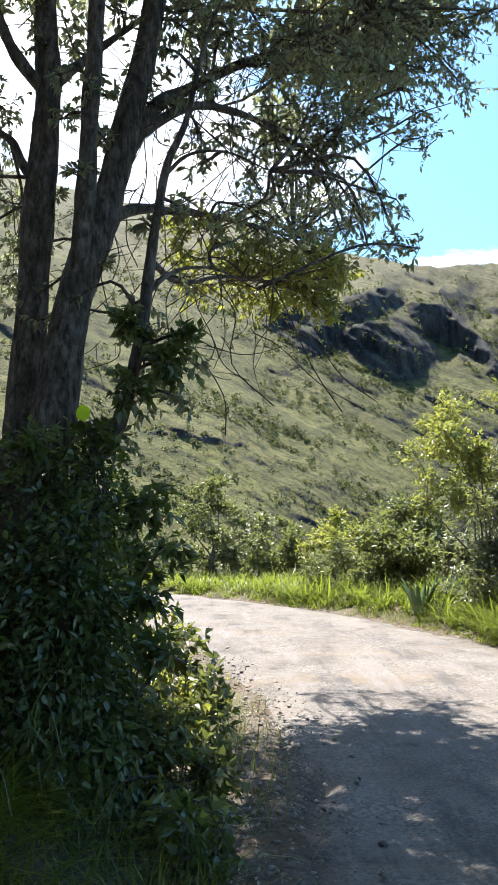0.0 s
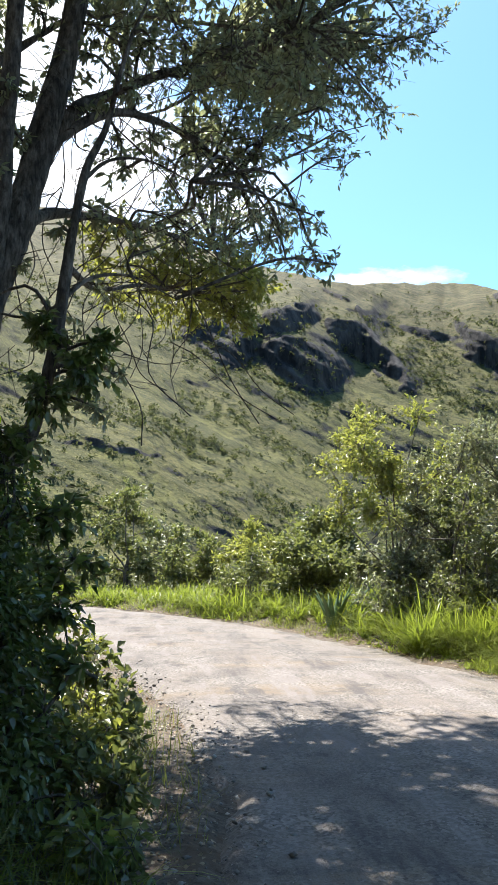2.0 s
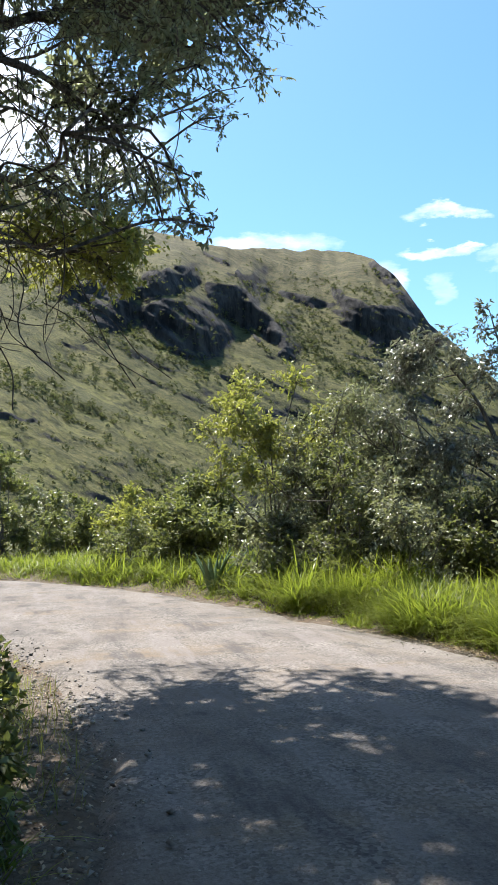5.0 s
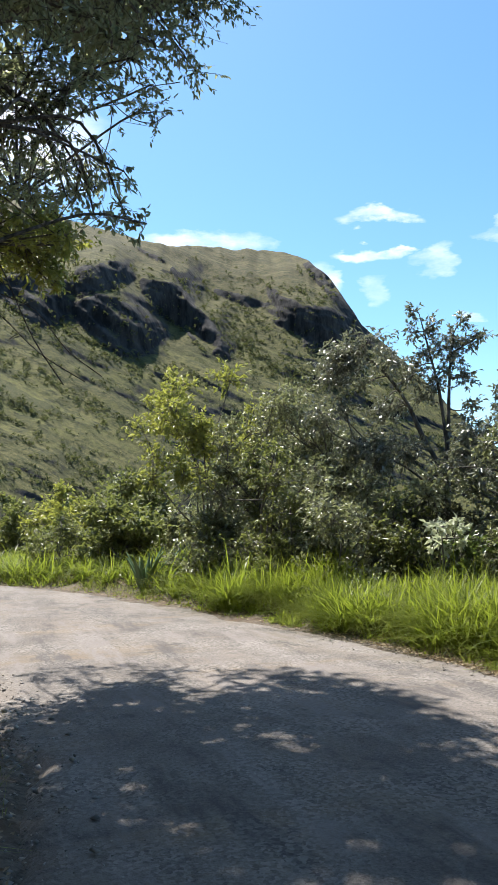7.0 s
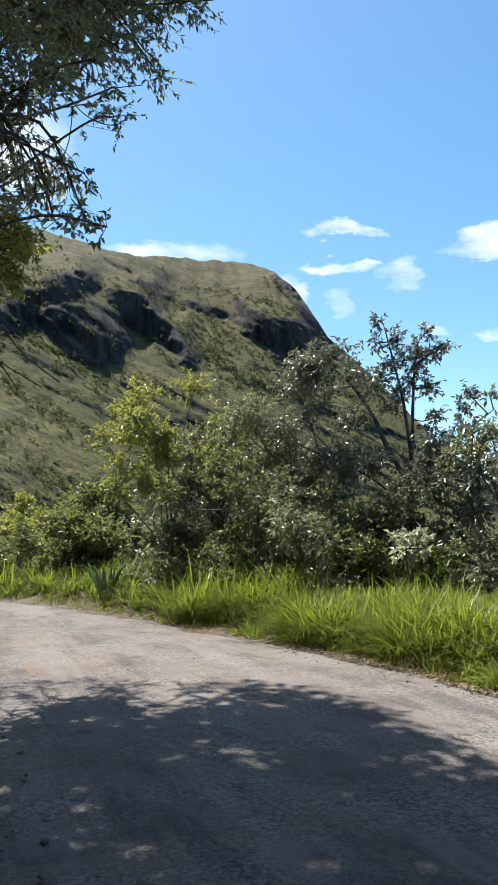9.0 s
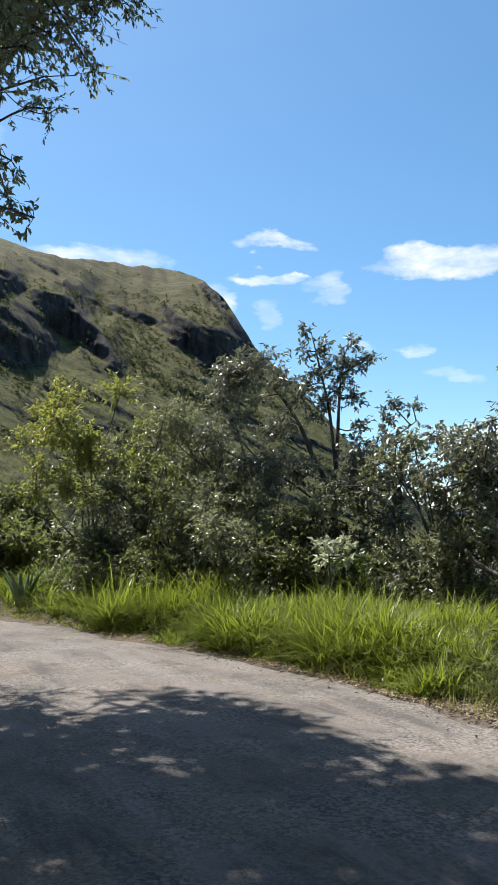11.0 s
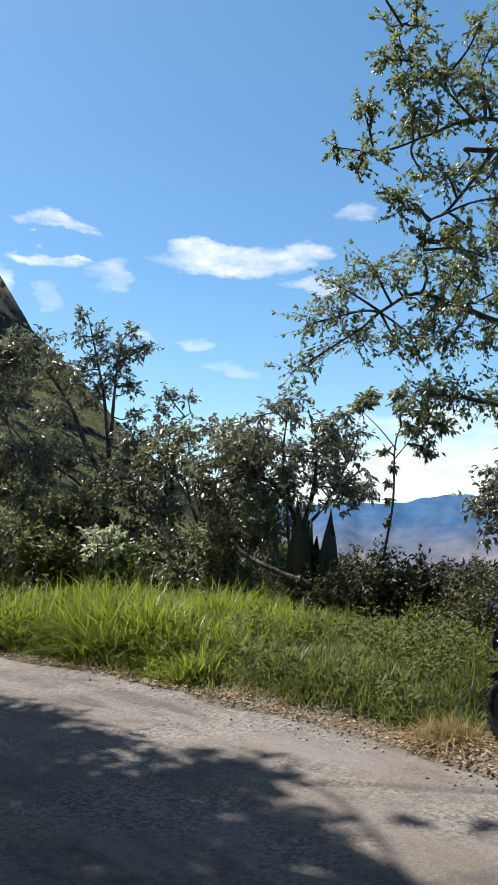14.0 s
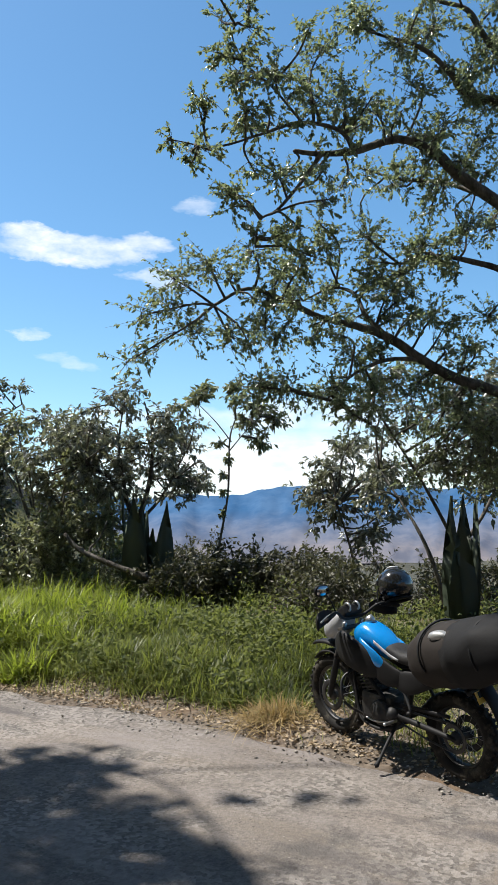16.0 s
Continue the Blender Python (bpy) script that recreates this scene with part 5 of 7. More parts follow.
forked_tree()
shrub("dense_bush", "sprawling bush with glossy grey-green leaves", (9.9, 11.6), 4.1, 3.3, LEAF_SILVER, 55, 24, 0.4, 6, lift=0.6, length=0.12, width=0.052, droop=0.4, group=ROW, twigs=9, stem_r=0.04)
shrub("dense_bush", "tall grey-green bush with open twiggy top", (9.5, 10.3), 3.7, 2.6, LEAF_GREY, 59, 12, 0.32, 6, lift=0.66, length=0.1, width=0.046, group=ROW, twigs=11, stem_r=0.035)
shrub("dense_bush", "tangled bush with bare lower stems", (8.6, 12.3), 2.4, 2.6, LEAF_GREY, 56, 16, 0.4, 6, lift=0.5, length=0.09, width=0.045, group=ROW)
shrub("pale_leaved_shrub", "low shrub with pale whitish-green leaves in front of the trees", (7.6, 11.15), 1.5, 0.9, LEAF_PALE, 57, 9, 0.2, 4, lift=0.8, length=0.11, width=0.06, twigs=9, per_twig=7)
# Dark bush added to give the shaded gap under the tree its darkness.
shrub("dense_bush", "dark bush added for the shaded gap under the forked tree", (8.5, 13.0), 1.9, 1.9, LEAF_DULL, 60, 16, 0.4, 5, lift=0.5, length=0.09, width=0.045, group=ROW)
shrub("dense_bush", "low dark bush among the tall grass", (8.2, 11.0), 1.3, 1.5, LEAF_VINE, 58, 9, 0.35, 4, lift=0.5, length=0.09, width=0.05, group=ROW)


def leafy_tree():
    x, y = 10.0, 8.9
    z = ground_z(x, y) - 0.1
    limbs = [("trunk", [(x, y, z), (9.98, 8.92, 1.2), (9.95, 8.95, 1.7), (9.75, 9.1, 2.2), (9.3, 9.4, 2.6)], 0.075, 0.02),
             ("limb", [(9.97, 8.92, 1.4), (10.15, 8.75, 2.2), (10.2, 8.7, 3.0), (10.1, 8.8, 3.6)], 0.05, 0.012),
             ("limb", [(9.97, 8.92, 1.5), (10.3, 8.6, 2.0), (10.6, 8.35, 2.7)], 0.035, 0.01),
             ("limb", [(9.9, 9.0, 1.9), (9.8, 9.1, 2.8), (9.85, 9.05, 3.5)], 0.035, 0.01)]
    r = np.random.default_rng(63)
    cl = shell(r, (10.0, 8.9, 2.9), (1.35, 1.1, 0.95), 40, 0.36, -0.8) + shell(r, (9.3, 9.7, 2.5), (0.9, 0.9, 0.9), 20, 0.38) + shell(r, (10.2, 8.4, 2.5), (0.9, 0.9, 0.9), 18, 0.24, -0.9)
    plant("leafy_tree", "small tree with twisting dark limbs and hanging silvery leaves", "tree", (x, y, z), limbs, cl, LEAF_SILVER, BARK_DARK, 7, 8, 0.11, 0.046, 0.6, 64, ROW, branch_r=0.008, wider=1.15)


leafy_tree()


def sapling():
    x, y = 10.83, 7.79
    z = ground_z(x, y) - 0.1
    limbs = [("trunk", [(x - 0.05, y + 0.05, z), (10.81, 7.81, 1.04), (10.92, 7.68, 2.0), (10.93, 7.63, 2.93), (11.0, 7.55, 3.3)], 0.026, 0.01),
             ("limb", [(10.95, 7.61, 2.9), (10.75, 7.75, 3.2), (10.55, 7.9, 3.45), (10.4, 8.0, 3.6)], 0.011, 0.004),
             ("limb", [(10.93, 7.64, 2.75), (11.1, 7.45, 3.05), (11.3, 7.3, 3.3), (11.45, 7.2, 3.6)], 0.011, 0.004)]
    cl = [(10.45, 7.95, 3.65, 0.3), (10.6, 7.85, 3.8, 0.22), (11.05, 7.5, 3.6, 0.2), (10.2, 8.1, 3.45, 0.2), (10.85, 7.7, 2.35, 0.06), (10.9, 7.66, 2.6, 0.07), (10.84, 7.75, 1.7, 0.05), (10.88, 7.72, 2.05, 0.05), (10.75, 7.7, 2.9, 0.12), (11.49, 7.45, 3.52, 0.30), (11.31, 7.72, 3.89, 0.30), (11.57, 7.14, 3.33, 0.30), (11.44, 7.34, 2.95, 0.30), (11.58, 7.31, 3.94, 0.30), (11.39, 7.60, 3.25, 0.30)]
    plant("sapling", "thin leaning sapling with a sparse leafy top", "tree", (x, y, z), limbs, cl, LEAF_GREY, BARK_GREY, 20, 8, 0.11, 0.048, 0.5, 66)


sapling()
shrub("young_tree", "young thin-stemmed tree with drooping dark leaves", (11.0, 5.4), 2.9, 1.5, LEAF_SILVER, 67, 24, 0.32, 1, lift=0.66, length=0.09, width=0.042, droop=0.6,
      category="tree", stem_r=0.035)
for k, (x, y, h, w, m, t) in enumerate([(-1.3, 30.0, 4.2, 2.4, LEAF_OLIVE, "rounded olive-green bush at the far bend"), (1.2, 28.0, 2.6, 2.6, LEAF_OLIVE, "sunlit olive bush beyond the far bend"),
                                        (3.2, 26.0, 2.6, 2.4, LEAF_YELLOW, "yellowish bush beyond the tall grass"), (5.4, 33.0, 4.6, 2.6, LEAF_GREY, "grey feathery bush on the slope below"),
                                        (5.0, 24.0, 2.9, 2.6, LEAF_OLIVE, "olive bush behind the verge"), (-4.2, 31.0, 3.6, 3.0, LEAF_GREY, "dark bush beside the far bend"),
                                        (0.0, 33.0, 3.4, 3.0, LEAF_GREY, "dark grey-green bush beyond the bend"), (6.4, 20.5, 3.0, 2.6, LEAF_GREY, "dull bush with dry twigs behind the verge"),
                                        (3.9, 20.6, 2.0, 2.0, LEAF_OLIVE, "small olive bush behind the tall grass"), (-7.5, 33.0, 4.0, 3.6, LEAF_OLIVE, "broad bush above the far bend")]):
    shrub("roadside_bush", t, (x, y), h, w, m, 70 + k, 20, 0.5, 5, lift=0.5, length=0.15, width=0.07, twigs=9, per_twig=8, group="bushes beyond the bend", stem_r=0.04)
for k, (x, y, h, w) in enumerate([(11.5, 8.3, 1.0, 1.6), (12.2, 6.6, 1.3, 2.2), (13.4, 5.0, 1.4, 2.4), (10.4, 6.4, 0.8, 1.3), (12.6, 3.4, 1.3, 2.0), (14.5, 7.5, 1.6, 2.6), (9.6, 5.2, 0.7, 1.2),
                                  (16.0, 5.6, 1.7, 3.0), (10.8, 3.6, 0.9, 1.6), (11.2, 9.6, 1.2, 1.6), (16.5, 9.5, 1.8, 3.0), (13.0, 9.5, 1.6, 2.4)]):
    shrub("low_scrub_bush", "low dull brown-green scrub bush on the slope's edge", (x, y), h * 1.05, w, LEAF_DULL, 90 + k, 14, 0.4, 4, lift=0.5, length=0.08, width=0.035, twigs=11, per_twig=8, group="scrub on the edge", stem_r=0.015)


for k, (x, y, h, w, m) in enumerate([(6.6, 12.9, 1.9, 2.0, LEAF_GREY), (7.6, 12.6, 1.7, 1.9, LEAF_OLIVE), (8.9, 10.4, 1.5, 1.7, LEAF_GREY), (9.3, 9.7, 1.7, 1.5, LEAF_GREY), (10.6, 10.4, 2.4, 2.2, LEAF_GREY),
                                     (6.0, 14.1, 2.0, 1.8, LEAF_OLIVE), (4.9, 16.2, 1.9, 1.8, LEAF_GREY), (8.0, 15.6, 3.6, 2.8, LEAF_GREY), (10.6, 14.2, 3.2, 2.8, LEAF_GREY), (11.4, 11.8, 2.6, 2.6, LEAF_OLIVE),
                                     (9.6, 7.5, 0.9, 1.2, LEAF_DULL), (10.3, 7.2, 0.9, 1.3, LEAF_DULL), (7.9, 17.6, 4.2, 3.0, LEAF_GREY), (2.6, 22.6, 1.8, 2.0, LEAF_OLIVE), (3.6, 29.5, 3.2, 2.8, LEAF_OLIVE),
                                     (7.0, 25.0, 3.6, 3.0, LEAF_OLIVE)]):
    shrub("undergrowth_bush", "twiggy grey-green undergrowth bush crowding behind the tall grass", (x, y), h, w, m, 120 + k, 15, 0.42, 5, lift=0.48, length=0.09, width=0.04, group="undergrowth behind the verge", stem_r=0.025)


# ---- the spreading tree behind the motorcycle ----
def right_tree():
    x, y = 8.72, 1.45
    z = ground_z(x, y) - 0.1
    limbs = [("trunk", [(x, y, z), (8.7, 1.5, 1.0), (8.66, 1.55, 2.0), (8.64, 1.6, 3.0), (8.62, 1.62, 4.2), (8.62, 1.62, 5.8), (8.65, 1.7, 7.2)], 0.2, 0.07),
             ("limb", [(8.64, 1.6, 2.3), (8.58, 1.75, 2.46), (8.34, 2.38, 2.84), (8.12, 2.79, 3.02), (7.92, 3.07, 3.22), (7.7, 3.35, 3.46), (7.48, 3.62, 3.58), (7.24, 3.89, 3.66), (6.99, 4.14, 3.81),
                       (6.7, 4.43, 3.93), (6.42, 4.66, 3.73)], 0.075, 0.014),
             ("limb", [(7.7, 3.35, 3.45), (7.71, 3.6, 3.74), (7.79, 3.76, 4.02), (7.81, 4.05, 4.14), (7.79, 4.4, 4.05)], 0.03, 0.01),
             ("limb", [(7.92, 3.07, 3.22), (7.66, 3.34, 3.21), (7.33, 3.57, 3.04), (7.02, 3.73, 2.76)], 0.026, 0.01),
             ("limb", [(8.62, 1.62, 4.0), (8.6, 1.66, 4.08), (8.39, 2.03, 4.58), (8.17, 2.36, 4.9), (7.96, 2.64, 5.16), (7.77, 2.8, 5.35), (7.53, 3.07, 5.47), (7.23, 3.44, 5.33), (6.96, 3.69, 5.26),
                       (6.72, 3.86, 5.24)], 0.085, 0.022),
             ("limb", [(6.96, 3.69, 5.25), (6.65, 3.78, 4.84), (6.45, 3.92, 4.55), (6.28, 4.0, 4.42), (6.16, 3.99, 4.12)], 0.022, 0.007),
             ("limb", [(7.23, 3.42, 5.3), (6.9, 3.45, 5.41), (6.59, 3.72, 5.44), (6.27, 3.98, 5.26), (5.91, 4.25, 5.07), (5.52, 4.51, 5.06)], 0.026, 0.005),
             ("limb", [(8.17, 2.38, 4.9), (8.27, 2.87, 5.22), (8.29, 3.4, 5.41), (8.32, 3.83, 5.66)], 0.03, 0.01),
             ("limb", [(8.62, 1.63, 5.5), (8.37, 2.14, 5.9), (8.13, 2.54, 6.08), (7.97, 2.65, 6.26), (7.76, 2.88, 6.52), (7.48, 3.26, 6.67)], 0.06, 0.014),
             ("limb", [(8.62, 1.63, 5.7), (8.45, 2.14, 6.38), (8.34, 2.39, 6.8), (8.26, 2.53, 7.1), (8.13, 2.8, 7.24), (7.95, 3.17, 7.48)], 0.05, 0.014),
             ("limb", [(8.62, 1.62, 3.5), (8.37, 2.23, 4.08), (8.16, 2.57, 4.24), (7.94, 2.91, 4.31), (7.72, 3.2, 4.22)], 0.045, 0.012),
             ("limb", [(6.6, 3.7, 5.44), (6.4, 3.75, 5.55), (6.26, 3.84, 5.7), (6.12, 4.06, 5.96), (6.06, 4.14, 6.25), (6.15, 4.01, 6.42)], 0.014, 0.004),
             ("limb", [(8.62, 1.62, 5.0), (8.9, 0.9, 6.0), (9.1, 0.2, 6.8)], 0.07, 0.03)]
    a = [(6.03, 4.84, 3.93, 0.28), (5.85, 5.05, 3.58, 0.3), (5.76, 5.15, 3.14, 0.24), (6.31, 4.64, 4.13, 0.3), (6.66, 4.33, 4.28, 0.3), (7.01, 4.15, 4.16, 0.3), (7.39, 3.88, 4.45, 0.3), (7.37, 3.93, 4.7, 0.2),
         (7.67, 3.55, 4.59, 0.3), (7.72, 3.2, 4.1, 0.38), (7.69, 3.26, 3.8, 0.35), (7.99, 3.05, 4.45, 0.3), (7.42, 3.61, 3.21, 0.28), (6.86, 4.2, 3.43, 0.3), (6.52, 4.53, 3.41, 0.3), (6.21, 4.78, 3.45, 0.3),
         (6.59, 4.25, 2.88, 0.32), (6.83, 4.06, 2.89, 0.3), (7.23, 3.77, 2.91, 0.3)]
    b = [(7.61, 3.45, 2.92, 0.3), (7.84, 3.18, 2.86, 0.3), (7.56, 3.56, 2.57, 0.3), (8.19, 2.82, 2.75, 0.35), (8.37, 2.59, 2.51, 0.4), (5.54, 4.49, 5.06, 0.14), (5.86, 4.41, 5.5, 0.14), (5.96, 4.28, 5.96, 0.14),
         (6.15, 4.01, 6.3, 0.18), (6.38, 3.84, 5.9, 0.25), (6.86, 3.6, 6.29, 0.3), (7.05, 3.46, 5.97, 0.3), (7.26, 3.25, 5.76, 0.3), (7.6, 2.95, 6.06, 0.3), (7.57, 3.05, 6.51, 0.3), (7.43, 3.36, 6.87, 0.32),
         (7.88, 2.79, 6.77, 0.35), (8.3, 2.45, 6.54, 0.3)]
    c = [(8.31, 2.43, 5.59, 0.3), (8.08, 2.81, 5.1, 0.28), (8.15, 2.61, 4.64, 0.3), (8.3, 2.46, 3.68, 0.3), (7.48, 3.71, 5.12, 0.22), (7.98, 3.34, 5.21, 0.28), (6.01, 4.2, 4.62, 0.14), (6.16, 3.99, 4.23, 0.16),
         (6.72, 3.66, 5.71, 0.25), (7.05, 3.47, 5.55, 0.22), (6.11, 4.07, 5.37, 0.2), (8.23, 2.69, 3.34, 0.3), (8.03, 2.97, 3.7, 0.28), (7.9, 2.72, 5.69, 0.3), (8.23, 2.33, 5.96, 0.35)]
    d = [(8.6, 2.5, 2.2, 0.4), (8.9, 3.0, 2.1, 0.4), (8.5, 3.2, 2.5, 0.35), (8.95, 2.4, 2.6, 0.4), (8.3, 3.3, 2.1, 0.3), (9.2, 2.7, 1.9, 0.35)]
    r = np.random.default_rng(72)
    spray = []
    for nm, pts, r0, r1 in limbs[1:]:
        line = catmull(pts, 6)
        for q in line[len(line) // 4::2]:
            spray.append((*(q + r.normal(size=3) * [0.3, 0.3, 0.26]), r.uniform(0.14, 0.3)))
    plant("spreading_tree", "spreading tree with crooked dark limbs and sparse olive leaves", "tree", (x, y, z), limbs,
          [(e, f, g, h * 1.35) for e, f, g, h in a + b + c + d] + spray, LEAF_SPREAD, BARK_GREY, 17, 12, 0.05, 0.029, 0.25, 71, branch_r=0.007, spread=1.15)


right_tree()


shrub("dark_leaved_tree", "small tree with hanging dark glossy leaves behind the motorcycle", (9.4, 3.4), 3.4, 2.9, LEAF_SILVER, 75, 40, 0.36, 3, lift=0.7, length=0.08, width=0.042, droop=0.5,
      category="tree", stem_r=0.035, twigs=10)

# ---- agaves ----
def agave(at, height, n, seed, label, flare=1.0, slim=1.0, skin=None):
    skin = skin or AGAVE
    r = np.random.default_rng(seed)
    x, y = at
    z = ground_z(x, y) - 0.06
    top = empty("agave", label, "agave", (x, y, z), "agaves")
    for k in range(n):
        a, h = 2 * math.pi * k / n + r.uniform(-0.3, 0.3), height * r.uniform(0.75, 1.05)
        out, w = r.uniform(0.03, 0.14) * flare, r.uniform(0.09, 0.12) * slim
        o, s = np.array([math.cos(a), math.sin(a), 0]), np.array([-math.sin(a), math.cos(a), 0])
        rows = []
        for q in np.linspace(0, 1, 9):
            c = o * (0.05 + out * h * q ** 1.5) + np.array([0, 0, h * q])
            ww = w * (0.75 + 0.5 * math.sin(math.pi * min(q * 1.15, 1)) ** 0.8) * (1 - q ** 4) * 1.1 + 0.002
            rows += [c - s * ww + o * 0.35 * ww, c - o * 0.012, c + s * ww + o * 0.35 * ww, c + o * 0.25 * ww - o * 0.035]
        i, j = np.arange(8)[:, None] * 4, np.arange(4)[None]
        f = np.stack([i + j, i + (j + 1) % 4, i + 4 + (j + 1) % 4, i + 4 + j], -1).reshape(-1, 4)
        part("leaf", mesh_from("leaf", np.array(rows), f, skin, True), skin, top)


agave((9.55, 8.5), 1.75, 5, 5, "tall agave with broad upright dark-green blades", 1.0, 1.3)
agave((9.78, 8.28), 1.65, 4, 6, "tall agave with broad upright dark-green blades", 1.3, 1.3)
agave((8.2, 2.85), 1.6, 5, 7, "big agave with thick upright blades behind the motorcycle")
agave((3.75, 17.1), 0.95, 11, 8, "small pale green agave at the edge of the tall grass", 6.0, 0.5, AGAVE_PALE)


# ---- verge: tall grass, short grass, litter, gravel ----
def along(r, n, y0, y1, d0, d1, side=1):
    """Random places beside the road: offset d from its edge."""
    seg = np.concatenate([[0], np.cumsum(np.linalg.norm(np.diff(CENTRE, axis=0), axis=1))])
    i0, i1 = np.abs(CENTRE[:, 1] - y0).argmin(), np.abs(CENTRE[:, 1] - y1).argmin()
    s = r.uniform(seg[i0], seg[i1], n)
    c = np.stack([np.interp(s, seg, CENTRE[:, 0]), np.interp(s, seg, CENTRE[:, 1])], 1)
    e = np.stack([np.interp(s + 0.1, seg, CENTRE[:, 0]), np.interp(s + 0.1, seg, CENTRE[:, 1])], 1)
    t = unit(e - c)
    nrm = np.stack([t[:, 1], -t[:, 0]], 1) * side
    d = r.uniform(d0, d1, n)
    return c + nrm * (HALF + d)[:, None], d


GRASS_DULL = leaf_material("olive_grass", (0.026, 0.04, 0.012), (0.145, 0.165, 0.042), (0.29, 0.34, 0.06), 0.5, 0.4)
GRASS_DRY = leaf_material("dry_grass", (0.16, 0.11, 0.045), (0.4, 0.3, 0.14), (0.4, 0.28, 0.1), 0.7, 0.35)


def grass():
    r = np.random.default_rng(101)
    for name, mat, text, beds in (
            ("tall_grass", GRASS, "tall bright green grass growing thick along the verge", ((1500, 6.2, 13.0, 0.15, 3.0, 30, 0.0165), (2500, 12.5, 31.0, 0.08, 3.4, 14, 0.026), (260, 6.2, 13.0, 2.9, 5.0, 16, 0.018))),
            ("verge_grass", GRASS_DULL, "shorter green grass tangled with weeds near the motorcycle", ((1350, 2.6, 6.8, 0.45, 3.4, 22, 0.012),))):
        pile = Pile()
        for n, y0, y1, d0, d1, m, wide in beds:
            c, d = along(r, n, y0, y1, d0, d1)
            far = smooth(5.5, 9.0, c[:, 1])
            tuft = fbm(c[:, 0] * 1.3 + 3, c[:, 1] * 1.3, 4)
            tall = (0.15 + (0.2 + 0.38 * far) * smooth(0.25, 0.85, d + (tuft - 0.5) * 1.7)) * (0.22 + 1.42 * tuft) * r.uniform(0.7, 1.15, len(c))
            tall *= 0.9 + 0.24 * smooth(12, 14, c[:, 1]) - 0.35 * smooth(19, 27, c[:, 1])
            keep = (r.random(len(c)) < 0.3 + 0.7 * smooth(0.1, 0.6, d)) & (np.hypot(c[:, 0] - 5.3, c[:, 1] - 2.2) > 1.2)
            c, tall = c[keep], tall[keep]
            a, s = r.uniform(0, 2 * np.pi, (len(c), m)), np.abs(r.normal(size=(len(c), m))) * 0.075
            x, y = (c[:, :1] + np.cos(a) * s).ravel(), (c[:, 1:] + np.sin(a) * s).ravel()
            pile.add(*blades(np.stack([x, y, near_z(x, y) - 0.02], 1), np.repeat(tall, m)[:, None] * r.uniform(0.75, 1.05, (len(x), 1)), wide, r, 1.2, 0.62))
        tagged(new(name, pile.mesh(name, mat)), text, "grass", kind="stuff")
    # a dry tuft by the front wheel
    a, s = r.uniform(0, 2 * np.pi, 700), np.abs(r.normal(size=700)) * 0.16
    x, y = 5.5 + np.cos(a) * s, 3.45 + np.sin(a) * s
    v, f = blades(np.stack([x, y, near_z(x, y) - 0.02], 1), 0.22, 0.008, r, 1.5, 0.6)
    tagged(new("dry_grass_tuft", mesh_from("dry_grass_tuft", v, f, GRASS_DRY)), "dry straw-brown grass tuft beside the motorcycle", "grass", kind="stuff")
    # long grass on the shaded bank below the creepers
    a, s = r.uniform(0, 2 * np.pi, 620), np.abs(r.normal(size=620)) * 0.2
    x, y = -1.28 + np.cos(a) * s, 3.75 + np.sin(a) * s * 1.6
    v, f = blades(np.stack([x, y, near_z(x, y) - 0.02], 1), 0.42, 0.011, r, 1.3, 0.6)
    tagged(new("bank_grass", mesh_from("bank_grass", v, f, GRASS)), "long green grass on the shaded bank", "grass", kind="stuff")
    # broad-leaved weeds among the grass
    c, d = along(r, 2000, 1.5, 14, 0.5, 5.0)
    c = c[r.random(len(c)) < np.where(c[:, 1] < 7, 0.9, 0.3) * smooth(0.45, 0.58, fbm(c[:, 0] * 1.6 + 20, c[:, 1] * 1.6, 4))]
    c = c[np.hypot(c[:, 0] - 5.3, c[:, 1] - 2.2) > 1.25]
    h = r.uniform(0.15, 0.5, len(c))
    q = np.repeat(np.concatenate([c, near_z(c[:, 0], c[:, 1])[:, None]], 1), 34, 0)
    t = r.random((len(q), 1))
    q = q + np.concatenate([r.normal(size=(len(q), 2)) * 0.1, t * np.repeat(h, 34)[:, None]], 1)
    v, f = leaves(q, unit(r.normal(size=q.shape) + [0, 0, 0.3]), 0.07, 0.034, r)
    tagged(new("verge_weeds", mesh_from("verge_weeds", v, f, LEAF_WEED)), "olive broad-leaved weeds growing among the verge grass", "weeds", kind="stuff")
    p, d = along(r, 15000, 0, 30, 0.02, 0.9)
    q, e = along(r, 9000, -1, 5.5, 0.25, 4.5)
    k, g = along(r, 16000, 1.0, 14, -0.1, 3.0, -1)
    p, d = np.vstack([p, q, k]), np.concatenate([d, e, g])
    tuft = fbm(p[:, 0] * 2.2, p[:, 1] * 2.2, 4)
    keep = r.random(len(p)) < smooth(0.38, 0.62, tuft) * (0.25 + smooth(0.0, 0.6, d))
    p, tuft = p[keep], tuft[keep]
    v, f = blades(np.concatenate([p, near_z(p[:, 0], p[:, 1])[:, None] - 0.01], 1), (0.1 + 0.22 * tuft)[:, None], 0.007, r, 0.9, 0.4)
    tagged(new("short_grass", mesh_from("short_grass", v, f, GRASS_SHORT)), "short dry grass and weeds on the road's shoulder", "grass", kind="stuff")


grass()


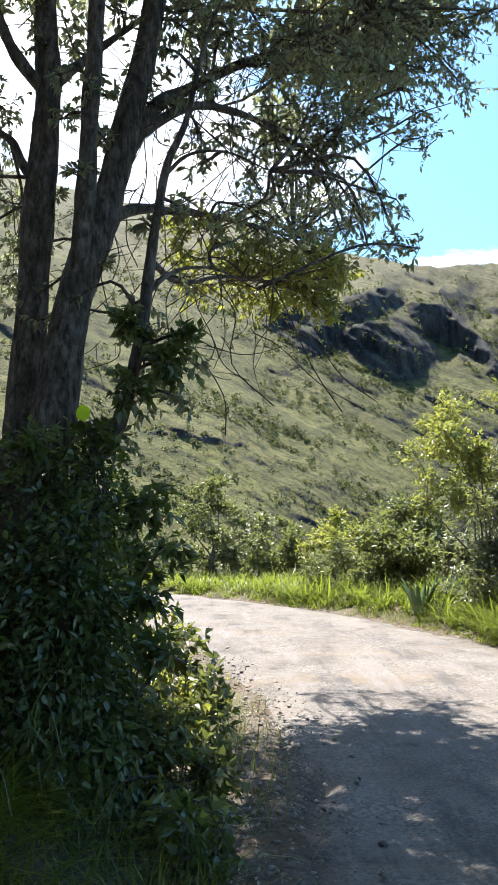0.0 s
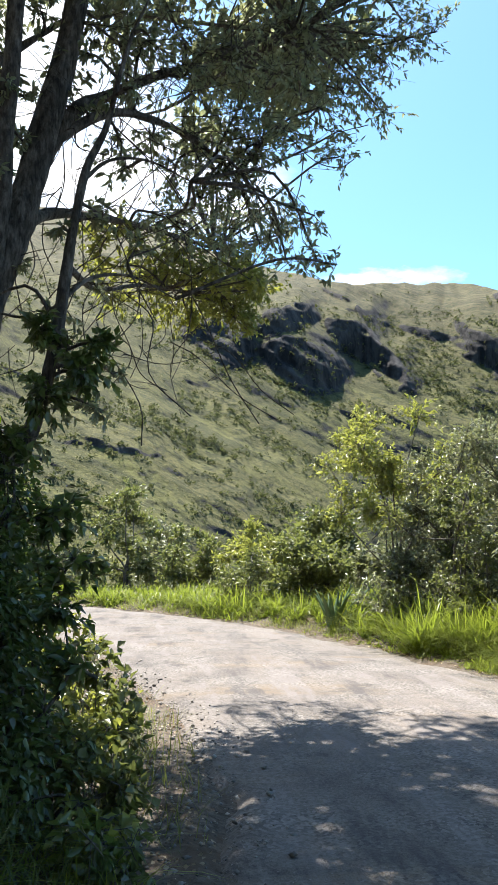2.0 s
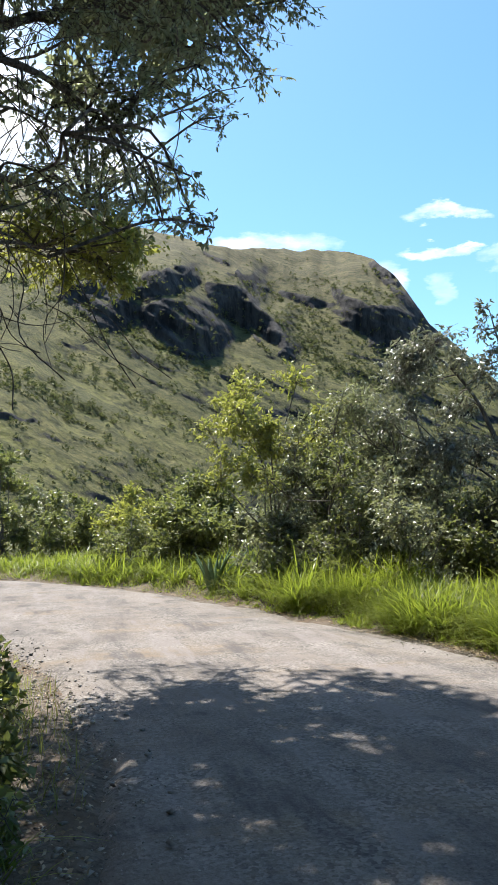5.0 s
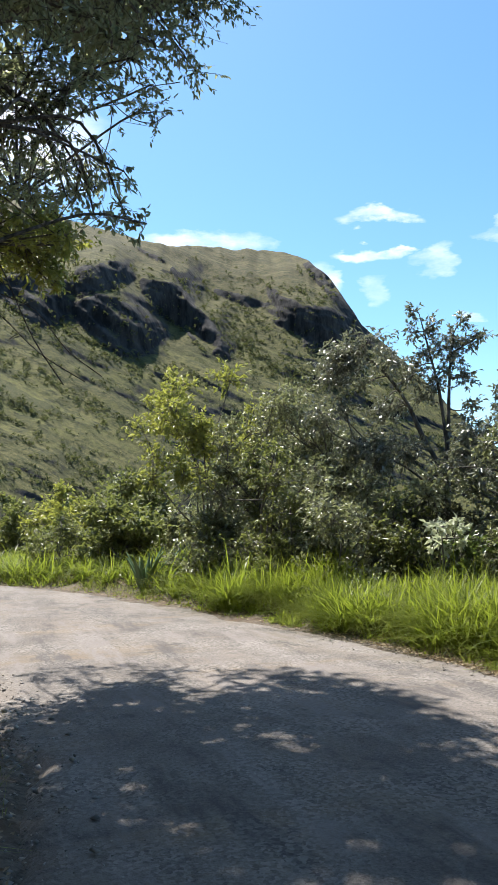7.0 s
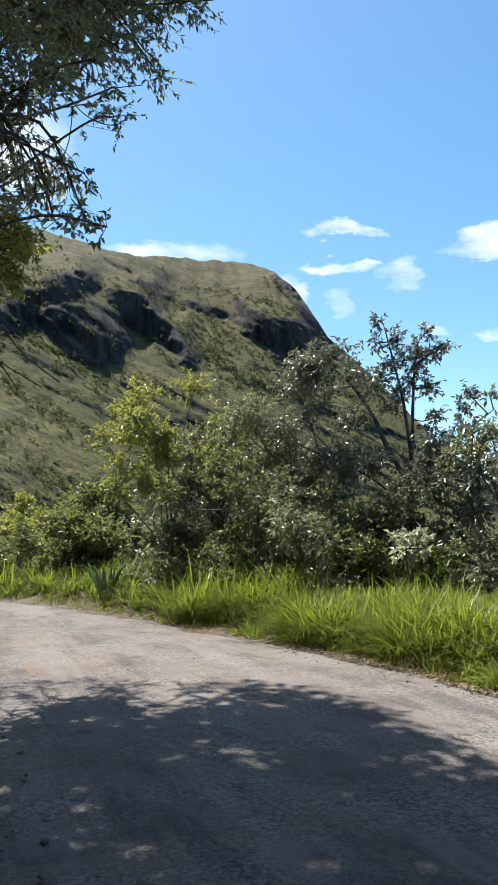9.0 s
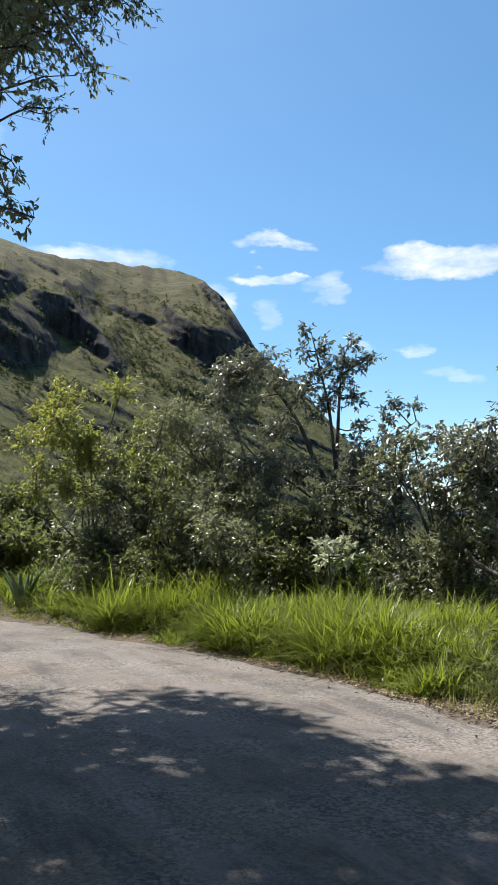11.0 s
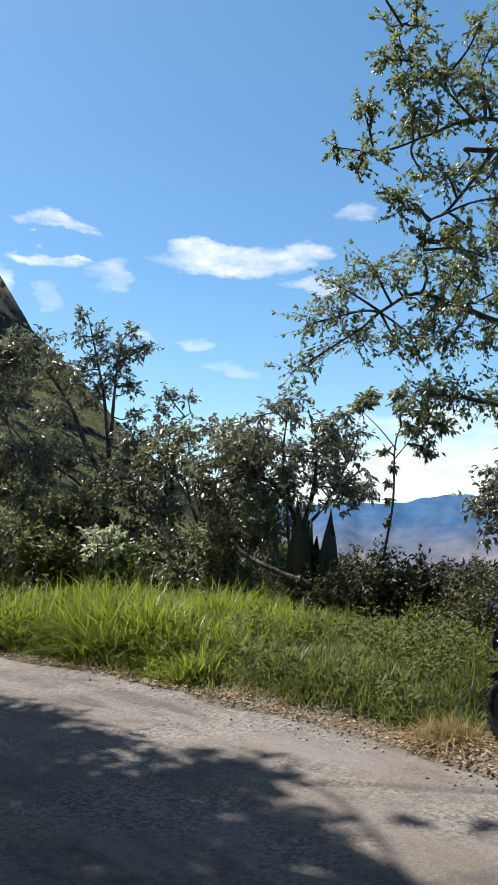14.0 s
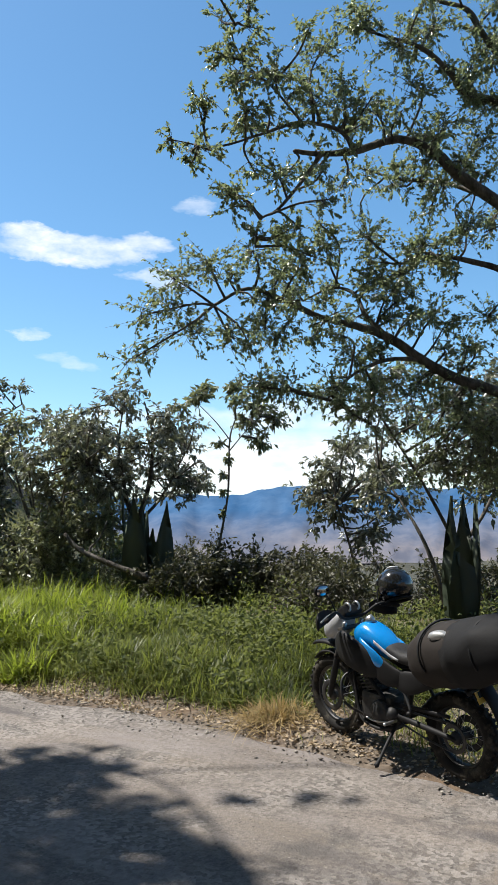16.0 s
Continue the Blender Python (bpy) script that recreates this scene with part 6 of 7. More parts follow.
def litter():
    r = np.random.default_rng(111)
    p, d = along(r, 9000, -4, 26, 0.0, 1.3)
    q, e = along(r, 2600, 0.5, 14, -0.1, 1.3, -1)
    w, e = along(r, 7000, -0.5, 9, -0.05, 0.75)
    p = np.vstack([p, q, w])
    keep = r.random(len(p)) < smooth(0.35, 0.6, fbm(p[:, 0] * 1.4 + 7, p[:, 1] * 1.4, 3)) + 0.3
    p = p[keep]
    z = np.maximum(near_z(p[:, 0], p[:, 1]), 0.0) + 0.015
    z = np.where(np.abs(lateral(p[:, 0], p[:, 1])) < HALF + 0.1, 0.035, z)
    d = unit(np.concatenate([r.normal(size=(len(p), 2)), r.normal(size=(len(p), 1)) * 0.2], 1))
    v, f = leaves(np.concatenate([p, z[:, None]], 1), d, 0.045, 0.024, r, 0.15)
    tagged(new("leaf_litter", mesh_from("leaf_litter", v, f, LEAF_BROWN)), "dry brown fallen leaves along the road's edges", "fallen leaves", kind="stuff")
    # gravel: small uneven chips, more of them towards the edge
    ball = np.array([(1, 0, 0), (-1, 0, 0), (0, 1, 0), (0, -1, 0), (0, 0, 0.8), (0, 0, -0.8)], float)
    face = np.array([(0, 2, 4), (2, 1, 4), (1, 3, 4), (3, 0, 4), (2, 0, 5), (1, 2, 5), (3, 1, 5), (0, 3, 5)])
    p, d = along(r, 6000, 0, 11, -0.5, 0.9)
    q, e = along(r, 5500, 1.5, 13, -0.6, 1.1, -1)
    p, d = np.vstack([p, q]), np.concatenate([d, e])
    p = p[r.random(len(p)) < 0.15 + 0.85 * smooth(-0.45, 0.1, d + 0.5 * (fbm(p[:, 0] * 2, p[:, 1] * 2, 3) - 0.5))]
    n = len(p)
    z = np.where(np.abs(lateral(p[:, 0], p[:, 1])) < HALF - 0.02, 0.02, near_z(p[:, 0], p[:, 1]))
    size = (0.005 + 0.014 * r.random(n) ** 5) * np.where(p[:, 0] < 1.2, 1.7, 1.0)
    a = r.uniform(0, 6.28, n)
    shape = ball[None] * r.uniform(0.6, 1.3, (n, 1, 3)) * [1, 1, 0.7] + r.normal(size=(n, 6, 3)) * 0.16
    v = np.stack([shape[..., 0] * np.cos(a)[:, None] - shape[..., 1] * np.sin(a)[:, None], shape[..., 0] * np.sin(a)[:, None] + shape[..., 1] * np.cos(a)[:, None], shape[..., 2]], -1)
    v = v * size[:, None, None] + np.concatenate([p, (z + size * 0.25)[:, None]], 1)[:, None]
    f = (np.arange(n)[:, None, None] * 6 + face[None]).reshape(-1, 3)
    tagged(new("gravel", mesh_from("gravel", v.reshape(-1, 3), f, STONE)), "loose grey gravel along the road's shoulders", "gravel", kind="stuff")


litter()

# ---- motorcycle on its side stand, with a bag and a helmet ----
RUBBER = plain("tyre_rubber", (0.018, 0.017, 0.016), 0.85, grain=90, vary=0.3, bump=0.4, spec=0.25)
BLACK = plain("black_plastic", (0.014, 0.014, 0.015), 0.6, grain=70, vary=0.19, spec=0.22)
SEAT_SKIN = plain("seat_vinyl", (0.018, 0.017, 0.017), 0.6, grain=160, vary=0.19, bump=0.25, spec=0.3)
BLUE = plain("blue_paint", (0.004, 0.22, 0.6), 0.2, coat=0.8, grain=20, vary=0.12)
GREY_PAINT = plain("grey_paint", (0.42, 0.43, 0.45), 0.35, coat=0.3, grain=30, vary=0.15)
STEEL = plain("steel", (0.5, 0.5, 0.5), 0.32, 0.9, grain=50, vary=0.2)
DARK_METAL = plain("dark_metal", (0.045, 0.045, 0.048), 0.5, 0.5, grain=60, vary=0.25)
ALLOY = plain("engine_alloy", (0.035, 0.035, 0.036), 0.55, 0.4, grain=60, vary=0.25, bump=0.15)
PLATE = plain("yellow_plate", (0.62, 0.38, 0.04), 0.4, grain=40, vary=0.12)
RED_LENS = plain("red_lens", (0.35, 0.01, 0.01), 0.15, grain=30, vary=0.1)
AMBER = plain("amber_lens", (0.7, 0.22, 0.01), 0.2, grain=30, vary=0.1)
BAG_SKIN = plain("bag_fabric", (0.024, 0.02, 0.018), 0.75, grain=35, vary=0.19, bump=0.3, spec=0.2)
BAG_DARK = plain("bag_dark_fabric", (0.011, 0.011, 0.012), 0.75, grain=50, vary=0.19, bump=0.3, spec=0.2)
TAPE = plain("silver_tape", (0.42, 0.42, 0.42), 0.35, 0.6, grain=25, vary=0.2, bump=0.5)
GLOSS = plain("helmet_shell", (0.012, 0.012, 0.013), 0.12, coat=0.7, grain=20, vary=0.1)
VISOR = plain("visor", (0.02, 0.02, 0.025), 0.05, coat=1.0, grain=20, vary=0.05)
MIRROR = plain("mirror_glass", (0.4, 0.4, 0.4), 0.03, 1.0, grain=20, vary=0.05)


def loft(sections, sides=16, power=2.6):
    """A closed body through cross-sections (x, y centre, z centre, half width, half height)."""
    ang = np.arange(sides) * 2 * np.pi / sides
    c, s = np.cos(ang), np.sin(ang)
    cy, cz = np.sign(c) * np.abs(c) ** (2 / power), np.sign(s) * np.abs(s) ** (2 / power)
    S = catmull(sections, 4)
    v = np.stack([np.repeat(S[:, 0:1], sides, 1), S[:, 1:2] + S[:, 3:4] * cy, S[:, 2:3] + S[:, 4:5] * cz], -1).reshape(-1, 3)
    n = len(S)
    i, j = np.arange(n - 1)[:, None] * sides, np.arange(sides)[None]
    f = np.stack([i + j, i + (j + 1) % sides, i + sides + (j + 1) % sides, i + sides + j], -1).reshape(-1, 4)
    v = np.vstack([v, S[0, :3], S[-1, :3]])
    e0 = [[n * sides, (k + 1) % sides, k, k] for k in range(sides)]
    e1 = [[n * sides + 1, (n - 1) * sides + k, (n - 1) * sides + (k + 1) % sides, (n - 1) * sides + (k + 1) % sides] for k in range(sides)]
    return v, np.vstack([tris(f), tris(np.array(e0 + e1))])


def ring(centre, radius, thick, wide, around=40, across=10):
    """A tyre or rim: a torus in the x-z plane with an oval section."""
    a, b = np.meshgrid(np.arange(around) * 2 * np.pi / around, np.arange(across) * 2 * np.pi / across, indexing="ij")
    rr = radius + thick * np.cos(b)
    v = np.stack([rr * np.cos(a), wide * np.sin(b), rr * np.sin(a)], -1).reshape(-1, 3) + np.array(centre)
    i, j = np.arange(around)[:, None], np.arange(across)[None]
    f = np.stack([i * across + j, ((i + 1) % around) * across + j, ((i + 1) % around) * across + (j + 1) % across, i * across + (j + 1) % across], -1).reshape(-1, 4)
    return v, tris(f)


def knobs(centre, radius, wide, count=44):
    """Tread blocks round a tyre."""
    pile = Pile()
    box = np.array([(x, y, z) for x in (-1, 1) for y in (-1, 1) for z in (-1, 1)], float)
    face = np.array([(0, 1, 3, 2), (4, 6, 7, 5), (0, 4, 5, 1), (2, 3, 7, 6), (0, 2, 6, 4), (1, 5, 7, 3)])
    for k in range(count):
        a = 2 * math.pi * k / count
        for off in ((-0.55, 0.55) if k % 2 else (0.0, -0.9, 0.9)):
            h = radius - 0.006 - 0.02 * off * off
            p = box * [0.012, 0.014, 0.008]
            t = np.array([math.cos(a), 0, math.sin(a)])
            u = np.array([-math.sin(a), 0, math.cos(a)])
            v = p[:, :1] * u + p[:, 1:2] * np.array([0, 1, 0]) + p[:, 2:] * t + t * h + np.array([0, off * wide, 0])
            pile.add(v + np.array(centre), tris(face))
    return pile


def slab(size, bevel=0.01, at=(0, 0, 0), turn=(0, 0, 0)):
    bm = bmesh.new()
    bmesh.ops.create_cube(bm, size=1.0, matrix=Matrix.LocRotScale(at, Euler([radians(a) for a in turn]), None) @ Matrix.Diagonal((*size, 1)))
    bmesh.ops.bevel(bm, geom=bm.edges[:], offset=bevel, segments=2, affect="EDGES", profile=0.6)
    return bm


def motorcycle():
    place = pose(5.151, 2.305, 0.045, 0, 0, 69.0) @ pose(0, 0, 0, -4.5, 0, 0) @ pose(0, 0, 0, 0, -2.9, 0) @ Matrix.Scale(0.83, 4)
    top = new("motorcycle")
    top.matrix_world = place
    tagged(top, "blue and black trail motorcycle leaning on its side stand", "motorcycle")

    def tb(name, line, rad, mat, parent=top, sides=10, step=6, label=""):
        line = catmull(line, step)
        rad = np.interp(np.linspace(0, 1, len(line)), np.linspace(0, 1, len(np.atleast_1d(rad))), np.atleast_1d(rad))
        return part(name, mesh_from(name, *tube_tri(line, rad, sides), mat, True), mat, parent, label)

    def lf(name, sections, mat, parent=top, power=2.6, label="", sides=18):
        return part(name, mesh_from(name, *loft(sections, sides, power), mat, True), mat, parent, label)

    def wheel(name, x, r, wide, disc_side):
        w = new(name)
        w.parent = top
        z = r
        tyre = part("tyre", mesh_from("tyre", *ring((x, 0, z), r - 0.052, 0.05, wide, 48, 12), RUBBER, True), RUBBER, w, "knobbly black tyre")
        part("tread", knobs((x, 0, z), r, wide * 0.8).mesh("tread", RUBBER), RUBBER, tyre)
        part("rim", mesh_from("rim", *ring((x, 0, z), r - 0.105, 0.014, wide * 0.55, 48, 8), DARK_METAL, True), DARK_METAL, w)
        tb("hub", [(x, -0.07, z), (x, -0.03, z), (x, 0.03, z), (x, 0.07, z)], [0.05, 0.035, 0.035, 0.05], DARK_METAL, w, 14)
        for k in range(24):
            a, b = 2 * math.pi * k / 24, 2 * math.pi * (k + (1.6 if k % 2 else -1.6)) / 24
            s = 0.045 if (k // 2) % 2 else -0.045
            tb("spoke", [(x + 0.04 * math.cos(b), s, z + 0.04 * math.sin(b)), (x + (r - 0.11) * math.cos(a), s * 0.2, z + (r - 0.11) * math.sin(a))], [0.0025], STEEL, w, 4, 1)
        part("brake_disc", mesh_from("brake_disc", *ring((x, 0.075 * disc_side, z), 0.105, 0.025, 0.003, 32, 6), DARK_METAL, True), DARK_METAL, w, "drilled dark steel brake disc")
        return w

    wheel("front_wheel", 0.66, 0.335, 0.046, 1)
    wheel("rear_wheel", -0.65, 0.315, 0.06, -1)
    # fork, fender, headlight
    for s in (-1, 1):
        tb("fork_leg", [(0.665, 0.095 * s, 0.33), (0.6, 0.095 * s, 0.52), (0.545, 0.095 * s, 0.68)], [0.026, 0.029, 0.027], BLACK)
        tb("fork_tube", [(0.55, 0.095 * s, 0.66), (0.49, 0.095 * s, 0.82), (0.43, 0.095 * s, 0.98)], [0.02], STEEL)
        tb("fork_gaiter", [(0.545, 0.095 * s, 0.68), (0.5, 0.095 * s, 0.79)], [0.03, 0.027], RUBBER)
    tb("axle", [(0.66, -0.12, 0.335), (0.66, 0.12, 0.335)], [0.012], STEEL, step=1)
    part("triple_clamp", slab((0.07, 0.26, 0.035), 0.01, (0.455, 0, 0.93), (0, 20, 0)), DARK_METAL, top)
    part("triple_clamp", slab((0.07, 0.25, 0.03), 0.01, (0.5, 0, 0.8), (0, 20, 0)), DARK_METAL, top)
    lf("front_fender", [(0.95, 0, 0.71, 0.02, 0.012), (0.86, 0, 0.745, 0.055, 0.018), (0.72, 0, 0.765, 0.07, 0.022), (0.56, 0, 0.745, 0.07, 0.02), (0.44, 0, 0.69, 0.05, 0.015)], BLACK, label="high black front mudguard")
    part("wheel_hugger", mesh_from("wheel_hugger", *loft([(0.9, 0, 0.6, 0.045, 0.012), (0.8, 0, 0.67, 0.06, 0.015), (0.66, 0, 0.69, 0.06, 0.015), (0.5, 0, 0.63, 0.05, 0.012)]), BLACK, True), BLACK, top)
    cowl = lf("headlight_cowl", [(0.74, 0, 0.86, 0.03, 0.04), (0.69, 0, 0.89, 0.1, 0.09), (0.6, 0, 0.93, 0.12, 0.115), (0.52, 0, 0.96, 0.1, 0.1), (0.48, 0, 0.97, 0.06, 0.06)], GREY_PAINT, label="pale grey headlight cowl")
    part("headlight", mesh_from("headlight", *loft([(0.755, 0, 0.865, 0.02, 0.02), (0.74, 0, 0.87, 0.065, 0.05), (0.7, 0, 0.88, 0.075, 0.06)]), MIRROR, True), MIRROR, cowl, "clear headlight lens")
    part("instrument_panel", slab((0.1, 0.2, 0.09), 0.02, (0.47, 0, 1.06), (0, 35, 0)), BLACK, top)
    for s in (-1, 1):
        part("dial", mesh_from("dial", *ring((0.44, 0.05 * s, 1.1), 0.035, 0.008, 0.01, 20, 6), STEEL, True), STEEL, top)
    # handlebar
    tb("handlebar", [(0.3, -0.4, 1.07), (0.36, -0.25, 1.1), (0.42, -0.1, 1.02), (0.42, 0.1, 1.02), (0.36, 0.25, 1.1), (0.3, 0.4, 1.07)], [0.012], BLACK)
    for s in (-1, 1):
        tb("grip", [(0.36, 0.27 * s, 1.095), (0.3, 0.41 * s, 1.065)], [0.019], RUBBER, step=3)
        tb("lever", [(0.4, 0.24 * s, 1.09), (0.38, 0.33 * s, 1.075), (0.35, 0.42 * s, 1.05)], [0.008], STEEL, sides=6)
        guard = lf("hand_guard", [(0.36, 0.44 * s, 1.03, 0.012, 0.05), (0.42, 0.39 * s, 1.04, 0.02, 0.065), (0.44, 0.3 * s, 1.06, 0.02, 0.06), (0.45, 0.22 * s, 1.07, 0.015, 0.03)], BLACK, label="black hand guard")
        tb("mirror_stalk", [(0.37, 0.24 * s, 1.1), (0.4, 0.27 * s, 1.2), (0.4, 0.33 * s, 1.27)], [0.006], BLACK, sides=6)
        m = lf("mirror", [(0.415, 0.36 * s, 1.29, 0.02, 0.012), (0.41, 0.36 * s, 1.29, 0.068, 0.042), (0.385, 0.36 * s, 1.29, 0.072, 0.046)], BLACK)
        part("mirror_glass", mesh_from("mirror_glass", *loft([(0.383, 0.36 * s, 1.29, 0.064, 0.04), (0.379, 0.36 * s, 1.29, 0.062, 0.038)]), MIRROR, True), MIRROR, m)
        # radiator shrouds and side panels
        lf("shroud", [(0.5, 0.13 * s, 0.81, 0.02, 0.06), (0.4, 0.17 * s, 0.82, 0.035, 0.12), (0.26, 0.195 * s, 0.79, 0.035, 0.13), (0.08, 0.175 * s, 0.72, 0.022, 0.1), (0.0, 0.16 * s, 0.68, 0.01, 0.04)], BLACK, label="matt black tank shroud")
        lf("side_panel", [(0.1, 0.13 * s, 0.74, 0.02, 0.05), (0.0, 0.15 * s, 0.7, 0.025, 0.1), (-0.14, 0.14 * s, 0.66, 0.022, 0.08), (-0.24, 0.12 * s, 0.68, 0.012, 0.03)], BLACK, label="matt black side panel")
        lf("tank_wing", [(0.2, 0.15 * s, 0.86, 0.012, 0.05), (0.1, 0.165 * s, 0.81, 0.018, 0.06), (0.0, 0.165 * s, 0.765, 0.016, 0.055), (-0.09, 0.15 * s, 0.71, 0.01, 0.025)], BLUE, label="blue wing below the tank")
        lf("rear_panel", [(-0.12, 0.12 * s, 0.64, 0.02, 0.06), (-0.28, 0.13 * s, 0.64, 0.02, 0.09), (-0.45, 0.11 * s, 0.68, 0.018, 0.06), (-0.6, 0.08 * s, 0.72, 0.01, 0.03)], BLACK)
        tb("swingarm", [(-0.02, 0.1 * s, 0.36), (-0.3, 0.1 * s, 0.34), (-0.66, 0.1 * s, 0.315)], [0.026, 0.022, 0.02], BLACK)
        tb("footpeg", [(-0.12, 0.12 * s, 0.32), (-0.12, 0.25 * s, 0.32)], [0.013], STEEL)
        tb("rear_peg_bracket", [(-0.2, 0.12 * s, 0.6), (-0.3, 0.15 * s, 0.45), (-0.28, 0.16 * s, 0.42)], [0.012], ALLOY)
        tb("frame_tube", [(0.42, 0.03 * s, 0.86), (0.2, 0.1 * s, 0.62), (0.0, 0.11 * s, 0.45), (-0.05, 0.11 * s, 0.3)], [0.016], BLACK)
        tb("frame_tube", [(0.44, 0.02 * s, 0.8), (0.38, 0.06 * s, 0.5), (0.3, 0.08 * s, 0.25), (0.1, 0.1 * s, 0.2), (-0.08, 0.1 * s, 0.25)], [0.014], BLACK)
        tb("subframe", [(0.0, 0.09 * s, 0.66), (-0.4, 0.09 * s, 0.74), (-0.8, 0.07 * s, 0.78)], [0.012], BLACK)
        tb("crash_bar", [(0.36, 0.06 * s, 0.62), (0.38, 0.2 * s, 0.55), (0.34, 0.22 * s, 0.38), (0.26, 0.08 * s, 0.26)], [0.011], DARK_METAL)
    # tank, seat
    tank = lf("fuel_tank", [(0.38, 0, 0.88, 0.05, 0.05), (0.33, 0, 0.89, 0.09, 0.085), (0.23, 0, 0.905, 0.125, 0.108), (0.1, 0, 0.88, 0.12, 0.09), (0.0, 0, 0.825, 0.1, 0.08), (-0.05, 0, 0.81, 0.07, 0.045)], BLUE, label="glossy blue fuel tank", sides=24)
    tb("filler_cap", [(0.23, 0, 1.015), (0.225, 0, 1.035)], [0.042, 0.038], STEEL, tank, 18, 1, "round steel filler cap")
    lf("tank_trim", [(0.05, 0.15, 0.9, 0.006, 0.012), (-0.03, 0.15, 0.86, 0.007, 0.014), (-0.12, 0.15, 0.82, 0.006, 0.012), (-0.2, 0.15, 0.8, 0.005, 0.008)], GREY_PAINT, tank, label="pale grey trim beside the seat")
    lf("seat", [(0.06, 0, 0.83, 0.06, 0.03), (-0.04, 0, 0.825, 0.1, 0.05), (-0.2, 0, 0.805, 0.14, 0.055), (-0.34, 0, 0.82, 0.15, 0.06), (-0.46, 0, 0.86, 0.14, 0.055), (-0.72, 0, 0.89, 0.11, 0.045), (-0.8, 0, 0.89, 0.06, 0.025)], SEAT_SKIN, label="stepped black vinyl seat", sides=22)
    # engine
    engine = part("engine", slab((0.34, 0.24, 0.24), 0.05, (0.1, 0, 0.36)), ALLOY, top, "dark alloy single-cylinder engine")
    for k in range(7):
        part("cooling_fin", slab((0.17, 0.2, 0.012), 0.004, (0.17 + 0.012 * k, 0, 0.49 + 0.025 * k), (0, 18, 0)), ALLOY, engine)
    part("cylinder", slab((0.13, 0.15, 0.2), 0.02, (0.2, 0, 0.56), (0, 18, 0)), DARK_METAL, engine)
    tb("clutch_cover", [(0.03, 0.1, 0.35), (0.03, 0.15, 0.35), (0.03, 0.16, 0.35)], [0.1, 0.095, 0.06], ALLOY, engine, 24, 3)
    tb("sprocket_cover", [(-0.08, 0.1, 0.36), (-0.08, 0.14, 0.36)], [0.06, 0.05], ALLOY, engine, 18, 2)
    tb("exhaust_pipe", [(0.28, -0.05, 0.55), (0.36, -0.1, 0.42), (0.3, -0.14, 0.25), (0.0, -0.16, 0.26), (-0.2, -0.17, 0.4)], [0.021], DARK_METAL)
    tb("muffler", [(-0.2, -0.17, 0.4), (-0.32, -0.18, 0.46), (-0.6, -0.18, 0.56), (-0.78, -0.18, 0.62)], [0.03, 0.055, 0.058, 0.05], BLACK, sides=16)
    tb("gear_lever", [(-0.05, 0.16, 0.3), (0.05, 0.18, 0.29), (0.12, 0.2, 0.31)], [0.007], STEEL, sides=6)
    tb("shock_absorber", [(-0.12, 0, 0.36), (-0.2, 0, 0.64)], [0.035], DARK_METAL, step=2)
    part("skid_plate", mesh_from("skid_plate", *loft([(0.36, 0, 0.32, 0.06, 0.02), (0.28, 0, 0.22, 0.1, 0.02), (0.0, 0, 0.2, 0.1, 0.015)]), DARK_METAL, True), DARK_METAL, top)
    # chain side (left): sprocket, chain, guard
    part("sprocket", mesh_from("sprocket", *ring((-0.65, 0.085, 0.315), 0.09, 0.016, 0.004, 30, 6), DARK_METAL, True), DARK_METAL, top)
    tb("chain", [(-0.08, 0.085, 0.4), (-0.4, 0.085, 0.41), (-0.65, 0.085, 0.418)], [0.008], DARK_METAL, sides=5)
    tb("chain", [(-0.08, 0.085, 0.31), (-0.4, 0.085, 0.24), (-0.65, 0.085, 0.212)], [0.008], DARK_METAL, sides=5)
    lf("chain_guard", [(-0.15, 0.09, 0.44, 0.012, 0.012), (-0.4, 0.092, 0.455, 0.014, 0.016), (-0.62, 0.09, 0.46, 0.012, 0.012)], BLACK)
    tb("side_stand", [(-0.1, 0.1, 0.28), (-0.13, 0.22, 0.2), (-0.17, 0.36, 0.11), (-0.18, 0.41, 0.075)], [0.014, 0.014, 0.012, 0.02], BLACK, label="black side stand resting on the gravel")
    # tail
    lf("rear_fender", [(-0.6, 0, 0.76, 0.08, 0.03), (-0.82, 0, 0.74, 0.075, 0.03), (-0.95, 0, 0.62, 0.06, 0.04), (-1.02, 0, 0.46, 0.055, 0.03)], BLACK, label="long black rear mudguard")
    part("tail_light", slab((0.05, 0.14, 0.06), 0.015, (-0.9, 0, 0.76), (0, 20, 0)), RED_LENS, top, "red tail light")
    plate = part("number_plate", slab((0.008, 0.17, 0.115), 0.003, (-0.88, 0.05, 0.68), (0, 22, 14)), PLATE, top, "yellow number plate")
    part("plate_bar", slab((0.004, 0.12, 0.04), 0.001, (-0.886, 0.05, 0.685), (0, 22, 14)), BLACK, plate)
    for s in (-1, 1):
        tb("turn_signal", [(-0.88, 0.06 * s, 0.72), (-0.89, 0.15 * s, 0.72), (-0.89, 0.2 * s, 0.72)], [0.009, 0.012, 0.026], BLACK)
    tb("rack_rail", [(-0.45, 0.14, 0.88), (-0.7, 0.15, 0.9), (-0.95, 0.1, 0.92), (-0.95, -0.1, 0.92), (-0.7, -0.15, 0.9), (-0.45, -0.14, 0.88)], [0.009], STEEL)

    # the bag strapped on the seat
    bag = new("duffel_bag")
    bag.matrix_world = place @ pose(-0.75, 0.08, 0.95, 0, 13, -4) @ Matrix.Scale(1.16, 4)
    tagged(bag, "dark grey duffel bag strapped across the motorcycle seat", "bag")

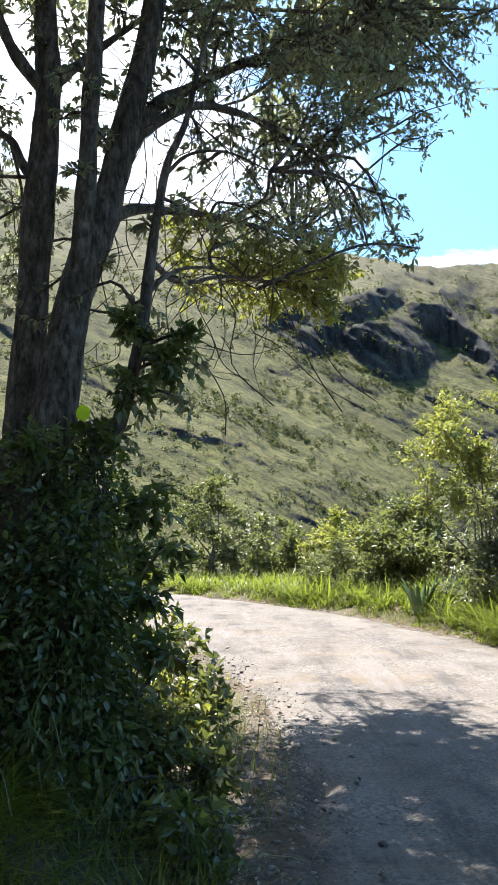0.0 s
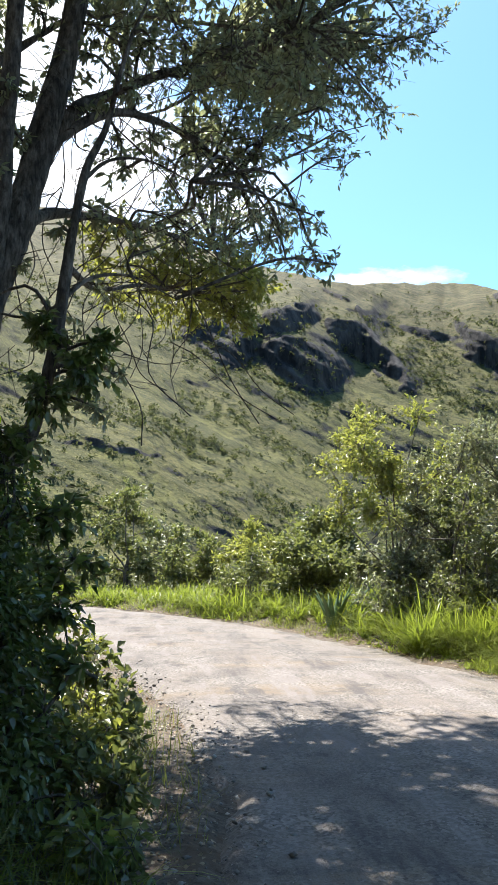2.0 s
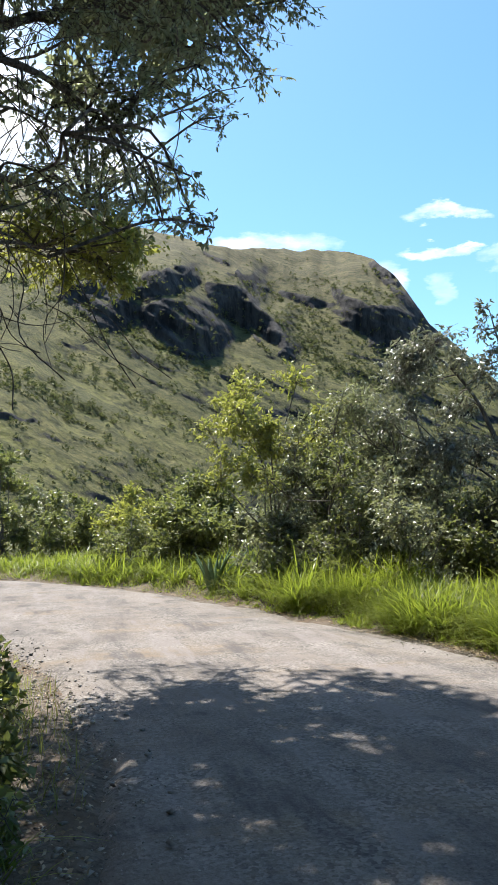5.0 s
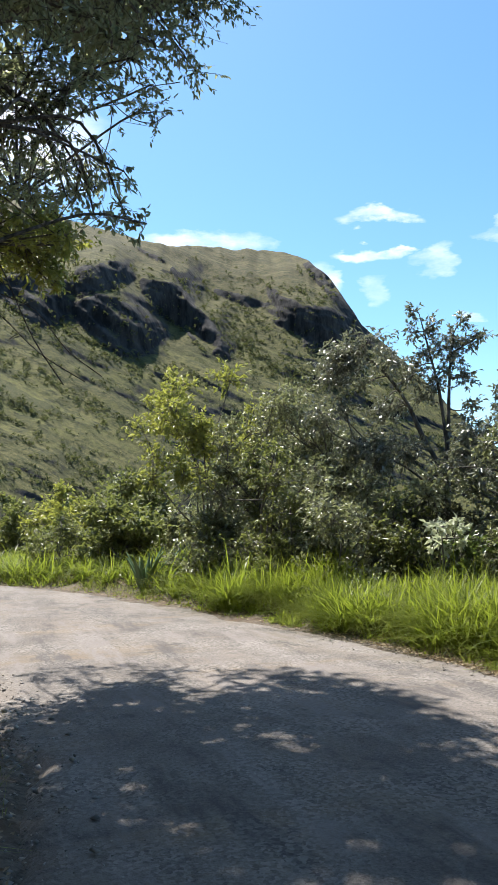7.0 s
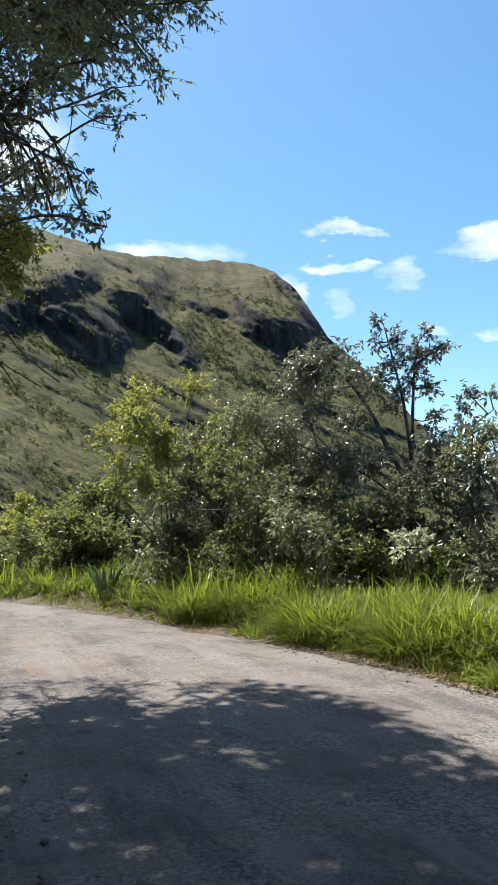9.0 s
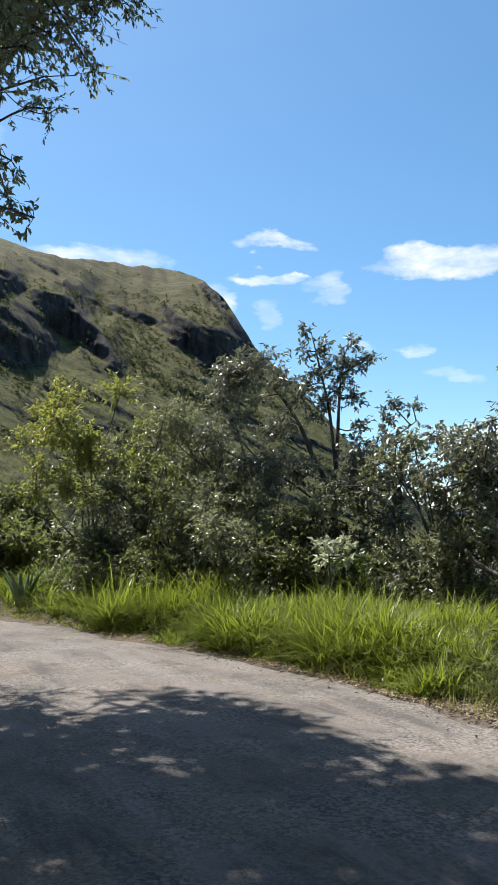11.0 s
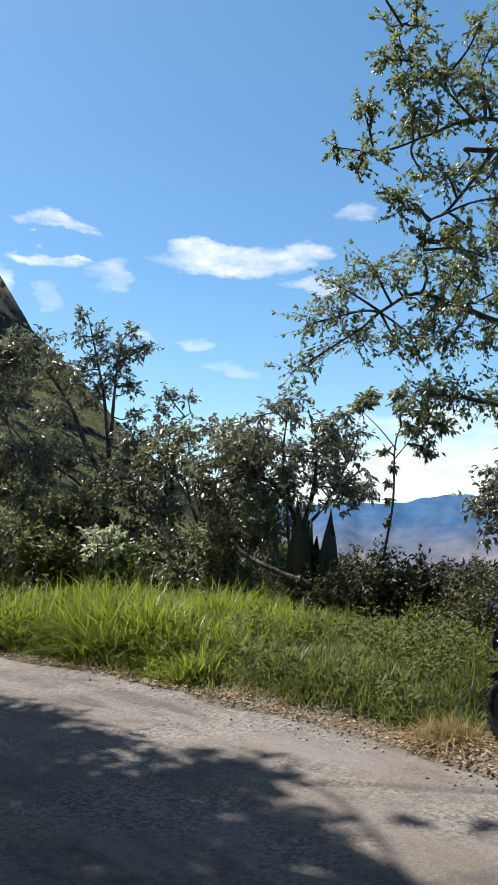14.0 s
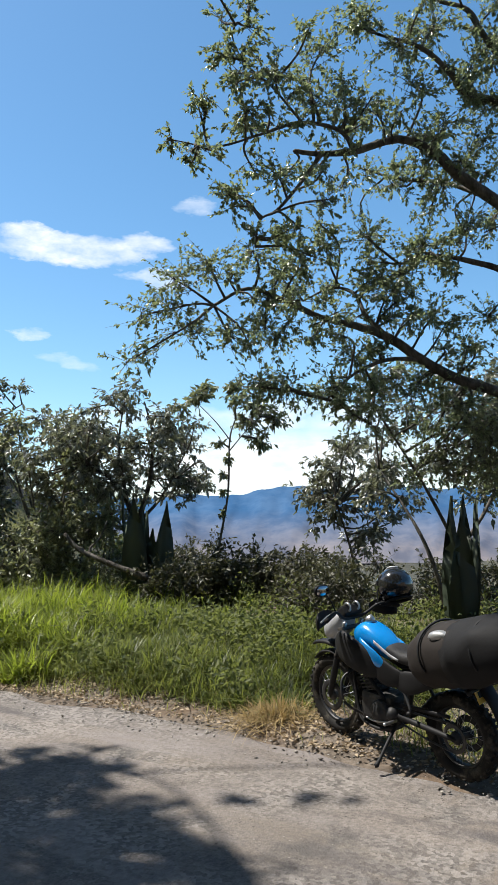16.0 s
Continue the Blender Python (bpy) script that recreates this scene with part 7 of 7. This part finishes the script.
    def body(sec, name, mat, label=""):
        v, f = loft(sec, 26, 2.2)
        n = fbm(v[:, 0] * 7 + 3, np.arctan2(v[:, 2], v[:, 1]) * 2.2 + 9, 4) - 0.5
        v[:, 1:] *= (1 + 0.22 * n)[:, None]
        return part(name, mesh_from(name, v, f, mat, True), mat, bag, label)

    body([(0.36, 0, -0.02, 0.06, 0.05), (0.33, 0, -0.02, 0.15, 0.12), (0.2, 0, -0.02, 0.22, 0.19), (0.0, 0, -0.01, 0.235, 0.2), (-0.1, 0, 0.0, 0.23, 0.195)], "bag_end", BAG_SKIN, "brownish grey end of the bag")
    body([(-0.04, 0, -0.01, 0.236, 0.202), (-0.3, 0, 0.01, 0.24, 0.19), (-0.48, 0, 0.01, 0.2, 0.15), (-0.55, 0, 0.0, 0.08, 0.06)], "bag_body", BAG_DARK)
    for x in (0.12, -0.3):
        part("strap", mesh_from("strap", *tube_tri(np.array([(x + 0.01 * math.sin(3 * a), 0.238 * math.cos(a), 0.2 * math.sin(a)) for a in np.linspace(-0.4, math.pi + 0.4, 26)]), [0.008] * 26, 5), BLACK, True), BLACK, bag)
    v, f = loft([(0.07, 0.15, 0.118, 0.03, 0.012), (0.02, 0.15, 0.124, 0.06, 0.03), (-0.05, 0.152, 0.122, 0.05, 0.026), (-0.09, 0.155, 0.115, 0.02, 0.012)], 14, 3)
    part("tape_patch", mesh_from("tape_patch", v, f, TAPE, True), TAPE, bag, "crumpled silver tape patch")
    # helmet hung over the mirror
    hm = new("helmet")
    hm.matrix_world = place @ pose(0.34, -0.42, 1.225, 12, 18, 15)
    tagged(hm, "glossy black full-face helmet hung on the handlebar", "helmet")
    bm = bmesh.new()
    bmesh.ops.create_uvsphere(bm, u_segments=36, v_segments=24, radius=0.155)
    for vert in bm.verts:
        c = vert.co
        c.x *= 1.08 if c.x > 0 else 1.0
        c.z *= 0.98
        if c.z < -0.02:
            c.x += 0.22 * max(c.x, 0) * min(1, -c.z / 0.1)
        if c.z < -0.12:
            c.z = -0.12 - (c.z + 0.12) * 0.1
    for face in bm.faces:
        face.smooth = True
    shell_ob = part("helmet_shell", bm, GLOSS, hm)
    bm = bmesh.new()
    bmesh.ops.create_uvsphere(bm, u_segments=36, v_segments=24, radius=0.1585)
    gone = [v for v in bm.verts if not (v.co.x > 0.055 and -0.045 < v.co.z < 0.075)]
    bmesh.ops.delete(bm, geom=gone, context="VERTS")
    for vert in bm.verts:
        vert.co.x *= 1.085
    for face in bm.faces:
        face.smooth = True
    part("visor", bm, VISOR, hm, "dark glossy visor")
    part("neck_trim", mesh_from("neck_trim", np.array([(v[0] * 1.1, v[2], v[1] * 0 - 0.125 + 0.012 * np.sin(k)) for k, v in enumerate(ring((0, 0, 0), 0.11, 0.012, 0.012, 30, 6)[0])]), ring((0, 0, 0), 0.11, 0.012, 0.012, 30, 6)[1], BLACK, True), BLACK, hm)
    v, f = loft([(0.06, 0, 0.145, 0.02, 0.008), (0.0, 0, 0.157, 0.04, 0.012), (-0.06, 0, 0.148, 0.02, 0.008)], 12)
    part("vent", mesh_from("vent", v, f, GREY_PAINT, True), GREY_PAINT, shell_ob, "grey top vent")


motorcycle()


# ---- fallen log and a few stones ----
def fallen_log():
    base = (8.6, 8.4, ground_z(8.6, 8.4) + 0.45)
    top = empty("fallen_log", "weathered dark fallen branch lying over the tall grass", "log", base)
    a = catmull([(8.6, 9.1, 1.42), (8.68, 8.9, 1.2), (8.8, 8.55, 1.03), (8.95, 8.1, 0.86), (9.05, 7.85, 0.76)], 5)
    part("trunk", mesh_from("trunk", *tube_tri(a - np.array(base), np.linspace(0.03, 0.05, len(a)), 10, 0.25, 3), BARK_DARK, True), BARK_DARK, top)
    b = catmull([(8.75, 8.7, 1.02), (8.8, 8.75, 1.2), (8.95, 8.7, 1.35), (9.0, 8.6, 1.6)], 5)
    part("limb", mesh_from("limb", *tube_tri(b - np.array(base), np.linspace(0.025, 0.01, len(b)), 7, 0.1, 4), BARK_GREY, True), BARK_GREY, top)


fallen_log()
